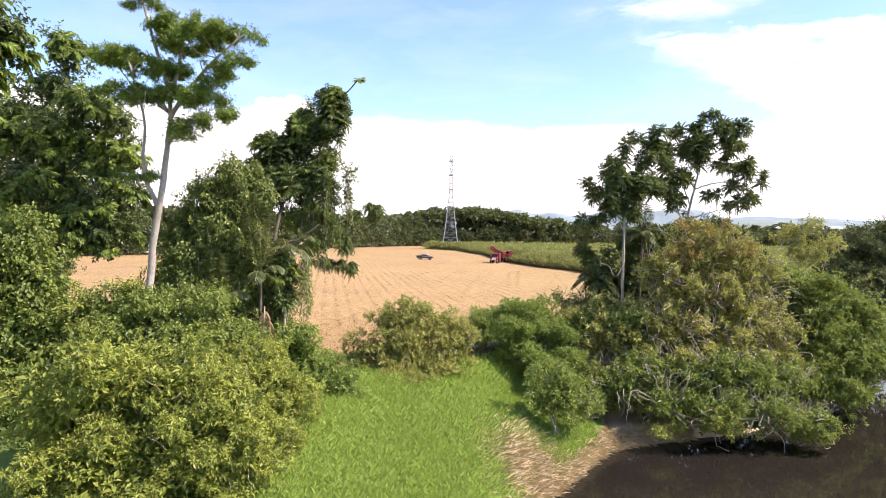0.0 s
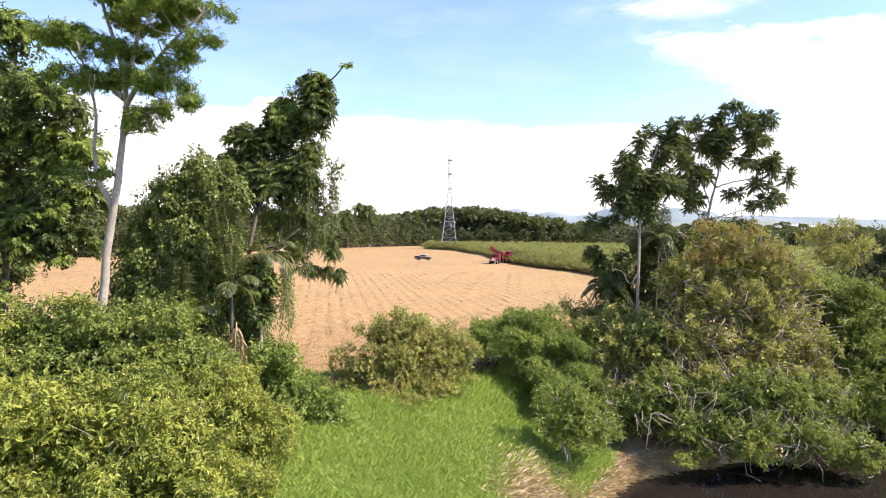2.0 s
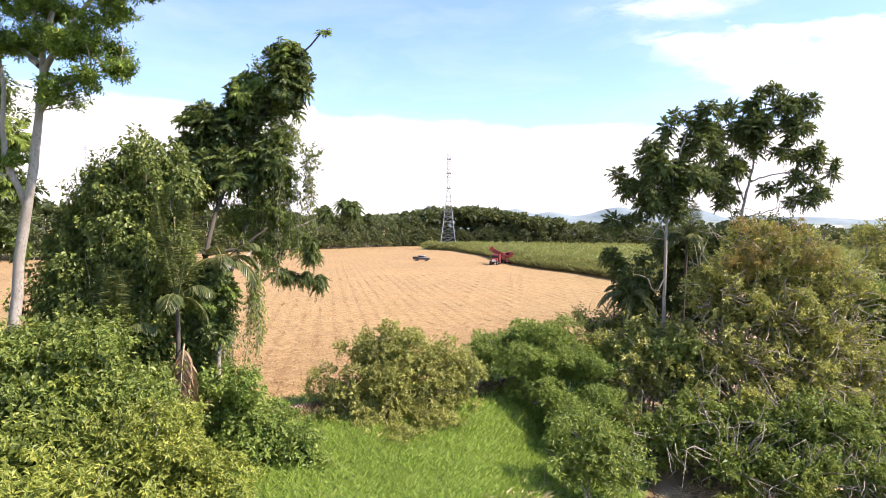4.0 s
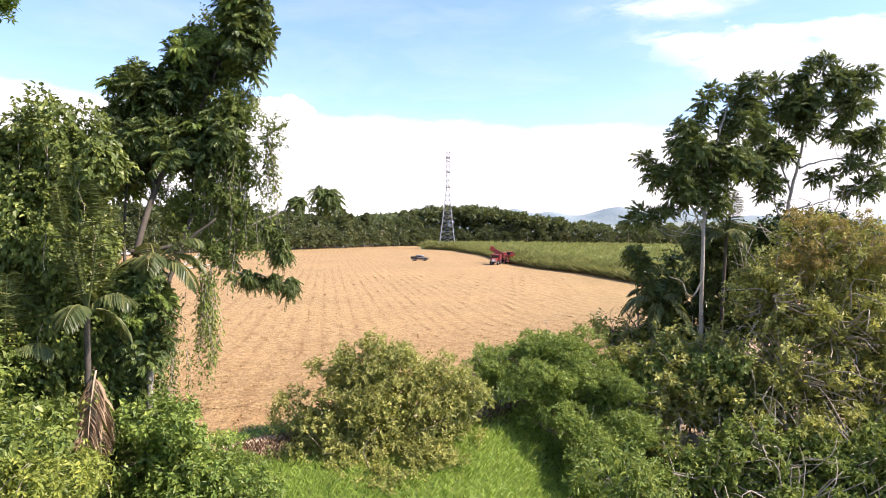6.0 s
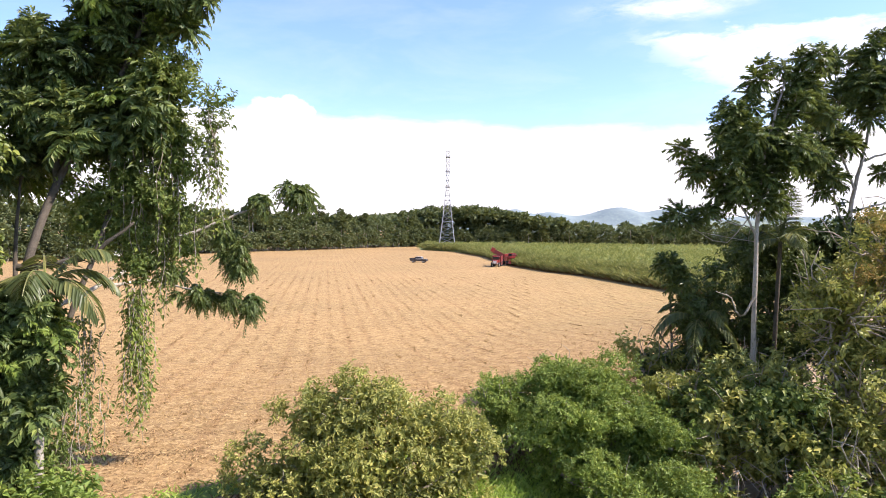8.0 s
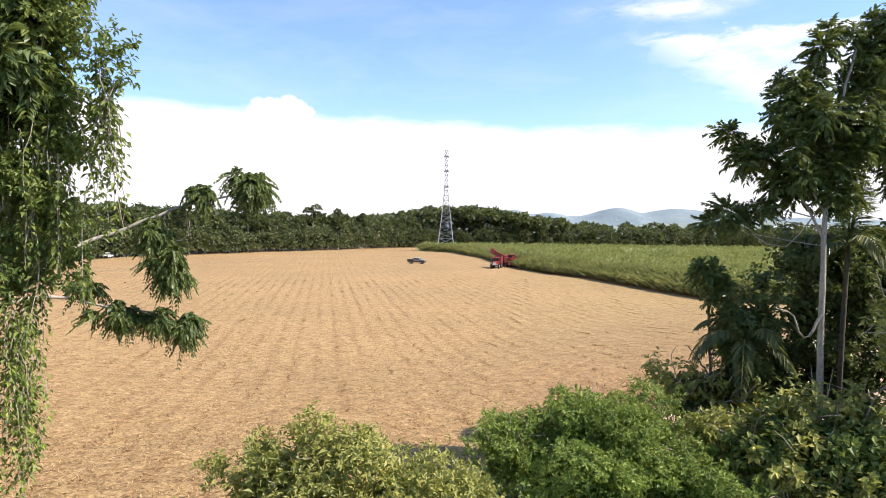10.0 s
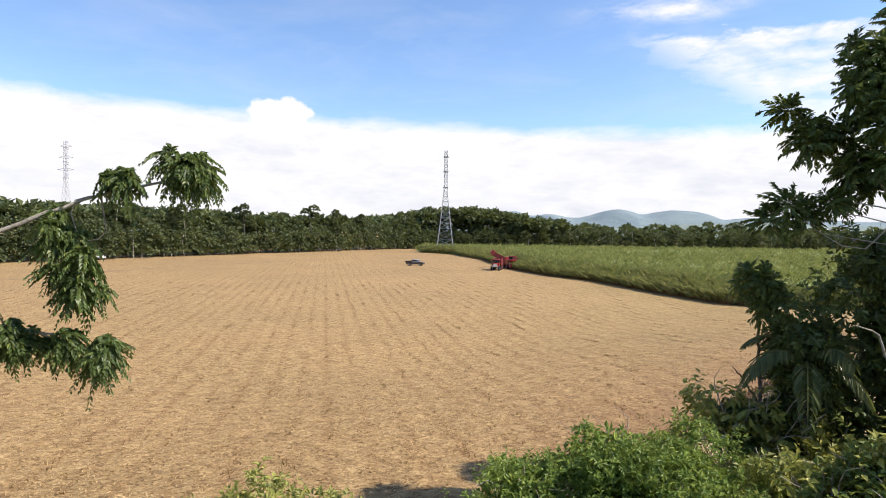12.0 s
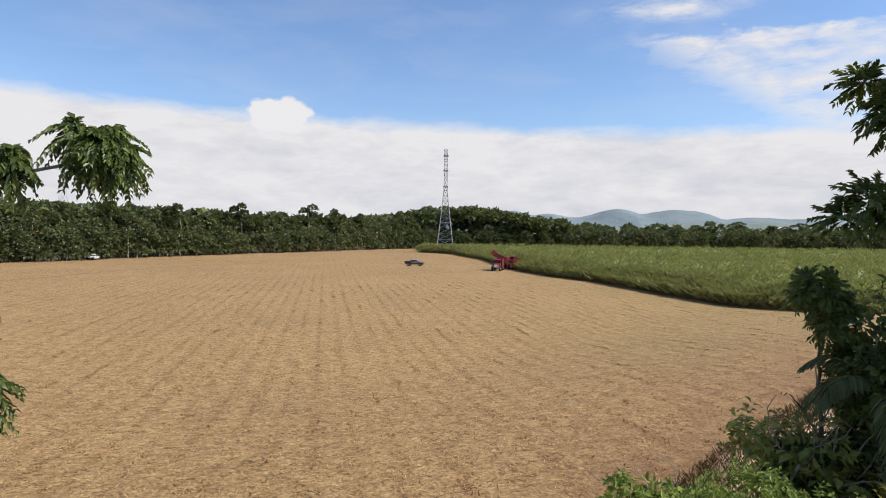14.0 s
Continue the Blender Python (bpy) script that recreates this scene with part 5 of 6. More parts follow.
shrub("undergrowth", "dark tangled undergrowth along the foot of the bank", [(9.5, 43.6, -.4, 2.0, 1.2, 1.2), (13, 44.4, -.6, 2.6, 1.2, 1.5), (17, 45.2, -.6, 2.6, 1.2, 1.6), (21, 46.6, -.6, 2.6, 1.2, 1.6), (25.5, 49, -.4, 2.8, 1.4, 1.8), (30, 53, -.2, 3.0, 1.6, 2.2), (19.5, 47.5, 2.2, 3.4, 1.2, 2.4), (13.5, 47.0, 2.0, 3.0, 1.2, 2.0), (24, 50.5, 2.6, 3.0, 1.2, 2.4), (21.6, 47.6, 4.6, 1.5, 1.1, 1.4)],
      3400, 8, 0.22, LEAF_DEEP, 123, (17.0, 46.4), 0.55, 0.5, 7, "undergrowth", shell=0.6, twigs=60)
shrub("undergrowth", "dark leafy undergrowth in the shade behind the slim trees", [(16.6, 50.3, 9.5, 1.5, .9, 1.3), (19.5, 50.6, 9.2, 1.5, 1, 1.3), (12.6, 50.0, 8.7, 1.2, .9, 1.2), (14.4, 50.2, 8.9, 1.4, .9, 1.2), (10.9, 49.8, 6.4, 1.0, .9, 1.6), (11.6, 50.2, 4.2, 1.2, .9, 1.6), (12.4, 49.9, 6.8, 1.0, .9, 1.3), (14.0, 50.0, 7.2, 1.3, .9, 1.6), (13.4, 50.0, 4.4, 1.6, .9, 1.8), (16.2, 50.2, 7.6, 1.5, .9, 1.6), (16.2, 50.2, 4.8, 1.8, .9, 1.8), (18.8, 50.5, 7.4, 1.7, 1, 1.8), (19.2, 50.6, 4.8, 2.0, 1, 2.0), (21.4, 51.0, 6.6, 1.8, 1, 2.0)],
      4800, 8, 0.20, LEAF_DEEP, 125, (15.6, 50.6), 0.55, 0.5, 7, "undergrowth", shell=0.6, twigs=60)
shrub("yellowing_tree", "thin-crowned small tree with yellowing leaves", [(25.2, 50.8, 9.8, 1.3, 1.2, .7), (27.2, 50.9, 8.9, 1.1, 1.1, .6), (23.9, 50.8, 9.2, 1.0, 1.0, .6), (25.6, 50.8, 8.2, 1.4, 1.2, .8)],
      460, 8, 0.19, LEAF_OLIVE, 119, (25.8, 51.2), 0.42, 0.3, 4, "tree", shell=0.8, twigs=60, bark=BARK_PALE, core=0.3)
shrub("dark_tree", "dark dense tree in the shade along the creek", [(34.0, 58.0, 8.0, 2.6, 2.6, 2.2), (37.4, 58.0, 9.0, 2.6, 2.6, 2.4), (31.6, 57.0, 5.4, 2.4, 2.4, 2.6), (35.4, 56.4, 4.0, 3.2, 2.6, 3.2), (31.6, 55.4, 1.8, 2.6, 2.4, 2.6), (39.4, 58.0, 5.0, 2.6, 2.6, 3.6), (36.4, 55.6, .6, 3.6, 2.4, 2.4)],
      4200, 9, 0.26, LEAF_FAR, 121, (35.0, 59.0), 0.5, 0.5, 6, "tree", twigs=80, stem_r=0.16)

# dark trees that close the view on the other side
def build_dark_tree(x, y, blobs, trunk, label, seed, sprays, leaves):
    tree, line = build_tree("dark_tree", label, trunk, 0.24, 0.06, BARK_GREY, [], "tree", seed=seed)
    pts = spray_points(blobs, sprays * 2, seed + 1, 0.42)
    hang_sprays(tree, pts, seed + 2, SPRAYS_LIT + SPRAYS[:1], 1.05)
    branches_to(tree, line, pts, 0.03, seed + 3, BARK_GREY, 0.4, 0.4)
    part("crown", foliage("crown", blobs, leaves * 3, 8, 0.22, LEAF_DEEP, seed + 4, 0.5, None, 0.5, 0.6, 0.3, core=leaves * 2), tree, kind="stuff")


build_dark_tree(-20, 37, [(-19.7, 37.2, 17.6, .9, .9, .9), (-21.0, 37.2, 16.3, 1.2, 1.2, .9), (-18.7, 37.2, 15.6, 1.2, 1.2, 1.0), (-20.2, 37, 13.8, 2.2, 1.6, 1.4), (-22.4, 37, 14.4, 1.4, 1.4, 1.3), (-18.0, 37, 12.6, 1.2, 1.2, 1.3), (-21.0, 37, 11.0, 2.2, 1.7, 1.5), (-19.2, 36.8, 9.4, 1.6, 1.4, 1.3), (-22.4, 36.8, 8.4, 1.8, 1.5, 1.6), (-17.4, 37, 15.0, 1.0, 1.0, 1.0), (-17.0, 37, 13.2, 1.1, 1.1, 1.0), (-17.2, 37, 11.0, 1.2, 1.2, 1.2), (-17.6, 36.8, 9.0, 1.3, 1.2, 1.1), (-19.6, 37, 18.4, .8, .8, .7)],
                [(-20.6, 37.4, 1.0), (-20.4, 37.3, 8.0), (-20.0, 37.2, 13.0), (-19.7, 37.2, 17.5)], "dense dark green tree with umbrella sprays", 131, 70, 1500)
build_dark_tree(-26, 43, [(-25.6, 43, 14.6, 2.2, 2.0, 2.0), (-24.4, 43, 11.4, 2.2, 2.0, 2.0), (-27.4, 43, 11.6, 2.4, 2.0, 2.4), (-25.6, 42.6, 8.0, 2.6, 2.0, 2.2), (-28.4, 42.6, 7.6, 2.2, 2.0, 2.4), (-26.6, 42.4, 4.4, 2.8, 2.0, 2.4)],
                [(-26, 43.4, 1.0), (-26, 43.3, 8.0), (-25.7, 43.1, 14.0)], "dense dark green tree behind the thicket", 141, 50, 1500)
build_dark_tree(-15, 25, [(-15.2, 26.2, 15.8, .8, .8, .7), (-16.2, 26.0, 14.9, 1.0, 1.0, .9), (-16.8, 26.2, 16.6, 1.2, 1.0, 1.0), (-17.6, 26, 13.6, 1.2, 1.0, 1.0)],
                [(-18.2, 26.4, 1.0), (-18.0, 26.3, 8.0), (-17.4, 26.2, 13.0), (-16.2, 26.2, 15.6)], "tall tree whose dark spray hangs over the thicket", 151, 26, 260)


# ---- the far woods ----
def woods_line(u):
    """The foot of the woods, from the near end of the far side round to the right."""
    k = np.array([0, 1, 2, 3, 4, 5, 6, 7, 8, 9, 10, 11])
    X = np.interp(u, k, [-148, -133, -120, -107, -95.5, -79.5, -58, -28, -6, 98, 240, 490])
    Y = np.interp(u, k, [60, 120, 180, 216, 244, 277, 314, 374, 398, 408, 420, 430])
    return X, Y


def crown_arrays(c, r, n, leaf, rng):
    """Leaf clumps on a lumpy crown."""
    d = rand_dirs(n, rng)
    d[:, 2] = np.abs(d[:, 2]) * 1.15 - 0.3
    lump = 1 + 0.25 * np.sin(d[:, :1] * 6 + c[0]) * np.sin(d[:, 2:3] * 5 + c[1])
    pos = c + d * r * lump * (0.72 + 0.3 * rng.random((n, 1)))
    s = leaf * (0.6 + 0.8 * rng.random(n))
    return diamond_arrays(pos, d + rand_dirs(n, rng) * 0.7, rand_dirs(n, rng) * 0.6 + [0, 0, 1], s, s * 0.75)


def build_woods():
    rng = np.random.default_rng(201)
    V, F, o = [], [], 0
    TV, TQ, TT, to = [], [], [], 0
    rows = []
    for row, (back, count, hmin, hmax) in enumerate([(0.5, 280, 5, 11), (5, 250, 10, 15.5), (12, 200, 13, 17), (28, 130, 14, 18)]):
        for i in range(count):
            u = (i + rng.random() * 0.9) / count * 11
            x, y = woods_line(np.array([u]))
            x2, y2 = woods_line(np.array([u + 0.02]))
            nx, ny = -(y2 - y)[0], (x2 - x)[0]
            l = math.hypot(nx, ny)
            b = back + rng.random() * 7
            rows.append((x[0] + nx / l * b, y[0] + ny / l * b, hmin + (hmax - hmin) * rng.random(), u, row))
    for i in range(330):
        x = 20 + 480 * rng.random() ** 1.3
        rows.append((x, 400 + 0.05 * x + 10 * rng.random(), 8 + 7 * rng.random(), 9, 1 if i % 2 else 0))
    for i in range(170):
        x = -60 + 130 * rng.random()
        rows.append((x, 402 + 50 * rng.random(), 15 + 3 * rng.random() + 7.5 * math.exp(-((x - 6) / 34) ** 2), 7.5, 3))
    for i in range(90):
        rows.append((-34 + 80 * rng.random(), 397 + 9 * rng.random(), 6 + 5 * rng.random(), 7.5, i % 2))
    for x, y, h, u, row in rows:
        if u > 8:
            h *= 0.92
        w = h * (0.26 + 0.14 * rng.random())
        far = math.hypot(x, y)
        n = int((105 + 18500 / far) * (1.0 if row < 2 else 0.6))
        for k in range(3 if row < 2 else 1):
            c = np.array([x + rng.normal() * w * 0.5, y + rng.normal() * w * 0.4, h * (0.78 - 0.27 * k)])
            r = np.array([w * (0.75 + 0.35 * k), w * (0.75 + 0.3 * k), h * 0.22])
            v, f = crown_arrays(c, r, n // 2 if row < 2 else n, (0.92 if row < 2 else 1.9) * (0.8 + far / 900), rng)
            V.append(v), F.append(f + o)
            o += len(v)
        if row < 2 and rng.random() < 0.6:
            v, q, c = tube_arrays([(x, y, -0.3), (x + rng.normal() * 0.4, y, h * 0.4), (x + rng.normal() * 0.6, y, h * 0.8)], 0.22, 0.1, 5)
            TV.append(v), TQ.append(q + to), TT.append(c + to)
            to += len(v)
    tagged(new("far_woods", mesh_from("far_woods", np.vstack(V), np.vstack(F), LEAF_FAR)), "dark green rainforest belt along the far edge of the field", "woods", kind="stuff")
    tagged(new("far_wood_trunks", mesh_from("far_wood_trunks", np.vstack(TV), [np.vstack(TQ), np.vstack(TT)], BARK_PALE, True)), "pale slim trunks along the foot of the woods", "tree trunks", kind="stuff")


build_woods()


def build_emergent(x, y, h, w, seed, flat=0.2):
    """A single tree that stands out above the woods."""
    rng = np.random.default_rng(seed)
    tree = thing("forest_tree", x, y, 0, "tall forest tree rising above the far woods", "tree", "emergent trees of the far woods")
    line = curve_pts([(x, y, -0.3), (x + rng.normal() * .5, y, h * .5), (x + rng.normal() * .6, y, h * .92)], 10)
    v, f, c = tube_arrays(line, 0.35, 0.1, 7)
    part("trunk", mesh_from("trunk", v, [f, c], BARK_PALE, True), tree)
    V, F, o = [], [], 0
    for k in range(7):
        c = np.array([x + rng.normal() * w * .5, y + rng.normal() * w * .5, h * (0.96 - 0.07 * k)])
        v, f = crown_arrays(c, np.array([w * .5, w * .5, h * flat * .45]), 520, 0.6, rng)
        V.append(v), F.append(f + o)
        o += len(v)
    part("crown", mesh_from("crown", np.vstack(V), np.vstack(F), LEAF_FAR), tree)


for i, (x, y, h, w) in enumerate([(-122, 222, 17.5, 3.4), (-110, 232, 18, 3.2), (-101, 252, 18.5, 3.0), (-88, 285, 20.5, 3.0), (-70, 318, 21.5, 4.0), (-60, 330, 20, 3.0), (-34, 392, 21.5, 3.6), (-16, 412, 25.5, 7.0), (6, 418, 24.0, 7.5), (30, 420, 22.5, 4.5), (-52, 352, 18.5, 2.8), (60, 425, 19, 3.0), (150, 436, 18.5, 5.5), (178, 440, 18.5, 7.5), (215, 440, 18, 6.5)]):
    build_emergent(x + 0.02 * y, y, h * 0.93, w * 1.15, 210 + i)


# ---- mountains and distance ----
def build_range(name, label, peaks, y, depth, base, mat, seed, x0, x1):
    """A ridge: heights along x from a few rounded peaks (x, height, width), falling to both sides."""
    xs = np.linspace(x0, x1, 150)
    rows = 16
    rng = np.random.default_rng(seed)
    crest = np.interp(xs, [p[0] for p in peaks], [p[1] for p in peaks])
    crest = np.convolve(np.pad(crest, 2, "edge"), [0.1, 0.22, 0.36, 0.22, 0.1], "valid")
    crest = crest + np.convolve(rng.normal(size=len(xs)), np.ones(5) / 5, "same") * base * 0.05
    V = []
    for j in range(rows):
        u = j / (rows - 1)
        prof = math.sin(math.pi * u) ** 0.8
        bump = np.convolve(rng.normal(size=len(xs)), np.ones(9) / 9, "same") * 0.12
        V.append(np.stack([xs, np.full(len(xs), y + depth * (u - 0.5) * 2) + rng.normal(size=len(xs)) * depth * 0.01, crest * prof * (1 + bump * prof * (1 - prof) * 3) - 3], -1))
    V = np.array(V).reshape(-1, 3)
    n = len(xs)
    i = (np.arange(rows - 1)[:, None] * n + np.arange(n - 1)[None, :]).ravel()
    tagged(new(name, mesh_from(name, V, np.stack([i, i + 1, i + 1 + n, i + n], 1), mat, True)), label, "mountain", kind="structure")


build_range("mountain_range", "hazy blue-green forested mountains on the horizon", [(-100, 60), (184, 84), (250, 103), (316, 78), (392, 92), (469, 73), (535, 80), (600, 104), (660, 112), (732, 88), (800, 99), (862, 110), (972, 101), (1048, 73), (1168, 83), (1407, 77), (1700, 70), (2300, 60)], 2500, 260, 48, MOUNTAIN_HAZED, 301, -100, 2300)
build_range("mountain_range", "haze-coloured pale blue mountains on the horizon", [(-3000, 70), (-2200, 112), (-1765, 100), (-1630, 94), (-1450, 80), (-1200, 52), (-900, 30)], 2500, 260, 50, MOUNTAIN_HAZED, 303, -3000, -900)
build_range("hill_range", "low forested hill beyond the cane field", [(60, 14), (300, 24), (420, 32), (560, 36), (700, 30), (860, 32), (1200, 22)], 1150, 120, 18, HILL_HAZED, 305, 60, 1200)


def build_shed(x, y, z, w, d, h):
    shed = thing("shed", x, y, z, "distant white tin-roofed shed below the hills", "shed", "far sheds")
    bm = bmesh.new()
    bmesh.ops.create_cube(bm, size=1, matrix=Matrix.Translation((x, y, z + h / 2)) @ Matrix.Diagonal((w, d, h, 1)))
    part("wall", bm_mesh(bm, "wall", WHITE_PAINT), shed)
    v = [(x - w / 2 - 1, y - d / 2 - 1, z + h), (x + w / 2 + 1, y - d / 2 - 1, z + h), (x + w / 2 + 1, y + d / 2 + 1, z + h), (x - w / 2 - 1, y + d / 2 + 1, z + h), (x - w / 2 - 1, y, z + h + d * 0.2), (x + w / 2 + 1, y, z + h + d * 0.2)]
    part("roof", mesh_from("roof", v, [np.array([[0, 1, 5, 4], [2, 3, 4, 5], [0, 3, 2, 1]]), np.array([[0, 4, 3], [1, 2, 5]])], ROOF_TIN), shed)


for i, (x, w) in enumerate([(528, 26), (556, 20), (590, 30), (628, 18)]):
    build_shed(x, 1045 + 6 * i, 14 + i % 2, w, 16, 6)


# ---- cane ----
def cane_edge(y):
    """The left margin of the standing cane at depth y."""
    return np.interp(y, [84, 100, 113, 120, 130, 143, 160, 174, 190, 206, 253, 305, 322, 330], [74, 54, 43.2, 38.2, 35.6, 32.8, 29.2, 22.8, 18.8, 16.4, 13.0, 1.3, -12, -18])


def tussock(x, y):
    """Lodged and standing patches of the crop, from -1 to 1."""
    a = np.sin(x * 0.31 + 1.7 * np.sin(y * 0.19)) * np.sin(y * 0.27 + 1.3 * np.sin(x * 0.23))
    b = np.sin(x * 0.95 + y * 0.5 + 1.1 * np.sin(y * 0.8)) * np.sin(y * 0.75 - x * 0.4)
    return 0.6 * a + 0.4 * b


def build_cane():
    rng = np.random.default_rng(401)
    # the dense body of the crop below its leaf tips
    ys = np.concatenate([np.arange(86, 210, 3), np.arange(212, 330, 6), [340, 352, 364, 376]])
    us = np.concatenate([[0, 0.004, 0.01, 0.02], np.linspace(0.035, 1, 40)])
    X = np.array([[(cane_edge(y) if y < 330 else -18) + 1.2 + u * (420 - cane_edge(min(y, 330))) for u in us] for y in ys])
    Y = np.repeat(ys[:, None], len(us), 1)
    Z = 1.85 + tussock(X, Y) * 0.55 + rng.normal(size=X.shape) * 0.12
    Z[:, 0] = 0.0
    Z[:, 1] = 0.9
    Z[:, 2] = 1.5
    Z[0, :] = 0.0
    V = np.stack([X, Y, Z], -1).reshape(-1, 3)
    n = len(us)
    i = (np.arange(len(ys) - 1)[:, None] * n + np.arange(n - 1)[None, :]).ravel()
    V[:, 0] += rng.normal(size=len(V)) * 0.25 + 0.9 * np.sin(V[:, 1] * 0.9) * np.sin(V[:, 1] * 0.31)
    part_body = mesh_from("cane_body", V, np.stack([i, i + 1, i + 1 + n, i + n], 1), CANE_BODY, True)
    tagged(new("cane_crop", part_body), "dense standing sugar cane crop, dark between its leaves", "sugar cane", kind="stuff")
    # blades: dense at the margin and nearby, thinner far off
    P, H, S = [], [], []
    for y0, y1, num, reach in [(88, 150, 5200, 7), (150, 230, 4200, 8), (230, 326, 2600, 9), (88, 170, 4200, 110), (170, 260, 3800, 140), (260, 376, 3000, 260)]:
        y = y0 + rng.random(num) * (y1 - y0)
        x = cane_edge(np.minimum(y, 328)) + 0.2 + 0.7 * np.sin(y * 1.3) * np.sin(y * 0.37) + rng.random(num) ** (1.4 if reach < 20 else 1.2) * reach
        P.append(np.stack([x, y, np.zeros(num)], -1))
        H.append((1.3 + 1.2 * np.clip((x - cane_edge(np.minimum(y, 328))) / 3.0, 0, 1)) + 0.7 * rng.random(num) + 0.75 * tussock(x, y))
        S.append(0.9 + y / 330)
    P, H, S = np.concatenate(P), np.concatenate(H), np.concatenate(S)
    per = 5
    n = len(P)
    az = rng.random(n * per) * 2 * np.pi
    rise = 0.45 + 0.9 * rng.random(n * per)
    out = np.stack([np.cos(az), np.sin(az), np.zeros(n * per)], -1)
    hh = np.repeat(H, per)
    edge = np.repeat((P[:, 0] - cane_edge(np.minimum(P[:, 1], 328))) < 2.2, per)
    z = np.where(edge, hh * (0.15 + 0.75 * rng.random(n * per)), hh * (0.60 + 0.28 * rng.random(n * per)))
    pos = np.repeat(P, per, axis=0) + out * 0.12
    pos[:, 2] = z
    size = np.repeat(S, per) * (0.75 + 0.5 * rng.random(n * per))
    v, t = diamond_arrays(pos, out * 0.45 + np.array([0, 0, 1.0]) * rise[:, None], out * -1 + [0, 0, 0.6], size * 0.8, 0.085 * np.repeat(S, per), 0.35)
    tagged(new("cane_leaves", mesh_from("cane_leaves", v, t, LEAF_CANE)), "green arching sugar cane leaves with some yellow blades", "sugar cane", kind="stuff")
    # leaning clumps that break the margin's line
    k = 900
    y = 90 + rng.random(k) * 200
    c = np.stack([cane_edge(y) - 0.6 + 0.9 * rng.random(k), y, np.zeros(k)], -1)
    c = np.repeat(c, 12, axis=0) + rng.normal(size=(k * 12, 3)) * [0.35, 0.35, 0]
    c[:, 2] = 0.2 + 1.2 * rng.random(len(c))
    az = rng.random(len(c)) * 6.28
    o = np.stack([np.cos(az), np.sin(az), np.zeros(len(c))], -1)
    v, t = diamond_arrays(c, o * 0.6 + [0, 0, 0.9], o * -1 + [0, 0, 0.5], 0.9 + 0.7 * rng.random(len(c)), 0.10 * (0.8 + c[:, 1] / 330), 0.45)
    tagged(new("cane_fringe", mesh_from("cane_fringe", v, t, LEAF_CANE)), "leaning cane clumps along the cut margin", "sugar cane", kind="stuff")
    # bare stalks and dry trash at the cut margin
    m = 9000
    y = 88 + rng.random(m) * 150
    x = cane_edge(y) - 0.5 + rng.random(m) ** 1.3 * 1.8
    s = 0.5 + rng.random(m) * 1.4
    pos = np.stack([x, y, np.full(m, -0.05)], -1)
    v, t = diamond_arrays(pos, np.array([0, 0, 1.0]) + rand_dirs(m, rng) * 0.35, rand_dirs(m, rng) + [0, -1, 0], s, np.full(m, 0.12), 0.05)
    tagged(new("cane_stalks", mesh_from("cane_stalks", v, t, STUBBLE)), "bare brown cane stalks along the cut margin", "sugar cane", kind="stuff")


CANE_BODY = rough_material("cane_body", (0.13, 0.165, 0.045), (0.25, 0.29, 0.08), 0.35, 0.9, 0, 0.5, (0.30, 0.31, 0.12))
build_cane()


# ---- pylons ----
def strut(bm, a, b, r):
    a, b = Vector(a), Vector(b)
    d = b - a
    m = Matrix.Translation((a + b) / 2) @ d.to_track_quat("Z", "Y").to_matrix().to_4x4() @ Matrix.Diagonal((r * 2, r * 2, d.length, 1))
    bmesh.ops.create_cube(bm, size=1, matrix=m)


def build_mast(x, y, h, foot, top, label, r=0.16, arms=False, name="lattice_mast", levels=15, metal=STEEL):
    """A square lattice tower: legs, braces level by level, a head."""
    mast = thing(name, x, y, 0, label, "pylon")

    def half(z):
        u = z / h
        return foot / 2 + (top / 2 - foot / 2) * min(1, u / 0.62) ** 0.85
    zs = [0.0]
    for k in range(levels):
        zs.append(h * ((k + 1) / levels) ** 0.92)
    for sx, sy in ((1, 1), (1, -1), (-1, 1), (-1, -1)):
        bm = bmesh.new()
        for a, b in zip(zs, zs[1:]):
            strut(bm, (x + sx * half(a), y + sy * half(a), a), (x + sx * half(b), y + sy * half(b), b), r * (1.15 - 0.5 * a / h))
        part("leg", bm_mesh(bm, "leg", metal), mast)
    for a, b in zip(zs, zs[1:]):
        bm = bmesh.new()
        ha, hb = half(a), half(b)
        ca = [(x + ha, y + ha, a), (x - ha, y + ha, a), (x - ha, y - ha, a), (x + ha, y - ha, a)]
        cb = [(x + hb, y + hb, b), (x - hb, y + hb, b), (x - hb, y - hb, b), (x + hb, y - hb, b)]
        for i in range(4):
            j = (i + 1) % 4
            strut(bm, ca[i], cb[j], r * 0.38)
            strut(bm, ca[j], cb[i], r * 0.38)
            strut(bm, cb[i], cb[j], r * 0.42)
        part("brace", bm_mesh(bm, "brace", metal), mast)
    for z in (h * 0.64, h * 0.795, h * 0.94):
        bm = bmesh.new()
        w = half(z) + 0.25
        for sx in (1, -1):
            strut(bm, (x - w, y + sx * w, z), (x + w, y + sx * w, z), r * 1.5)
            strut(bm, (x + sx * w, y - w, z), (x + sx * w, y + w, z), r * 1.5)
        part("platform", bm_mesh(bm, "platform", metal), mast)
    if arms:
        for z, w in ((h * 0.72, 5.2), (h * 0.84, 4.4), (h * 0.95, 3.6)):
            bm = bmesh.new()
            for s in (1, -1):
                strut(bm, (x, y, z + 1.2), (x + s * w, y, z), r)
                strut(bm, (x, y, z - 0.6), (x + s * w, y, z), r)
            part("cross_arm", bm_mesh(bm, "cross_arm", metal), mast)
    return mast


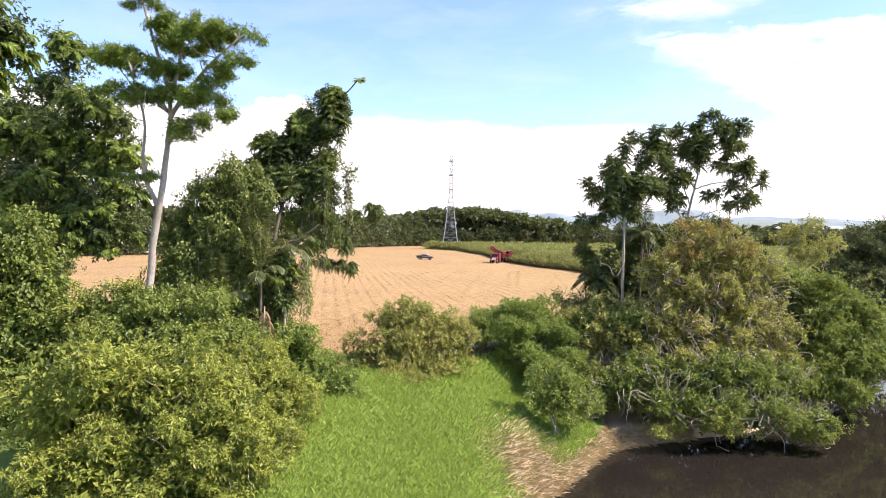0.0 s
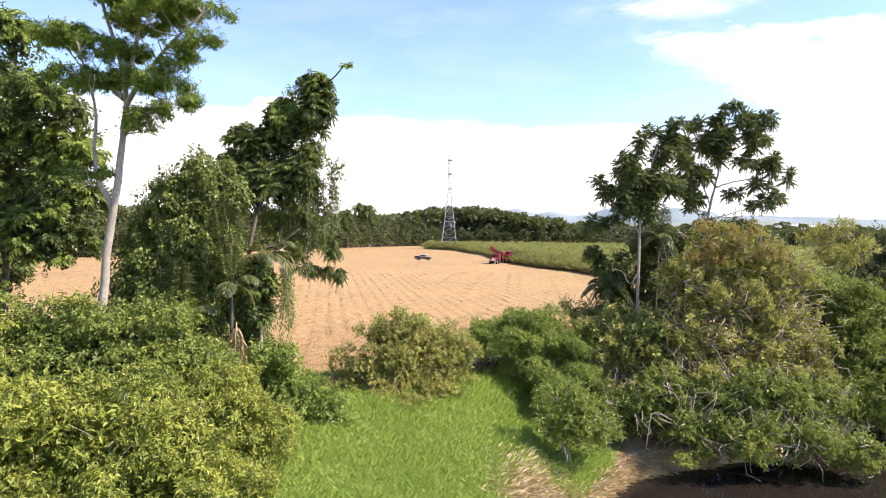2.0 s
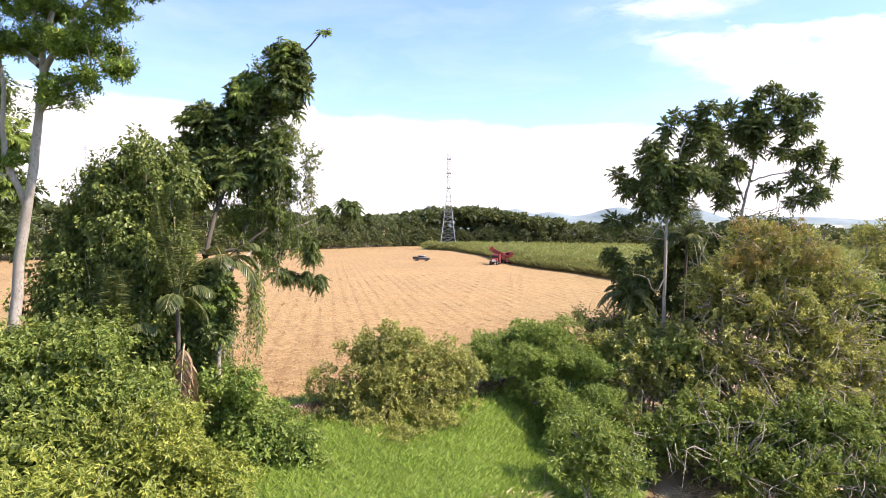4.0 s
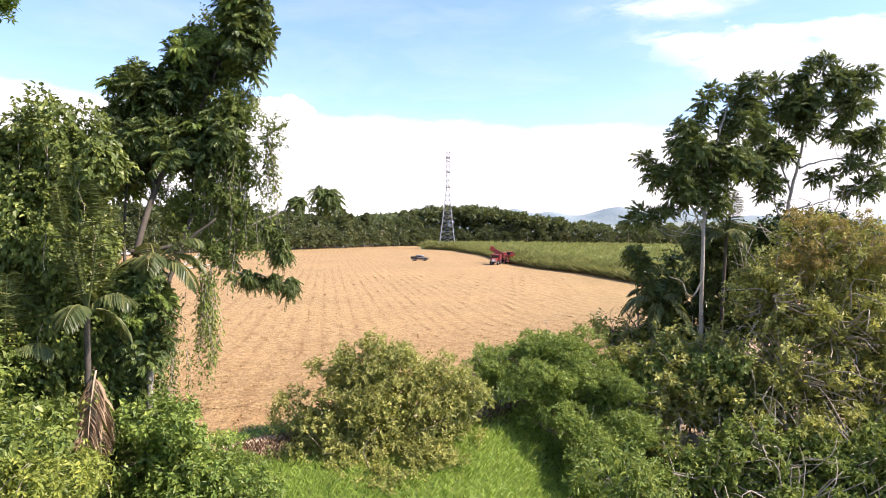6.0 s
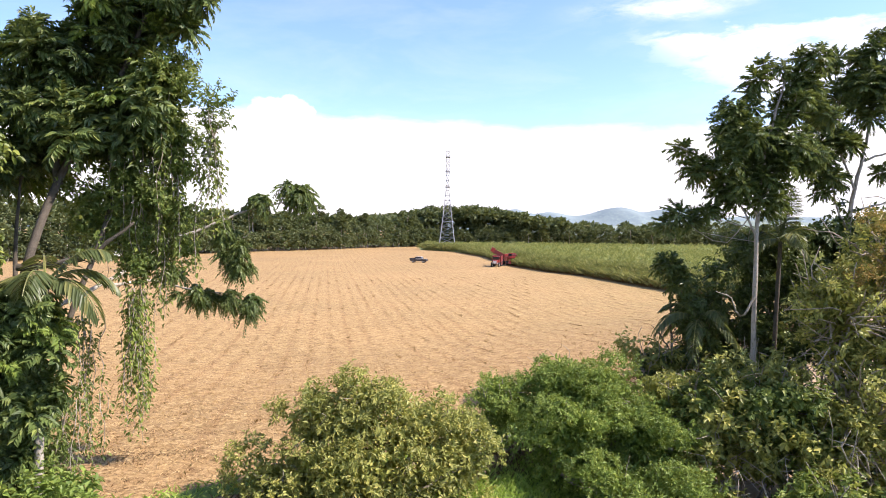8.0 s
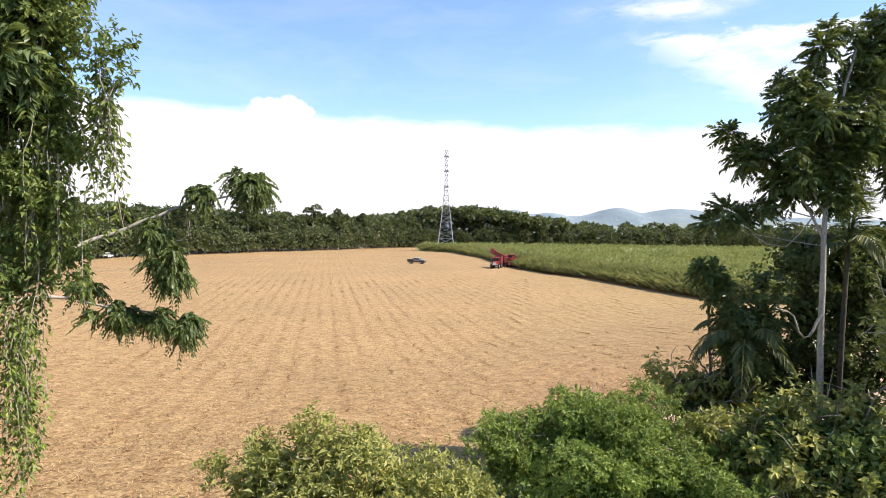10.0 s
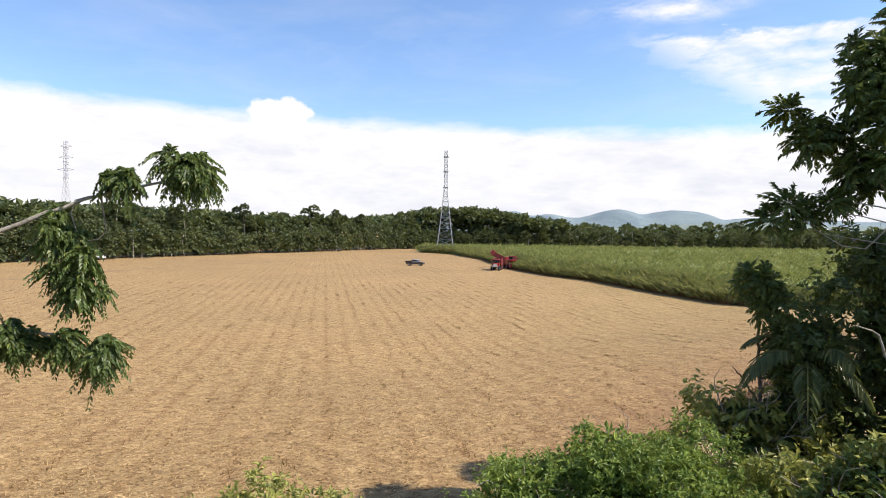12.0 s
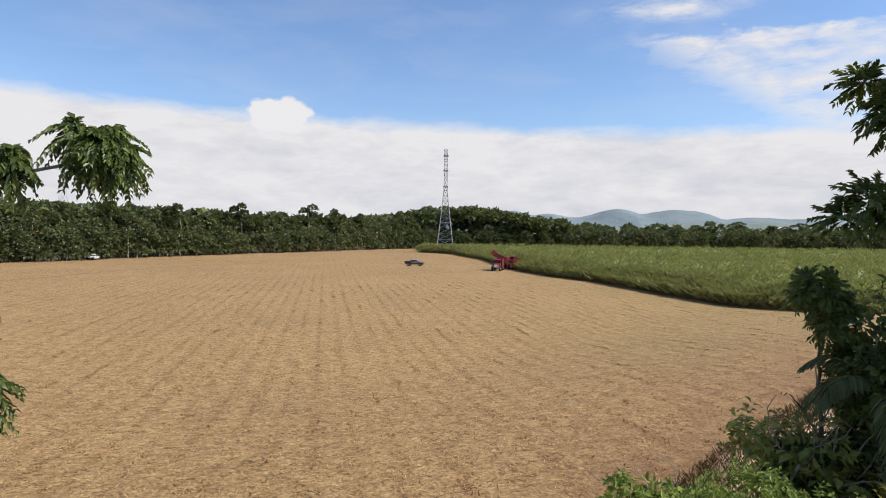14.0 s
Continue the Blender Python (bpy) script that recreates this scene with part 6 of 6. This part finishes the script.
build_mast(-1.9, 326, 47.1, 8.4, 1.4, "tall pale grey steel lattice tower in the cane", 0.13, levels=19)
build_mast(-236.5, 420, 62.6, 8, 1.8, "distant steel lattice pylon with cross arms, coloured pale for haze", 0.11, True, "lattice_pylon", metal=HAZE_STEEL)


# ---- vehicles ----
def box(bm, cx, cy, cz, sx, sy, sz, m=Matrix(), taper=0.0):
    r = bmesh.ops.create_cube(bm, size=1)
    for v in r["verts"]:
        up = v.co.z > 0
        v.co = m @ Vector((cx + v.co.x * sx * (1 - taper * up), cy + v.co.y * sy * (1 - taper * up), cz + v.co.z * sz))
    return r["verts"]


def soft_box(name, mat, spec, m, bevel=0.06):
    bm = bmesh.new()
    for s in spec:
        box(bm, *s)
    bmesh.ops.bevel(bm, geom=list(bm.edges), offset=bevel, segments=2, affect="EDGES", profile=0.6)
    bmesh.ops.transform(bm, matrix=m, verts=bm.verts)
    return bm_mesh(bm, name, mat)


def wheel(parent, m, x, y, r, w, rim_mat=GREY_PAINT):
    """Tyre and rim with the axle along y."""
    bm = bmesh.new()
    rings = [(0.62, -0.5), (0.92, -0.5), (1.0, -0.32), (1.0, 0.32), (0.92, 0.5), (0.62, 0.5)]
    loops = []
    for k, o in rings:
        loops.append([bm.verts.new((x + r * k * math.cos(a), y + w * o, r + r * k * math.sin(a))) for a in np.linspace(0, 2 * math.pi, 18, endpoint=False)])
    for a, b in zip(loops, loops[1:] + loops[:1]):
        for i in range(18):
            bm.faces.new((a[i], a[(i + 1) % 18], b[(i + 1) % 18], b[i]))
    bmesh.ops.recalc_face_normals(bm, faces=bm.faces)
    bmesh.ops.transform(bm, matrix=m, verts=bm.verts)
    wh = part("wheel", bm_mesh(bm, "wheel", RUBBER, True), parent)
    bm = bmesh.new()
    bmesh.ops.create_cone(bm, segments=18, radius1=r * 0.64, radius2=r * 0.64, depth=w * 0.8, cap_ends=True, matrix=m @ Matrix.Translation((x, y, r)) @ Matrix.Rotation(radians(90), 4, "X"))
    part("rim", bm_mesh(bm, "rim", rim_mat), wh)


def build_ute(x, y, yaw, body_mat, label, name="utility_truck", tray=True, cab_mat=None):
    m = pose(x, y, lie_at(x, y), 0, 0, yaw)
    car = thing(name, x, y, lie_at(x, y), label, "pickup truck")
    part("body", soft_box("body", body_mat, [(0.1, 0, 0.72, 5.0, 1.78, 0.55), (1.75, 0, 0.98, 1.45, 1.66, 0.24)], m, 0.09), car)
    part("cab", soft_box("cab", cab_mat or body_mat, [(0.30, 0, 1.42, 1.95, 1.60, 0.66, Matrix(), 0.16)], m, 0.08), car)
    part("windscreen", soft_box("windscreen", GLASS, [(1.17, 0, 1.40, 0.10, 1.36, 0.42)], m @ Matrix.Translation((1.17, 0, 1.4)) @ Matrix.Rotation(radians(-22), 4, "Y") @ Matrix.Translation((-1.17, 0, -1.4)), 0.02), car)
    for s in (1, -1):
        part("side_window", soft_box("side_window", GLASS, [(0.30, s * 0.765, 1.44, 1.45, 0.03, 0.36)], m, 0.01), car)
    if tray:
        part("tray", soft_box("tray", BLACK_METAL, [(-1.65, 0, 0.98, 1.75, 1.82, 0.10), (-1.65, 0.89, 1.15, 1.75, 0.05, 0.28), (-1.65, -0.89, 1.15, 1.75, 0.05, 0.28), (-2.5, 0, 1.15, 0.05, 1.8, 0.28), (-0.78, 0, 1.35, 0.06, 1.7, 0.7)], m, 0.015), car)
    part("bumper", soft_box("bumper", BLACK_METAL, [(2.62, 0, 0.62, 0.18, 1.75, 0.28)], m, 0.05), car)
    for s in (1, -1):
        part("headlight", soft_box("headlight", GLASS, [(2.58, s * 0.66, 0.90, 0.06, 0.34, 0.18)], m, 0.02), car)
        for wx in (1.65, -1.45):
            wheel(car, m, wx, s * 0.80, 0.37, 0.25)
    return car


build_ute(-9.4, 208.5, -14, DARK_PAINT, "dark pickup truck with silver cab on the stubble", cab_mat=GREY_PAINT)
build_ute(-104.0, 219.5, -78, WHITE_PAINT, "white pickup truck parked below the woods")


def build_harvester(x, y, yaw):
    m = pose(x, y, lie_at(x, y), 0, 0, yaw)
    h = thing("cane_harvester", x, y, lie_at(x, y), "red sugar cane harvester with raised elevator boom", "harvester")
    part("body", soft_box("body", RED_PAINT, [(-0.6, 0, 1.75, 4.6, 2.3, 1.5), (-2.2, 0, 2.6, 1.6, 2.0, 0.9)], m, 0.12), h)
    part("chassis", soft_box("chassis", BLACK_METAL, [(-0.2, 0, 0.85, 5.6, 2.0, 0.5)], m, 0.06), h)
    part("cab", soft_box("cab", RED_PAINT, [(2.0, 0, 2.3, 1.3, 1.7, 0.5), (2.0, 0, 3.35, 1.45, 1.8, 0.16)], m, 0.05), h)
    part("cab_glass", soft_box("cab_glass", GLASS, [(2.0, 0, 2.92, 1.2, 1.6, 0.75)], m, 0.05), h)
    for s in (1, -1):
        part("crop_divider", soft_box("crop_divider", RED_PAINT, [(3.3, s * 0.95, 1.0, 2.0, 0.5, 0.9, Matrix(), 0.35)], m, 0.08), h, "red crop divider")
        wheel(h, m, 1.4, s * 1.2, 0.62, 0.45, RED_PAINT)
        wheel(h, m, -2.2, s * 1.2, 0.85, 0.55, RED_PAINT)
    boom = m @ Matrix.Translation((-2.4, 0, 1.9)) @ Matrix.Rotation(radians(256), 4, "Z") @ Matrix.Rotation(radians(-27), 4, "Y")
    part("elevator", soft_box("elevator", DARK_RED, [(2.2, 0.5, 0, 4.5, 0.12, 1.15), (2.2, -0.5, 0, 4.5, 0.12, 1.15), (2.2, 0, -0.35, 4.5, 1.0, 0.1)], boom, 0.03), h)
    part("elevator_hood", soft_box("elevator_hood", RED_PAINT, [(4.6, 0, 0.2, 1.1, 1.3, 1.25)], boom, 0.08), h)
    part("topper", soft_box("topper", DARK_RED, [(3.6, 0, 3.0, 1.8, 0.16, 0.16), (4.5, 0, 2.9, 0.5, 1.3, 0.5)], m, 0.05), h)
    return h


build_harvester(16.4, 200.0, -79)


def build_tractor(x, y, yaw):
    m = pose(x, y, lie_at(x, y), 0, 0, yaw)
    t = thing("haulout_truck", x, y, lie_at(x, y), "red and white cane haulout truck beside the harvester", "truck")
    part("bonnet", soft_box("bonnet", RED_PAINT, [(1.5, 0, 1.35, 1.7, 1.1, 0.9)], m, 0.10), t)
    part("grille", soft_box("grille", WHITE_PAINT, [(2.38, 0, 1.30, 0.08, 0.9, 0.7)], m, 0.02), t)
    part("cab", soft_box("cab", RED_PAINT, [(0.1, 0, 1.5, 1.5, 1.6, 0.8), (0.1, 0, 2.75, 1.6, 1.7, 0.14)], m, 0.06), t)
    part("cab_glass", soft_box("cab_glass", GLASS, [(0.1, 0, 2.28, 1.35, 1.5, 0.8)], m, 0.05), t)
    part("bin", soft_box("bin", DARK_RED, [(-2.9, 1.1, 2.0, 4.2, 0.1, 1.8), (-2.9, -1.1, 2.0, 4.2, 0.1, 1.8), (-2.9, 0, 1.15, 4.2, 2.2, 0.12), (-0.85, 0, 2.0, 0.1, 2.2, 1.8), (-4.95, 0, 2.0, 0.1, 2.2, 1.8)], m, 0.03), t)
    part("chassis", soft_box("chassis", BLACK_METAL, [(-1.2, 0, 0.85, 6.4, 0.9, 0.3)], m, 0.05), t)
    for s in (1, -1):
        part("headlight", soft_box("headlight", WHITE_PAINT, [(2.38, s * 0.62, 1.1, 0.1, 0.24, 0.24)], m, 0.03), t)
        wheel(t, m, 1.6, s * 0.95, 0.62, 0.42, WHITE_PAINT)
        wheel(t, m, -2.2, s * 0.95, 0.72, 0.45, RED_PAINT)
        wheel(t, m, -3.9, s * 0.95, 0.72, 0.45, RED_PAINT)
    return t


build_tractor(12.1, 191.5, 258)


# ---- low growth ----
def scatter(name, n, xr, yr, keep, leaf, width, mat, seed, label, category, lean=0.5, bend=0.35, lift=1.0, weight=None, z0=0.0):
    """Single blades standing on the ground wherever keep(x, y, rng) allows."""
    rng = np.random.default_rng(seed)
    x = xr[0] + rng.random(n) * (xr[1] - xr[0])
    y = yr[0] + (rng.random(n) ** (weight or 1.0)) * (yr[1] - yr[0])
    k = keep(x, y, rng)
    x, y = x[k], y[k]
    m = len(x)
    pos = np.stack([x, y, lie(x, y) + z0], -1)
    d = rand_dirs(m, rng)
    d[:, 2] = 0
    axis = unit(d) * lean * (0.3 + rng.random((m, 1))) + np.array([0, 0, lift])
    s = leaf * (0.5 + 0.8 * rng.random(m))
    v, t = diamond_arrays(pos, axis, unit(d) * -1 + rand_dirs(m, rng) * 0.7 + [0, 0, 0.2], s, np.full(m, width) * (0.7 + 0.6 * rng.random(m)), bend)
    tagged(new(name, mesh_from(name, v, t, mat)), label, category, kind="stuff")


def on_bank(x, y, rng):
    s = y - shore(x)
    dry = np.exp(-(((x - 4.2) / 1.6) ** 2 + ((y - 32.2) / 2.6) ** 2))
    return (s > 0.4) & (y < field_edge(x) - 3.6 + 0.8 * rng.random(len(x))) & (rng.random(len(x)) > dry * 1.3)


def on_dry(x, y, rng):
    s = y - shore(x)
    dry = np.exp(-(((x - 4.2) / 1.6) ** 2 + ((y - 32.2) / 2.6) ** 2))
    return (s > -0.1) & (rng.random(len(x)) < np.maximum(dry * 1.2, (s < 0.9) * 0.8)) & (y < 45)


def on_headland(x, y, rng):
    d = y - field_edge(x)
    return (d > -1.3) & (d < 1.4) & (rng.random(len(x)) < 0.8 * np.exp(-((d + 0.3) / 0.7) ** 2))


def on_margin(x, y, rng):
    d = y - field_edge(x)
    near = (d > -4.4 + 0.9 * rng.random(len(x))) & (d < -1.9 + 0.4 * rng.random(len(x)) + 2.2 * (x > 7))
    return near


def on_field_patch(x, y, rng):
    d = y - field_edge(x)
    stray = (d > 0) & (rng.random(len(x)) < 0.12 * np.exp(-d / 3.0) * (np.sin(x * 0.9) * np.sin(y * 1.1 + x) > 0))
    patch = (d > 0) & (rng.random(len(x)) < 0.75 * np.exp(-((x + 10.8) / 2.0) ** 2 - ((y - 44.6) / 0.6) ** 2) + 0.6 * np.exp(-((x + 8.0) / 0.9) ** 2 - ((y - 45.0) / 0.35) ** 2))
    return stray | patch


scatter("bank_grass", 210000, (-14, 8), (14, 47), on_bank, 0.25, 0.0125, LEAF_GRASS, 501, "tall bright green grass on the creek bank", "grass", 0.6, 0.3)
scatter("margin_grass", 26000, (-26, 2), (33, 50), on_headland, 0.3, 0.02, LEAF_GRASS, 502, "short green grass on the headland", "grass", 0.9, 0.35)
scatter("dry_grass", 200000, (0, 14), (26, 45), on_dry, 0.46, 0.008, DRY_GRASS, 503, "bleached dry reed grass fringing the water", "grass", 1.5, 0.25, 0.55)
scatter("field_margin_weeds", 240000, (-20, 30), (34, 78), on_margin, 0.30, 0.018, RED_GRASS, 505, "reddish brown seeding weeds along the field margin", "weeds", 0.5, 0.2)
scatter("field_weeds", 160000, (-20, 16), (38, 66), on_field_patch, 0.11, 0.02, RED_GRASS, 506, "low reddish weeds in patches on the stubble", "weeds", 0.9, 0.3, 0.6)


def build_straw():
    """Cane trash lying on the near part of the field, in loose windrows."""
    rng = np.random.default_rng(507)
    n = 520000
    x = -40 + rng.random(n) * 76
    y = 40 + rng.random(n) * 75
    k = (y > field_edge(x) + 0.3 * rng.random(n)) & (rng.random(n) < np.exp(-np.maximum(y - 52, 0) / 18) * 0.9)
    k &= rng.random(n) > 0.6 * np.exp(-np.maximum(y - field_edge(x), 0) / 8) * (0.4 + 0.6 * (x > 1))
    x, y = x[k], y[k]
    m = len(x)
    pos = np.stack([x, y, lie(x, y) + 0.01 + 0.03 * rng.random(m)], -1)
    d = rand_dirs(m, rng)
    d[:, 2] = 0.03 + 0.55 * rng.random(m) ** 2
    s = 0.06 + 0.16 * rng.random(m)
    v, t = diamond_arrays(pos, d, np.array([0, 0, 1.0]) + rand_dirs(m, rng) * 0.5, s, 0.018 + 0.026 * rng.random(m), 0.03)
    tagged(new("cane_trash", mesh_from("cane_trash", v, t, STRAW)), "pale dry cane trash strewn over the field", "straw", kind="stuff")


build_straw()


def build_stubble():
    """Cut cane stools in broken rows along the field."""
    rng = np.random.default_rng(509)
    n = 42000
    row = np.round((-70 + rng.random(n) * 150) / ROW_GAP) * ROW_GAP + 0.4
    along = 40 + rng.random(n) ** 1.2 * 110
    along = along[:n]
    c, s_ = math.cos(ROW_YAW), math.sin(ROW_YAW)
    x = row * c - along * s_ + rng.normal(size=n) * 0.12
    y = row * s_ + along * c
    gap = np.sin(row * 3.1 + along * 0.31) + np.sin(along * 0.9 + row) + rng.normal(size=n) * 0.8
    k = (y > field_edge(x) + 1) & (gap > 1.1) & (x < cane_edge(np.clip(y, 84, 328)) - 1)
    x, y = np.repeat(x[k], 3), np.repeat(y[k], 3)
    m = len(x)
    pos = np.stack([x + rng.normal(size=m) * 0.07, y + rng.normal(size=m) * 0.07, lie(x, y) - 0.02], -1)
    size = 0.05 + 0.10 * rng.random(m)
    v, t = diamond_arrays(pos, np.array([0, 0, 1.0]) + rand_dirs(m, rng) * 0.7, rand_dirs(m, rng) + [0, -1, 0], size, np.full(m, 0.05), 0.1)
    tagged(new("cane_stubble", mesh_from("cane_stubble", v, t, STUBBLE)), "brown cut cane stubble in broken rows", "stubble", kind="stuff")


build_stubble()
